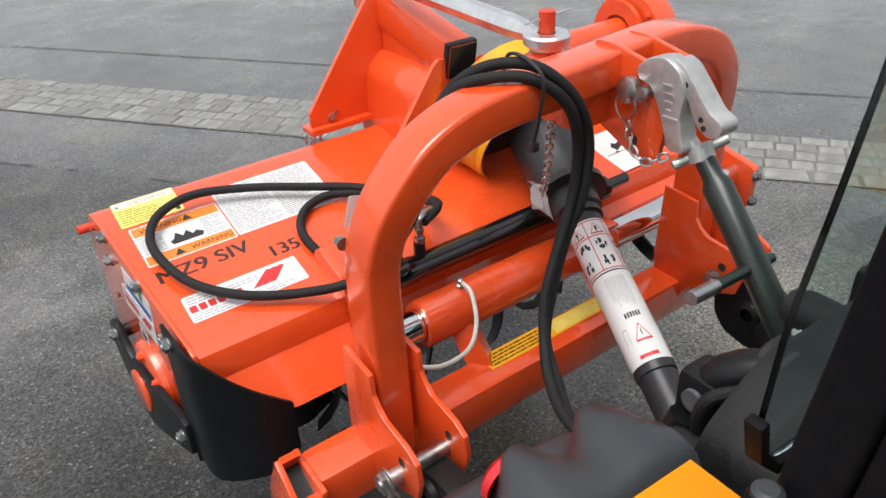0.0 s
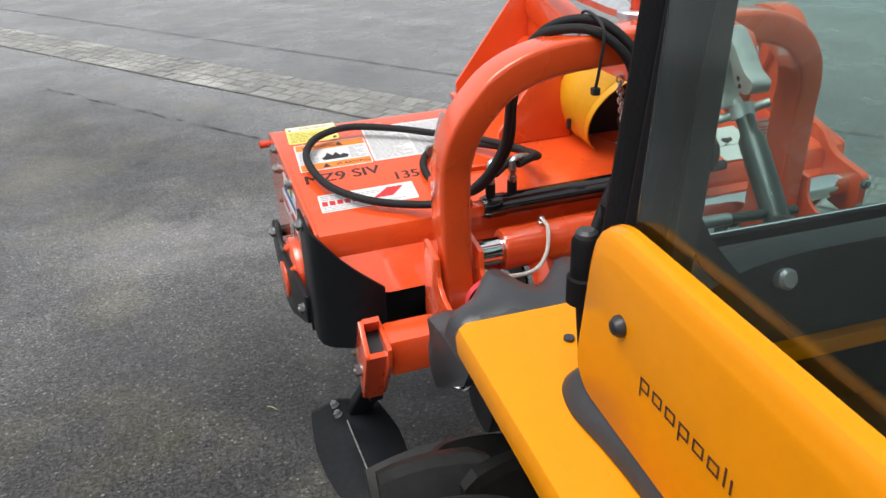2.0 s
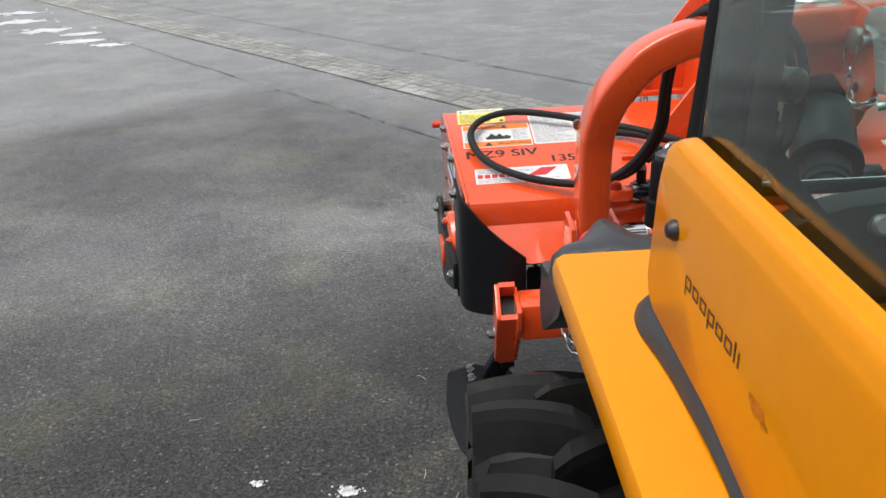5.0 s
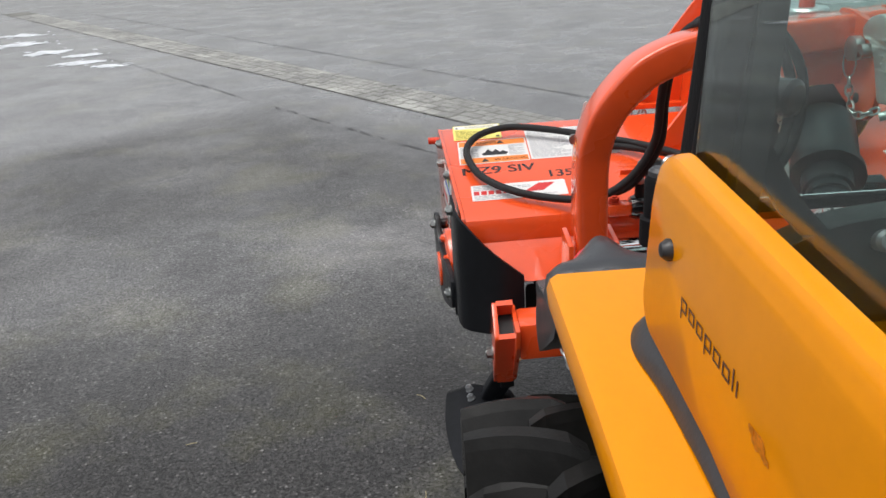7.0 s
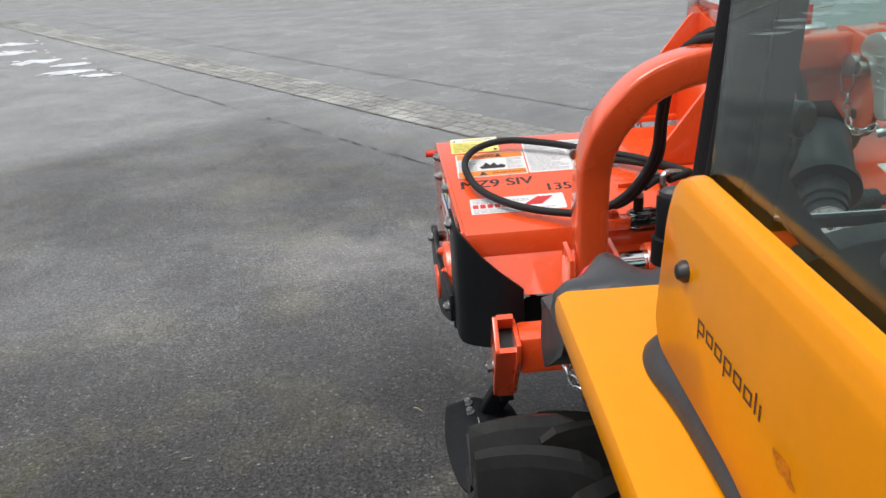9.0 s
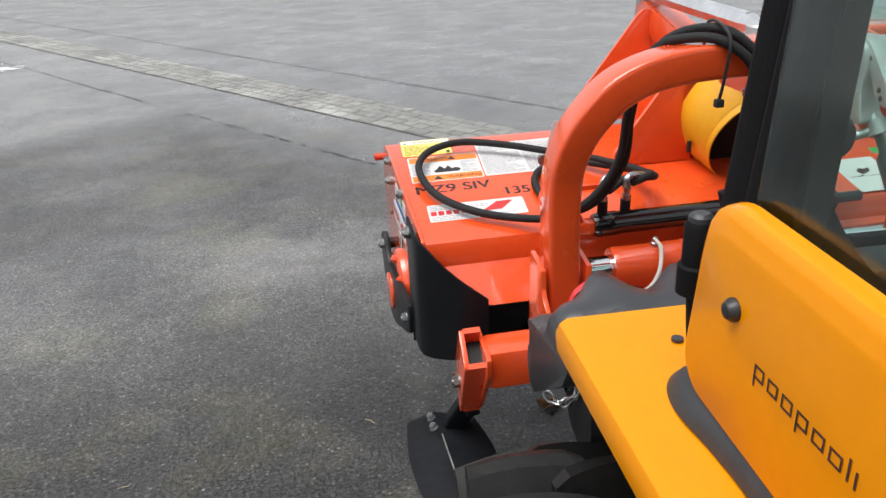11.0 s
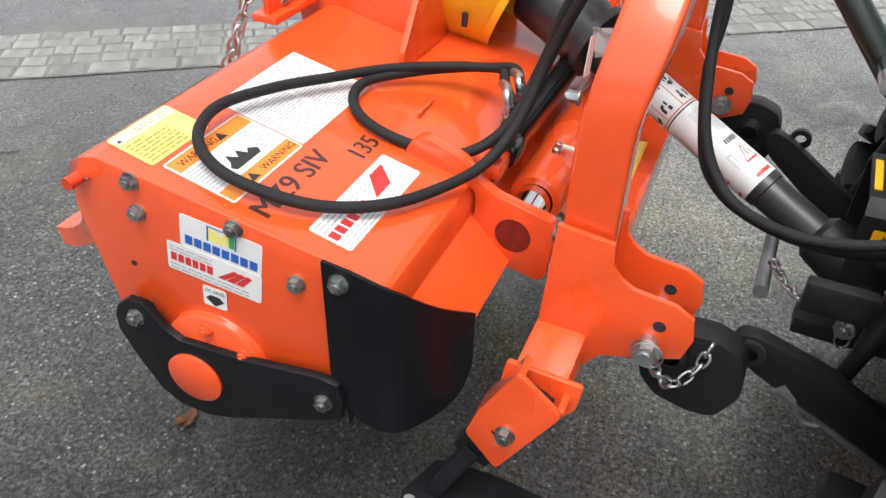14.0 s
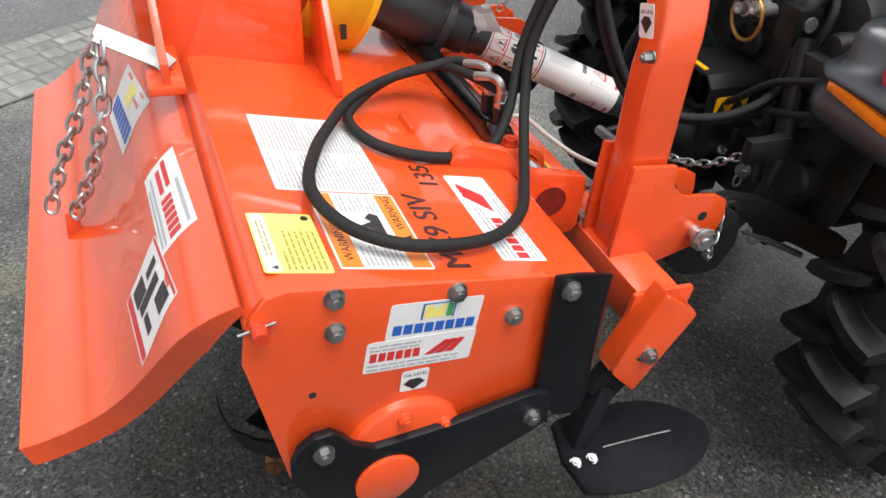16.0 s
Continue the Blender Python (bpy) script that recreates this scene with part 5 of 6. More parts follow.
part("print", flap_patch(0.298, 0.062, 0.205, 0.070, 3, 0.0011, [(0.05, 0.6, 0.10, 0.18), (0.05, 0.9, 0.76, 0.82), (0.05, 0.8, 0.88, 0.93)]), INK_GREY, FS, smooth=0)
FS = part("warning_sticker", flap_patch(0.170, 0.140, 0.155, 0.110, 9, 0.0006), PAPER, flap, "white warning sticker with black pictograms", smooth=0)
part("pictogram", flap_patch(0.170, 0.140, 0.155, 0.110, 9, 0.0011, [(0.10, 0.35, 0.12, 0.40), (0.45, 0.60, 0.20, 0.75), (0.62, 0.90, 0.50, 0.80), (0.15, 0.40, 0.60, 0.72), (0.68, 0.80, 0.14, 0.42)]), INK, FS, smooth=0)
part("print", flap_patch(0.170, 0.140, 0.155, 0.110, 9, 0.0010, [(0.02, 0.98, 0.86, 0.97), (0.02, 0.98, 0.02, 0.06)]), INK_RED, FS, smooth=0)

# stickers and the plate at the far end of the deck
FP = stick("warning_sticker", card(DECK_M, 1.030, 1.148, -0.215, -0.070, W0), PAPER, "white pictogram sticker")
part("pictogram", shapes(DECK_M, [[(1.072, -0.128), (1.084, -0.116), (1.094, -0.123), (1.108, -0.116), (1.104, -0.134), (1.090, -0.140), (1.078, -0.146)], [(1.040, -0.1535), (1.138, -0.1535), (1.138, -0.1515), (1.040, -0.1515)],
                                 [(1.066, -0.150), (1.074, -0.146), (1.080, -0.151), (1.070, -0.153)]], W0 + 0.0008), INK, FP, smooth=0)
FT = stick("colour_sticker", card(DECK_M, 1.165, 1.265, -0.058, -0.030, W0), PAPER, "small green, white and red sticker")
part("green_band", bars(DECK_M, [(1.165, 1.198, -0.058, -0.030)], W0 + 0.0007), INK_GREEN, FT, smooth=0)
part("red_band", bars(DECK_M, [(1.232, 1.265, -0.058, -0.030)], W0 + 0.0007), INK_RED, FT, smooth=0)
FT = stick("type_plate", box(1.170, 1.275, -0.150, -0.065, W0, W0 + 0.002, 0.0008, DECK_M), ZINC, "grey metal type plate")
part("print", bars(DECK_M, text_rows(1.178, 1.268, -0.146, -0.070, 6, 41), W0 + 0.0022), INK, FT, smooth=0)
for ob in bpy.data.objects:
    if ob.name.split(".")[0] in ("print", "pictogram", "maker_mark"):
        ob["kind"] = "stuff"


# the near end of the hood stands a little out of square
for ob in [hood] + [q for q in tiller.children if q.name.startswith("front_flange")] + [q for q in tiller.children_recursive if q.type == "MESH"]:
    co = [v.co for v in ob.data.vertices]
    xs, ys, zs = [c.x for c in co], [c.y for c in co], [c.z for c in co]
    side = max(xs) < 0.05 and min(ys) > -0.30 and max(ys) < 0.262 and min(zs) > 0.38
    if side or ob == corner_guard or ob.name.split(".")[0] in ("hood", "front_flange"):
        if ob.get("squared"):
            continue
        ob["squared"] = 1
        for v in ob.data.vertices:
            w = min(1.0, max(0.0, 1.0 - (v.co.x - 0.012) / 0.20))
            v.co.x += w * (0.008 - 0.088 * v.co.y)
for ob in tiller.children_recursive:
    if "squared" in ob:
        del ob["squared"]

# the implement hangs a little askew in the hitch: its far end trails behind
SKEW = 0.05
for ob in tiller.children_recursive:
    if ob.type == "MESH" and not ob.name.startswith(("top_link", "lug_")):
        for v in ob.data.vertices:
            v.co.y += SKEW * (v.co.x - 0.10)

# the hydraulic side shift: hood, rotor and drive stand a little out along the slide, the hitch frame stays
FRAME = {"hitch_arch", "lower_bar", "hitch_plate", "hitch_pin", "top_block", "pivot_boss", "top_link_lug", "top_link_pin", "slide_sleeve", "sleeve_strut",
         "sleeve_tab", "skid_socket", "skid_stem", "share", "strut"}
for ob in tiller.children:
    if ob.name.split(".")[0] not in FRAME and ob not in (strip, Z4):
        ob.location.x += SLIDE


# ---- tractor ----
tractor = thing("tractor", (0.615, -1.3, 0.0), "yellow compact tractor with a glazed cab, parked", "tractor")


def fender(x_out, s):
    """The flat yellow wheel cover with its turned-down edge. s: the way inwards."""
    outer = [(0.0, 0.902), (-0.002, 0.925), (0.002, 0.936), (0.011, 0.942), (0.205, 0.944)]
    inner = [(0.205, 0.939), (0.012, 0.936), (0.007, 0.932), (0.004, 0.924), (0.005, 0.902)]
    bm = bmesh.new()
    rings = []
    for y, d in ((-0.934, 0.0), (-1.05, 0.0), (-1.20, 0.0), (-1.34, -0.004), (-1.48, -0.02), (-1.62, -0.06)):
        rings.append([bm.verts.new((x_out + s * x, y, z + d)) for x, z in outer + inner])
    k = len(rings[0])
    for r0, r1 in zip(rings, rings[1:]):
        for i in range(k):
            bm.faces.new((r0[i], r0[(i + 1) % k], r1[(i + 1) % k], r1[i]))
    bm.faces.new(rings[0])
    bm.faces.new(rings[-1])
    return bm


fen = part("fender", fender(0.082, 1), YELLOW, tractor, "glossy yellow wheel cover")
part("fender", fender(1.148, -1), YELLOW, tractor, "glossy yellow wheel cover")
part("plug", lathe([(0.0, 0.0065), (0.003, 0.006), (0.004, 0.0)], (0.188, -1.006, 0.944), (0, 0, 1), 18), PLASTIC, fen, "grey plastic plug")


def lamp_housing(x0, s):
    """The moulded grey lamp housing at the rear of the wheel cover: two pointed lobes above a long sill."""
    bm = bmesh.new()
    rows = []
    n = 30
    for i in range(n + 1):
        d = -0.010 + 0.222 * i / n
        x = x0 + s * d
        lobe = math.exp(-((d - 0.070) / 0.032) ** 2) + math.exp(-((d - 0.172) / 0.038) ** 2)
        edge = max(0.0, 1 - (d + 0.010) / 0.022) ** 2
        end = max(0.0, (d - 0.165) / 0.10) ** 1.6
        yt, zt = max(-0.920, -0.852 + 0.052 * lobe - 0.02 * edge - 0.075 * end), 0.914 + 0.026 * lobe - 0.010 * edge + 0.012 * min(1.0, end)
        sill = -0.770 - 0.010 * edge - 0.10 * end
        rows.append([bm.verts.new(q) for q in (
            (x, -0.9335, 0.943 - 0.012 * edge), (x, -0.895, 0.941 - 0.012 * edge), (x, (yt - 0.895) / 2 + 0.004, (zt + 0.941) / 2 + 0.001 - 0.010 * edge), (x, yt - 0.006, zt + 0.001), (x, yt, zt - 0.006),
            (x, min(yt - 0.003, -0.806), 0.872), (x, min(sill - 0.03, -0.786), 0.866), (x, sill - 0.006, 0.863), (x, sill + 0.006, 0.857), (x, sill + 0.006, 0.850), (x, sill - 0.010, 0.848), (x, sill - 0.010, 0.822), (x, sill + 0.008, 0.818), (x, sill + 0.010, 0.79), (x, sill - 0.006, 0.764), (x, min(sill - 0.03, -0.770), 0.752),
            (x, -0.825, 0.776), (x, -0.884, 0.818), (x, -0.950, 0.858), (x, -0.972, 0.892), (x, -0.929, 0.898))])
    k = len(rows[0])
    for a, b in zip(rows, rows[1:]):
        for i in range(k):
            bm.faces.new((a[i], a[(i + 1) % k], b[(i + 1) % k], b[i]))
    for r in range(3):
        bmesh.ops.smooth_vert(bm, verts=bm.verts[:], factor=0.35, use_axis_x=False, use_axis_y=True, use_axis_z=True)
    bm.faces.new(rows[0])
    bm.faces.new(rows[-1])
    return bm


for x0, s in ((0.098, 1), (1.132, -1)):
    lh = part("lamp_housing", lamp_housing(x0, s), PLASTIC, tractor, "moulded dark grey lamp housing", smooth=75)
    part("tail_lamp", lathe([(0.0, 0.034), (0.010, 0.034), (0.017, 0.028), (0.021, 0.014), (0.022, 0.0)], (x0 + s * 0.068, -0.820, 0.890), (0, 1, 0.05), 28), LAMP_RED, lh, "round red tail lamp")
    a, b = sorted((x0 + s * 0.008, x0 + s * 0.165))
    part("side_lamp", box(a, b, -0.795, -0.767, 0.823, 0.847, 0.008, Matrix.Translation(((a + b) / 2, 0, 0.835)) @ Matrix.Rotation(radians(-7 * s), 4, "Y") @ Matrix.Translation((-(a + b) / 2, 0, -0.835))), LAMP_AMBER, lh, "long amber indicator lamp")

# cab: yellow side panel, black pillars, glazing
PANEL = [(-1.113, 1.115), (-1.122, 1.138), (-1.150, 1.148), (-1.46, 1.140), (-2.30, 1.12), (-2.30, 0.80), (-1.60, 0.895), (-1.40, 0.938), (-1.29, 0.957), (-1.120, 0.963), (-1.096, 0.990)]


def inset(pts, d):
    """An outline whose edges are all drawn in by d."""
    out = []
    n = len(pts)
    turn = 1 if sum(pts[i - 1][0] * pts[i][1] - pts[i][0] * pts[i - 1][1] for i in range(n)) > 0 else -1
    for i in range(n):
        p, a, b = Vector(pts[i]), Vector(pts[i - 1]), Vector(pts[(i + 1) % n])
        e1, e2 = (p - a).normalized(), (b - p).normalized()
        n1, n2 = Vector((-e1.y, e1.x)) * turn, Vector((-e2.y, e2.x)) * turn
        m = (n1 + n2).normalized()
        out.append(tuple(p + m * (d / max(0.4, m.dot(n1)))))
    return out


def cab_panel(x_out, s):
    """A pressed panel: flat face, a crease, and a border that turns inwards."""
    bm = bmesh.new()
    rings = [[bm.verts.new((x_out + s * x, y, z)) for y, z in rounded([(y, z - (lean if z > 1.1 else 0.0)) for y, z in inset(PANEL, d)], 0.016 - 0.3 * d, 4)] for x, d, lean in ((0.0, 0.0100, 0.016), (0.0012, 0.0070, 0.0150), (0.0034, 0.0036, 0.0105), (0.0052, 0.0018, 0.0062), (0.0088, 0.0003, 0.0030), (0.014, 0.0, 0.0010), (0.022, 0.0, 0.0))]
    n = len(rings[0])
    for a, b in zip(rings, rings[1:]):
        for i in range(n):
            bm.faces.new((a[i], a[(i + 1) % n], b[(i + 1) % n], b[i]))
    bm.faces.new(rings[0])
    bm.faces.new(rings[-1])
    return bm


side_panel = part("side_panel", cab_panel(0.146, 1), YELLOW, tractor, "glossy yellow cab side panel", smooth=22)
part("side_panel", cab_panel(1.084, -1), YELLOW, tractor, "glossy yellow cab side panel", smooth=22)
part("bump_stop", lathe([(0.0, 0.0095), (0.003, 0.0095), (0.008, 0.006), (0.010, 0.0)], (0.146, -1.180, 1.075), (-1, 0, 0), 18), INK, side_panel, "black rubber buffer")
PM = Matrix(((0, 0, -1, 0.146), (-1, 0, 0, 0), (0, 1, 0, 0), (0, 0, 0, 1)))


def mark_shape(u, v, wd, ht, tail):
    """One plain printed shape: a thin rounded frame, with a tail below it where tail is not nought; a bar where it is narrow."""
    if wd < 0.004:
        return bars(PM, [(u, u + wd, v, v + ht)], 0.0004, 0.0003)
    st = 0.0018
    return bars(PM, [(u, u + wd, v, v + st), (u, u + wd, v + ht - st, v + ht), (u, u + st, v + st - tail, v + ht - st), (u + wd - st, u + wd, v + st, v + ht - st)], 0.0004, 0.0003)


for i, tail in enumerate((0.009, 0.0, 0.0, 0.008, 0.0, 0.0, 0.0, 0.0)):
    narrow = i > 5
    u = 1.2165 + 0.0182 * i - (0.0110 if i == 7 else 0.0)
    part("maker_mark", mark_shape(u, 1.0395 - 0.0006 * i, 0.0021 if narrow else 0.0130, (0.0165 if i == 6 else 0.0125) if narrow else 0.0110, tail), INK_SOFT, side_panel, "dark printed shape", smooth=0)
RUST = material("rusty_scuff", (0.52, 0.150, 0.003), 0.4, grain=0.3, grain_scale=300, stain=0.2, stain_scale=60)
rnd = random.Random(5)
for k, (u, v, w, h) in enumerate(((1.372, 1.027, 0.011, 0.007), (1.383, 1.0235, 0.006, 0.004), (1.361, 1.030, 0.005, 0.003))):
    ring = []
    for i in range(14):
        a, r = 2 * math.pi * i / 14, rnd.uniform(0.6, 1.1)
        ring.append((u + w * r * math.cos(a), v + h * r * math.sin(a)))
    part("scuff", shapes(PM, [ring], 0.0003 + 0.0001 * k, 0.0002), RUST, side_panel, "rusty brown scuff", smooth=0)
# dark rubber trim below the panel
def trim_band():
    """A soft flat band that lies between the wheel cover and the panel and wraps round its lower corner."""
    up = smooth_line([(0.190, -1.082, 0.962), (0.172, -1.086, 0.968), (0.158, -1.098, 0.970), (0.155, -1.125, 0.970), (0.155, -1.165, 0.969), (0.155, -1.22, 0.968), (0.155, -1.30, 0.962), (0.155, -1.40, 0.946), (0.155, -1.60, 0.905)], 5)
    down = smooth_line([(0.186, -1.060, 0.945), (0.164, -1.065, 0.945), (0.147, -1.078, 0.945), (0.138, -1.100, 0.945), (0.135, -1.130, 0.945), (0.140, -1.18, 0.945), (0.143, -1.24, 0.944), (0.143, -1.36, 0.940), (0.143, -1.60, 0.885)], 5)
    rows = []
    for a, b in zip(up, down):
        m = a.lerp(b, 0.5) + Vector((-0.002, 0.001, 0.002))
        back = Vector((0.016, -0.004, -0.004))
        rows.append([a, a.lerp(m, 0.5) + Vector((-0.001, 0.0005, 0.001)), m, m.lerp(b, 0.7) + Vector((-0.001, 0.0005, 0.001)), b, b + back, a + back])
    return loft(rows)


lower = part("lower_body", prism(rounded([(-0.98, 0.90), (-2.3, 0.86), (-2.3, 0.55), (-1.62, 0.55), (-1.55, 0.80), (-1.30, 0.90)], 0.03), 0.17, 0.19, "x", 0.004), YELLOW, tractor, "yellow inner body")
def on_pillar(z, across, inward, s):
    """A point of the leaning rear pillar: across from its rear edge towards the door, inward into the cab."""
    h = z - 1.2
    a, d = Vector((0.187 + 0.05 * h, -1.076 - 0.087 * h)), Vector((0.02, -1.0)).normalized()
    p = a + d * across + Vector((-d.y, d.x)) * inward
    return (mirrored(p.x, s), p.y, z)


def loft(rows):
    bm = bmesh.new()
    rows = [[bm.verts.new(q) for q in r] for r in rows]
    k = len(rows[0])
    for a, b in zip(rows, rows[1:]):
        for i in range(k):
            bm.faces.new((a[i], a[(i + 1) % k], b[(i + 1) % k], b[i]))
    bm.faces.new(rows[0])
    bm.faces.new(rows[-1])
    return bm


part("trim", trim_band(), TRIM, tractor, "dark grey rubber edge trim")
LEVELS = (0.945, 1.02, 1.10, 1.2, 1.4, 1.7, 1.95)
for s in (1, -1):
    pil = part("pillar", loft([[on_pillar(z, a, b, s) for a, b in rounded([(0.0, 0.0), (0.042, 0.0), (0.042, 0.030), (0.0, 0.030)], 0.008, 3)] for z in LEVELS]), SEAL, tractor, "black cab pillar")
    part("seal", loft([[on_pillar(z, a, b, s) for a, b in rounded([(0.045, -0.007), (0.080, -0.007), (0.080, 0.020), (0.045, 0.020)], 0.007, 3)] for z in LEVELS[2:]]), SEAL, pil, "black rubber door seal")
    part("hinge", lathe([(0.0, 0.0), (0.0, 0.0165), (0.026, 0.0165), (0.028, 0.0135), (0.064, 0.0135), (0.068, 0.011), (0.068, 0.0)], (mirrored(0.166, s), -1.074, 1.036), (0, 0, 1), 20), SEAL, pil, "black hinge cap")
    part("hinge_collar", lathe([(0.0, 0.0), (0.0, 0.0105), (0.008, 0.0105), (0.011, 0.007), (0.011, 0.0)], (mirrored(0.166, s), -1.074, 1.1005), (0, 0, 1), 18), TRIM, pil, "grey collar")
    part("hinge_arm", tube([(mirrored(0.170, s), -1.076, 1.040), (mirrored(0.172, s), -1.080, 1.00), (mirrored(0.174, s), -1.088, 0.950)], 0.012, 12), SEAL, pil)
part("rear_sill", box(0.215, 1.015, -1.060, -1.032, 0.985, 1.020, 0.008), SEAL, tractor, "black sill below the rear window")


def side_glass(x, s):
    return prism([(-1.140, 1.110), (-1.215, 1.92), (-2.2, 1.92), (-2.2, 1.110)], *sorted((mirrored(x, s), mirrored(x + 0.004, s))), "x", 0.0)


sg = part("side_window", side_glass(0.174, 1), GLASS, tractor, "tinted side window")
sg2 = part("side_window", side_glass(0.174, -1), GLASS, tractor, "tinted side window")
rg = part("rear_window", prism(rounded([(0.212, 1.100), (0.236, 1.060), (0.994, 1.060), (1.018, 1.100), (1.010, 1.190), (0.985, 1.28), (0.83, 1.93), (0.40, 1.93), (0.245, 1.28), (0.220, 1.190)], 0.014, 3), -1.036, -1.031, "y", 0.0), GLASS, tractor, "tinted rear window")
for g in (sg, sg2, rg):
    g.visible_shadow = False
part("window_edge", prism([(0.203, 1.112), (0.214, 1.072), (0.240, 1.046), (0.99, 1.046), (0.99, 1.058), (0.240, 1.058), (0.222, 1.078), (0.213, 1.114)], -1.041, -1.026, "y", 0.002), SEAL, rg, "dark edge strip of the glass")
# inside of the cab
CAB_PLASTIC = material("cab_plastic", (0.018, 0.022, 0.022), 0.45, grain=0.1, stain=0.2, bump=0.2, bump_scale=600, spec=0.3)
part("inner_pillar", prism([(0.206, 1.02), (0.226, 1.02), (0.236, 1.145), (0.264, 1.95), (0.243, 1.95)], -1.150, -1.100, "y", 0.004), CAB_PLASTIC, tractor, "dark grey inner pillar lining")
cover_edge = [(0.226, 0.240, 1.20), (0.232, 0.246, 1.155), (0.238, 0.258, 1.130), (0.252, 0.276, 1.100), (0.268, 0.296, 1.074), (0.290, 0.318, 1.050)]
part("window_lining", loft([[(a, -1.100, z), (b, -1.100, z), (b, -1.112, z), (a, -1.112, z)] for a, b, z in cover_edge]), CAB_PLASTIC, tractor, "dark curved lining inside the rear window")
COWL = rounded([(0.254, 0.955), (0.262, 0.98), (0.272, 1.028), (0.316, 1.048), (0.345, 1.055), (0.400, 1.060), (0.830, 1.060), (0.93, 1.040), (0.955, 0.98), (0.961, 0.955)], 0.012, 3)
cowl = part("rear_console", prism(COWL, -1.100, -1.062, "y", 0.012), CAB_PLASTIC, tractor, "dark moulded console inside the cab")
part("console_knob", lathe([(-0.012, 0.0), (-0.012, 0.010), (0.006, 0.011), (0.010, 0.008), (0.010, 0.0)], (0.372, -1.104, 1.036), (0, -1, 0.35), 20), STEEL_GREY, cowl, "bright round screw cap")
part("inner_sill", box(0.24, 0.985, -1.062, -1.034, 0.888, 0.911, 0.006), YELLOW, tractor, "yellow sill inside the cab")
part("cab_floor", box(0.22, 1.01, -2.25, -1.04, 0.74, 0.80, 0.01), ENGINE, tractor)
part("latch", lathe([(0.0, 0.006), (0.014, 0.006), (0.014, 0.016), (0.032, 0.017), (0.036, 0.012), (0.036, 0.0)], (0.262, -1.062, 1.172), (0.5, -0.85, 0), 20), INK, rg, "black window latch knob")

# roof and cab front stay out of view, added to keep light out of the cab
part("roof", box(0.20, 1.03, -2.25, -1.14, 1.95, 2.02, 0.03), SEAL, tractor, "black cab roof, unseen, added to darken the cab")
for xa, xb in ((0.20, 0.26), (0.97, 1.03)):
    part("front_pillar", box(xa, xb, -2.26, -2.20, 0.80, 1.95, 0.01), SEAL, tractor, "black cab pillar")
part("front_panel", box(0.26, 0.97, -2.26, -2.22, 0.80, 1.15, 0.01), SEAL, tractor)

# rear body, hitch and wheels
body = part("rear_body", prism(rounded([(0.34, 0.42), (0.89, 0.42), (0.92, 0.60), (0.90, 0.92), (0.80, 0.99), (0.43, 0.99), (0.33, 0.92), (0.31, 0.60)], 0.04), -1.033, -0.90, "y", 0.015), ENGINE, tractor, "black transmission housing")
part("gear_case", prism(rounded([(0.34, 0.42), (0.89, 0.42), (0.92, 0.60), (0.90, 0.735), (0.33, 0.735), (0.31, 0.60)], 0.04), -1.65, -1.034, "y", 0.015), ENGINE, tractor, "black gear case")
rnd = random.Random(12)
for i in range(26):
    x, z = rnd.uniform(0.34, 0.88), rnd.uniform(0.45, 0.95)
    r, d = rnd.uniform(0.012, 0.045), rnd.uniform(0.02, 0.08)
    if rnd.random() < 0.55:
        part("casting", lathe([(0.0, r), (d * 0.8, r), (d, r * 0.8), (d, 0.0)], (x, -0.905, z), (0, 1, 0), 14), ENGINE, tractor)
    else:
        part("casting", box(x - r, x + r, -0.91, -0.90 + d, z - r * 0.7, z + r * 0.7, 0.005), ENGINE, tractor)
for i in range(9):
    x, z = rnd.uniform(0.36, 0.86), rnd.uniform(0.5, 0.92)
    part("bolt", hexbolt((x, -0.86, z), (0, 1, 0), rnd.uniform(0.008, 0.012), 0.008), ZINC, tractor, "zinc plated bolt head")
shield = part("shaft_shield", prism([(0.518, 0.59), (0.518, 0.712), (0.540, 0.735), (0.690, 0.735), (0.712, 0.712), (0.712, 0.59), (0.706, 0.59), (0.706, 0.709), (0.687, 0.728), (0.543, 0.728), (0.524, 0.709), (0.524, 0.59)], -0.93, -0.752, "y", 0.001), BLACK, tractor, "black drive shaft shield")
part("yellow_strip", box(0.560, 0.660, -0.768, -0.756, 0.7355, 0.7385, 0.001), STICK_AMBER, shield, "yellow strip")
LM = Matrix(((0, 0, -1, 0.518), (-1, 0, 0, 0), (0, 1, 0, 0), (0, 0, 0, 1)))
yl = part("warning_sticker", card(LM, 0.772, 0.852, 0.648, 0.692, 0.0004), STICK_AMBER, shield, "yellow warning sticker", smooth=0)
part("pictogram", shapes(LM, [[(0.778, 0.655), (0.800, 0.655), (0.789, 0.686)], [(0.81, 0.655), (0.846, 0.655), (0.840, 0.672), (0.826, 0.686), (0.815, 0.668)]], 0.0013), INK, yl, smooth=0)
part("wire_loop", tube([(0.600 + 0.046 * math.cos(a), -0.858, 0.828 + 0.048 * math.sin(a)) for a in (2 * math.pi * i / 24 for i in range(25))], 0.0045, 8, caps=False), material("brass_wire", (0.45, 0.25, 0.06), 0.4, 0.6, grain=0.1), tractor, "brass coloured wire loop")


JAW = [(-0.505, 0.585), (-0.513, 0.613), (-0.548, 0.628), (-0.600, 0.634), (-0.641, 0.618), (-0.652, 0.585), (-0.655, 0.545), (-0.629, 0.494), (-0.592, 0.488), (-0.540, 0.500), (-0.513, 0.530)]
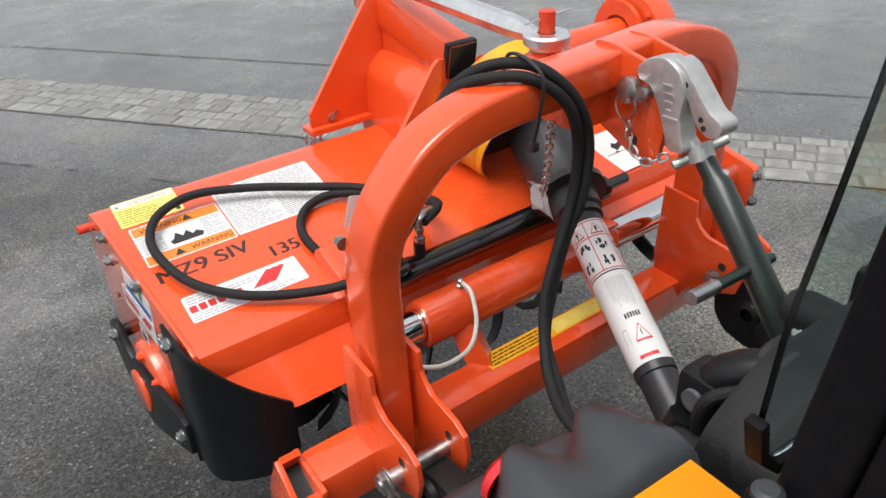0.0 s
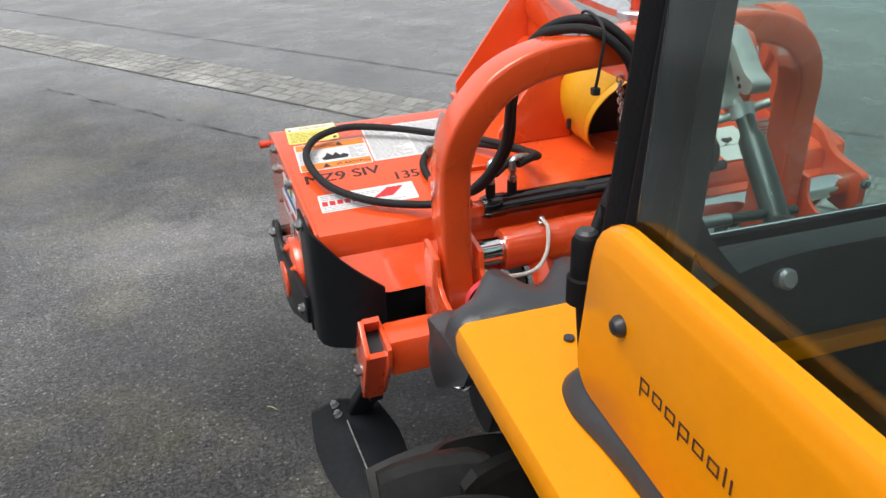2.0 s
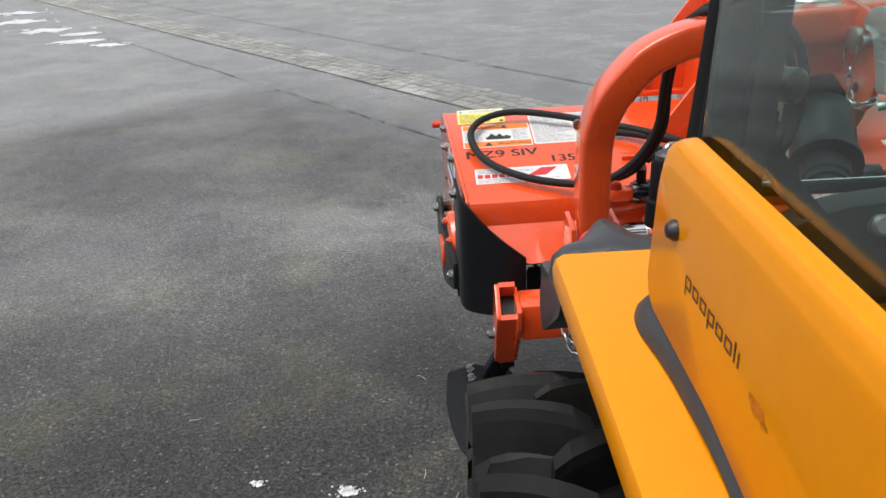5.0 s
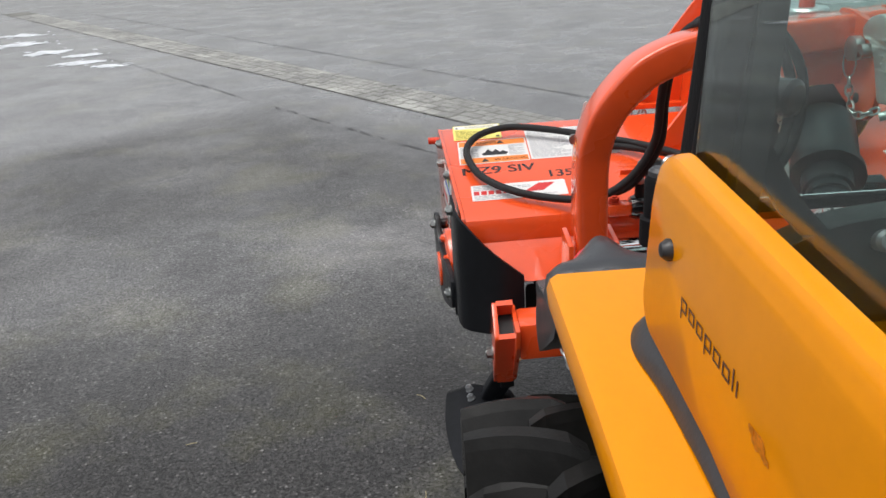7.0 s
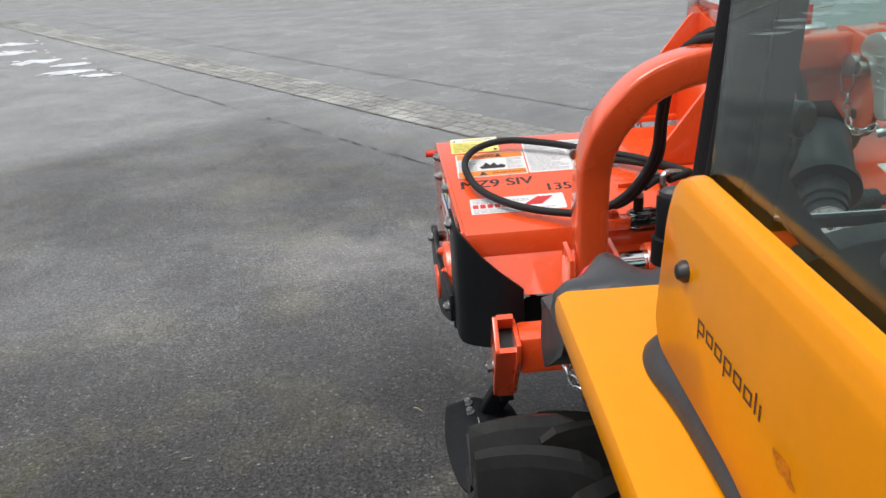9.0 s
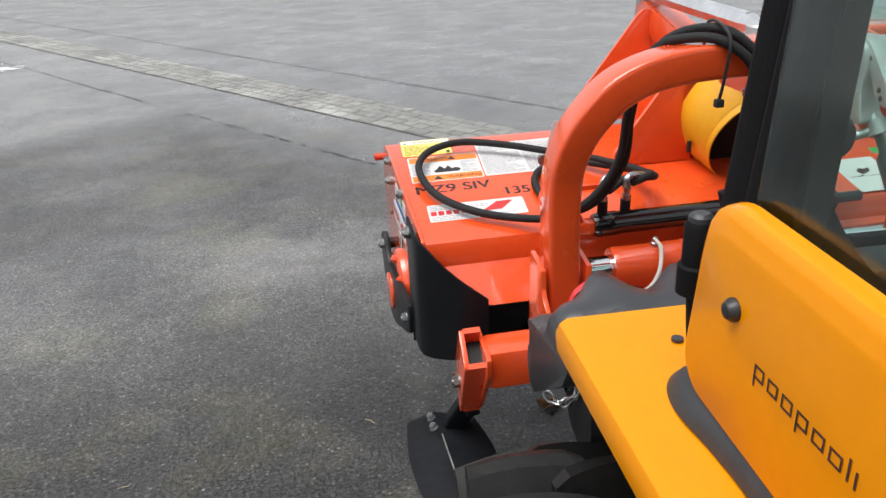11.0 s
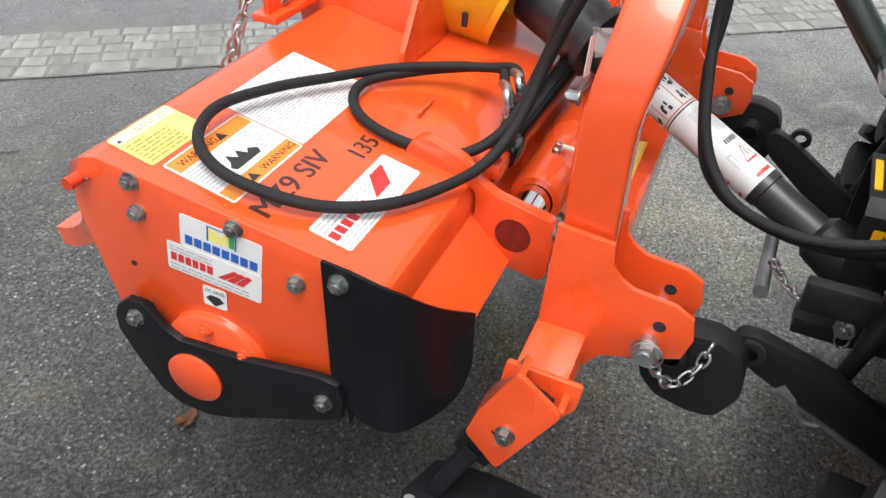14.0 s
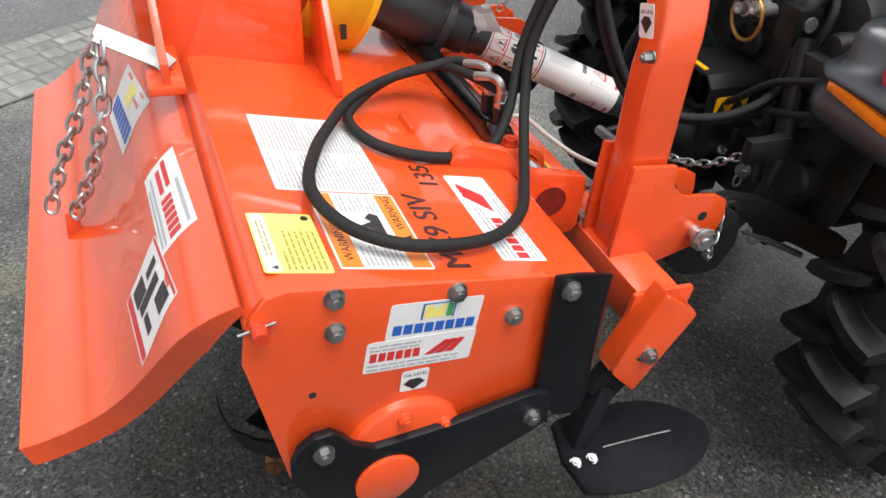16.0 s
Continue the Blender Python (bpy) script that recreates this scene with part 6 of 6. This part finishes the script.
FAR_LINK = [(-0.582, 0.598), (-0.600, 0.618), (-0.640, 0.600), (-0.755, 0.520), (-1.00, 0.36), (-1.00, 0.30), (-0.735, 0.450), (-0.600, 0.560)]
LINK = [(-0.622, 0.598), (-0.627, 0.622), (-0.653, 0.627), (-0.755, 0.597), (-0.832, 0.555), (-1.00, 0.46), (-1.00, 0.39), (-0.83, 0.490), (-0.735, 0.528), (-0.668, 0.560), (-0.640, 0.578)]
for xp, s in ((0.241, 1), (0.989, -1)):
    ll = part("lower_link", prism(rounded(LINK if s > 0 else FAR_LINK, 0.012, 3), xp + s * 0.040 - 0.013, xp + s * 0.040 + 0.013, "x", 0.003), BLACK, tractor, "black lower link arm with a hook end")
    part("jaw", prism([(y + (0.045 if s < 0 else 0.0), z + (0.02 if s < 0 else 0.0)) for y, z in rounded(JAW, 0.012, 3)], xp - 0.016, xp + 0.030, "x", 0.004), BLACK, ll, "black forged hook end")
    part("ball", lathe([(-0.030, 0.014), (-0.026, 0.022), (-0.012, 0.027), (0.0, 0.029), (0.012, 0.027), (0.026, 0.022), (0.030, 0.014)], (xp, -0.550, 0.592), (1, 0, 0), 24), BLACK, ll)
    part("hook_eye", lathe([(-0.006, 0.011), (-0.006, 0.021), (0.006, 0.021), (0.006, 0.011)], (xp + s * 0.024, -0.650, 0.600), (1, 0, 0), 22), ENGINE, ll)
    part("lift_rod", tube([(xp + s * 0.085, -0.775, 0.54), (xp + s * 0.090, -0.79, 0.60), (xp + s * 0.095, -0.80, 0.64), (xp + s * 0.165, -0.838, 0.86)], 0.013, 14, ring_scale=[1.0, 1.0, 1.5, 1.5]), BLACK, tractor, "black lift rod")
    # clevis at the end of the lift arm
    kn = part("lift_clevis", box(xp + s * 0.200 - 0.028, xp + s * 0.200 + 0.028, -0.872, -0.812, 0.838, 0.912, 0.012), BLACK, tractor, "black lift arm clevis")
    part("clevis_pin", rod((xp + s * 0.200 - 0.034, -0.841, 0.883), (xp + s * 0.200 + 0.034, -0.841, 0.883), 0.014, 20), STEEL_GREY, kn, "bare steel pin")
    part("lift_arm", tube(smooth_line([(xp + s * 0.200, -0.842, 0.885), (xp + s * 0.205, -0.86, 0.915), (xp + s * 0.225, -0.90, 0.93), (xp + s * 0.235, -1.00, 0.915)], 5), 0.026, 16), BLACK, tractor, "black lift arm")
    if s < 0:
        continue
    part("check_chain", chain_links([(xp + s * 0.300, -0.652, 0.576), (xp + s * 0.230, -0.680, 0.584), (xp + s * 0.178, -0.705, 0.602), (xp + s * 0.130, -0.730, 0.640), (xp + s * 0.104, -0.747, 0.666)], 0.024, 0.0026), ZINC, tractor, "zinc plated chain")
    cl = part("chain_clamp", rod((xp + s * 0.112, -0.742, 0.664), (xp + s * 0.088, -0.770, 0.672), 0.0075, 10), ZINC, tractor, "zinc plated chain clamp")
    part("bolt", hexbolt((xp + s * 0.140, -0.768, 0.600), (-s, 0.6, 0), 0.013, 0.010), ZINC, cl)
    part("hanging_ring", tube([(xp + s * 0.150, -0.772 + 0.010 * math.sin(a), 0.570 + 0.015 * math.cos(a)) for a in (2 * math.pi * i / 18 for i in range(19))], 0.002, 6, caps=False), ZINC, cl)
    part("drop_chain", chain_links([(xp + s * 0.112, -0.748, 0.664), (xp + s * 0.125, -0.758, 0.635), (xp + s * 0.140, -0.764, 0.605)], 0.018, 0.0022), ZINC, cl)
    part("turnbuckle", tube([(xp + s * 0.030, -0.700, 0.552), (xp + s * 0.034, -0.720, 0.535), (xp + s * 0.036, -0.735, 0.525), (xp + s * 0.040, -0.785, 0.495), (xp + s * 0.045, -0.900, 0.430)], 0.007, 10, ring_scale=[1.6, 1.6, 1.0, 1.0, 1.0]), STEEL_GREY, tractor, "steel check turnbuckle")
    part("shackle", tube([(xp + s * 0.038, -0.757 + 0.020 * math.cos(a), 0.512 + 0.020 * math.sin(a)) for a in (2 * math.pi * i / 18 for i in range(19))], 0.0035, 6, caps=False), STEEL_GREY, tractor, "steel shackle ring")
    part("pin_chain", chain_links([(xp - s * 0.074, -0.526, 0.626), (xp - s * 0.066, -0.548, 0.584), (xp - s * 0.047, -0.568, 0.566), (xp - s * 0.026, -0.590, 0.590), (xp - s * 0.014, -0.602, 0.634)], 0.024, 0.0026), ZINC, tractor, "zinc plated pin chain")
    part("pin_ring", tube([(xp - s * 0.076, -0.524 + 0.021 * math.sin(a), 0.626 + 0.021 * math.cos(a)) for a in (2 * math.pi * i / 22 for i in range(23))], 0.0016, 6, caps=False), ZINC, tractor, "wire ring")
prop = part("prop_tube", rod((0.485, -0.648, 0.546), (0.738, -0.648, 0.516), 0.0125, 18), STEEL_GREY, tractor, "grey steel tube")
part("stay", rod((0.720, -0.648, 0.520), (0.700, -0.860, 0.560), 0.010, 10), BLACK, prop)
for z0, z1, z2 in ((0.604, 0.640, 0.745), (0.628, 0.690, 0.812)):
    part("cable", tube(smooth_line([(0.66, -0.82, z0 - 0.01), (0.600, -0.80, z0), (0.505, -0.80, z1), (0.420, -0.80, (z1 + z2) / 2 + 0.015), (0.330, -0.80, z2), (0.25, -0.84, z2 + 0.03)], 6), 0.0075, 10), HOSE, tractor, "black cable to the lamps")


def lug_mesh(side):
    """One tall bar lug of the tread, round the wheel's own axis: narrow on top, with hollow flanks."""
    bm = bmesh.new()
    rings = []
    for k in range(8):
        t = k / 7
        across = side * (0.097 - 0.122 * t)
        crown = abs(across) / 0.097
        top, foot = 0.430 - 0.012 * crown ** 2, 0.380 - 0.024 * crown ** 4
        ang = 0.12 * t ** 1.6
        grow = 0.85 if k == 0 else (0.75 if k == 7 else 1.0)
        if k == 7:
            top -= 0.006
        ring = []
        for e, r in ((-0.036, foot - 0.010), (-0.022, foot + 0.003), (-0.0145, top - 0.012), (-0.0105, top), (0.0105, top), (0.0145, top - 0.012), (0.022, foot + 0.003), (0.036, foot - 0.010)):
            an = ang + e * grow / 0.39
            ring.append(bm.verts.new((across, r * math.cos(an), r * math.sin(an))))
        rings.append(ring)
    for a, b in zip(rings, rings[1:]):
        for i in range(8):
            bm.faces.new((a[i], a[(i + 1) % 8], b[(i + 1) % 8], b[i]))
    bm.faces.new(rings[0])
    bm.faces.new(rings[-1])
    bmesh.ops.recalc_face_normals(bm, faces=bm.faces)
    me = bpy.data.meshes.new("lug")
    bm.to_mesh(me)
    bm.free()
    me.materials.append(RUBBER)
    return me


LUGS = {1: lug_mesh(1), -1: lug_mesh(-1)}


def wheel(cx, s):
    """A rear wheel: tyre with deep bar lugs, dished rim."""
    cy, cz = -1.185, 0.427
    prof = [(-0.068, 0.225), (-0.085, 0.245), (-0.094, 0.30), (-0.091, 0.346), (-0.080, 0.368), (-0.042, 0.379), (0.0, 0.382), (0.042, 0.379), (0.080, 0.368), (0.091, 0.346), (0.094, 0.30), (0.085, 0.245), (0.068, 0.225)]
    ty = part("tyre", lathe(prof, (cx, cy, cz), (1, 0, 0), 56), RUBBER, tractor, "black tyre with deep bar lugs")
    for i in range(40):
        ob = new("lug", LUGS[1 if i % 2 else -1])
        ob.parent = ty
        ob.matrix_world = Matrix.Translation((cx, cy, cz)) @ Matrix.Rotation(radians(9.0 * i + 4.6), 4, "X")
    part("rim", lathe([(-0.02, 0.0), (-0.02, 0.12), (-0.045, 0.16), (-0.070, 0.21), (-0.074, 0.232), (0.074, 0.232), (0.070, 0.21), (0.02, 0.16), (0.02, 0.0)], (cx, cy, cz), (1, 0, 0), 40), YELLOW, tractor, "yellow steel rim")


wheel(0.066, 1)
wheel(1.164, -1)

# hydraulic couplers and pipes at the rear of the tractor
for x, z in ((0.575, 0.845), (0.620, 0.830), (0.600, 0.866)):
    part("coupler", lathe([(0.0, 0.0), (0.0, 0.014), (0.030, 0.014), (0.032, 0.017), (0.050, 0.017), (0.052, 0.012), (0.070, 0.012), (0.070, 0.006), (0.062, 0.0)], (x, -0.915, z), (0, 1, 0.15), 16), CAST, tractor, "steel hydraulic coupler")
for i, (x, z0, z1) in enumerate(((0.40, 0.60, 0.90), (0.445, 0.52, 0.88), (0.70, 0.60, 0.92), (0.76, 0.55, 0.90), (0.83, 0.58, 0.86))):
    part("pipe", tube(smooth_line([(x, -0.875, z0), (x + 0.012, -0.862, (z0 + z1) / 2), (x - 0.008, -0.866, z1), (x + 0.03, -0.90, z1 + 0.03)], 6), 0.008 + 0.002 * (i % 2), 10), TRIM if i % 2 else HOSE, tractor, "dark hydraulic pipe")
part("bracket_plate", box(0.345, 0.400, -0.905, -0.842, 0.700, 0.760, 0.006), TRIM, tractor)
part("bracket_plate", box(0.300, 0.322, -0.780, -0.690, 0.668, 0.716, 0.004), ENGINE, tractor)
part("drawbar", box(0.585, 0.645, -0.900, -0.720, 0.405, 0.440, 0.006), ENGINE, tractor, "black drawbar")

# ---- small things on the ground ----
def leaf(cx, cy, size, turn, seed):
    rnd = random.Random(seed)
    bm = bmesh.new()
    c = bm.verts.new((cx, cy, 0.006))
    ring = []
    for i in range(14):
        a = 2 * math.pi * i / 14
        r = size * (0.55 + 0.45 * abs(math.cos(a * 1.5 + turn))) * rnd.uniform(0.8, 1.1)
        ring.append(bm.verts.new((cx + r * math.cos(a + turn), cy + 0.7 * r * math.sin(a + turn), 0.003 + rnd.uniform(0, 0.018))))
    for i in range(14):
        bm.faces.new((c, ring[i], ring[(i + 1) % 14]))
    bmesh.ops.solidify(bm, geom=bm.faces[:], thickness=0.0008)
    return bm


for i, (x, y, sz, a) in enumerate(((0.166, 0.402, 0.035, 0.3), (0.402, 0.205, 0.050, 1.2), (1.05, 1.35, 0.035, 2.0), (-0.001, -0.035, 0.022, 0.7))):
    solid("leaf", leaf(x, y, sz, a, i), LEAF, "dry curled brown leaf lying on the asphalt", "leaf", "fallen leaves")


def slush(cx, cy, lx, ly, seed, n):
    """A melting patch: many thin uneven floes, thickest in the middle, with wet gaps between."""
    rnd = random.Random(seed)
    bm = bmesh.new()
    for i in range(n):
        a, r = rnd.uniform(0, 6.28), min(1.0, abs(rnd.gauss(0, 0.5)))
        x, y = cx + lx * r * math.cos(a), cy + ly * r * math.sin(a)
        s0 = rnd.uniform(0.03, 0.13) * (1.25 - r)
        c = bm.verts.new((x, y, 0.007 + s0 * 0.06 + 0.0001 * i))
        ring = []
        for k in range(11):
            t, q = 2 * math.pi * k / 11, s0 * rnd.uniform(0.45, 1.35)
            ring.append(bm.verts.new((x + 1.3 * q * math.cos(t), y + 0.8 * q * math.sin(t), 0.0035)))
        for k in range(11):
            bm.faces.new((c, ring[k], ring[(k + 1) % 11]))
    return bm


def crumbs(cx, cy, size, seed, n):
    """Chalky crumbs strewn round a spot: small uneven flat flecks, thickest in the middle."""
    rnd = random.Random(seed)
    bm = bmesh.new()
    for i in range(n):
        a, r = rnd.uniform(0, 6.28), size * abs(rnd.gauss(0, 0.5))
        x, y, s0 = cx + r * math.cos(a), cy + 0.75 * r * math.sin(a), rnd.uniform(0.002, 0.007) * (1.6 if r < size * 0.35 else 0.8)
        c = bm.verts.new((x, y, 0.0045 + s0 * 0.3))
        ring = [bm.verts.new((x + s0 * rnd.uniform(0.6, 1.3) * math.cos(t), y + s0 * rnd.uniform(0.6, 1.3) * math.sin(t), 0.002)) for t in (2 * math.pi * k / 7 for k in range(7))]
        for k in range(7):
            bm.faces.new((c, ring[k], ring[(k + 1) % 7]))
    return bm


for i, (x, y, s, n) in enumerate(((-0.317, -0.262, 0.042, 90), (-0.550, -0.215, 0.028, 14))):
    solid("chalk_spill", crumbs(x, y, s, 31 + i, n), LIME, "crumbly chalk-white spill on the asphalt", "spill", "chalky spills", "stuff")
STRAW = material("dry_straw", (0.42, 0.36, 0.20), 0.7, grain=0.15, stain=0.2)
for i, (x, y, ln, a) in enumerate(((-0.134, 0.230, 0.035, 2.4), (-0.791, 0.069, 0.030, 0.2), (-0.124, -0.212, 0.035, 1.5), (-0.003, -0.251, 0.030, 0.9), (0.030, -0.225, 0.025, 2.0), (-0.045, -0.300, 0.028, 1.2))):
    dx, dy = math.cos(a) * ln / 2, math.sin(a) * ln / 2
    solid("straw", tube(smooth_line([(x - dx, y - dy, 0.002), (x + dy * 0.15, y - dx * 0.15, 0.005), (x + dx, y + dy, 0.003)], 4), 0.0011, 5), STRAW, "short dry blade of straw on the asphalt", "straw", "bits of straw")
for i, (x, y, lx, ly, n) in enumerate(((-4.25, 7.75, 0.42, 0.26, 34), (-3.75, 7.35, 0.30, 0.16, 16), (-5.1, 8.9, 0.60, 0.34, 50), (-4.5, 8.4, 0.40, 0.20, 22), (-6.0, 10.0, 0.70, 0.40, 46), (-6.6, 11.2, 0.80, 0.40, 40))):
    solid("slush_patch", slush(x, y, lx, ly, 51 + i, n), ICE, "broken patch of wet melting slush", "slush", "slush patches", "stuff")

# ---- cobbles of the gutter, last ----
def sett_mesh(seed):
    rnd = random.Random(seed)
    bm = bmesh.new()
    lo = [(-0.5, -0.5), (0.5, -0.5), (0.5, 0.5), (-0.5, 0.5)]
    base = [bm.verts.new((x * rnd.uniform(0.94, 1.0), y * rnd.uniform(0.94, 1.0), 0.0)) for x, y in lo]
    mid_ring = [bm.verts.new((v.co.x * 0.99, v.co.y * 0.99, 0.55)) for v in base]
    top = [bm.verts.new((v.co.x * rnd.uniform(0.78, 0.88), v.co.y * rnd.uniform(0.78, 0.88), rnd.uniform(0.85, 1.1))) for v in base]
    for a, b in ((base, mid_ring), (mid_ring, top)):
        for i in range(4):
            bm.faces.new((a[i], a[(i + 1) % 4], b[(i + 1) % 4], b[i]))
    bm.faces.new(top)
    me = bpy.data.meshes.new("cobble")
    bm.to_mesh(me)
    bm.free()
    me.materials.append(SETT)
    return me


sett_meshes = [sett_mesh(k) for k in range(12)]
rnd = random.Random(77)
near_list, far_bm = [], bmesh.new()
rows = [(2.34, 0.115), (2.455, 0.098), (2.557, 0.092), (2.649, 0.088), (2.737, 0.090)]
turn = math.atan2(E_ALONG.y, E_ALONG.x)
for c0, wd in rows:
    s = -17.0
    while s < 6.5:
        ln = rnd.uniform(0.085, 0.13) if c0 > 2.4 else rnd.uniform(0.12, 0.20)
        c = E_ALONG * (s + ln / 2) + E_ACROSS * (c0 + wd / 2 + rnd.uniform(-0.006, 0.006))
        m = Matrix.Translation((c.x, c.y, 0.002)) @ Matrix.Rotation(turn + rnd.uniform(-0.06, 0.06), 4, "Z") @ Matrix.Diagonal((ln * 0.92, wd * 0.92, rnd.uniform(0.004, 0.009), 1))
        me = sett_meshes[rnd.randrange(12)]
        if -3.4 < s < 3.0 and len(near_list) < 300:
            ob = new("cobble", me)
            ob.matrix_world = m
            near_list.append(ob)
            ob.parent = gutter
        else:
            vs = [far_bm.verts.new(m @ v.co) for v in me.vertices]
            for p in me.polygons:
                far_bm.faces.new([vs[i] for i in p.vertices])
        s += ln
far_setts = part("cobbles", far_bm, SETT, gutter, smooth=0)
far_setts["kind"] = "stuff"
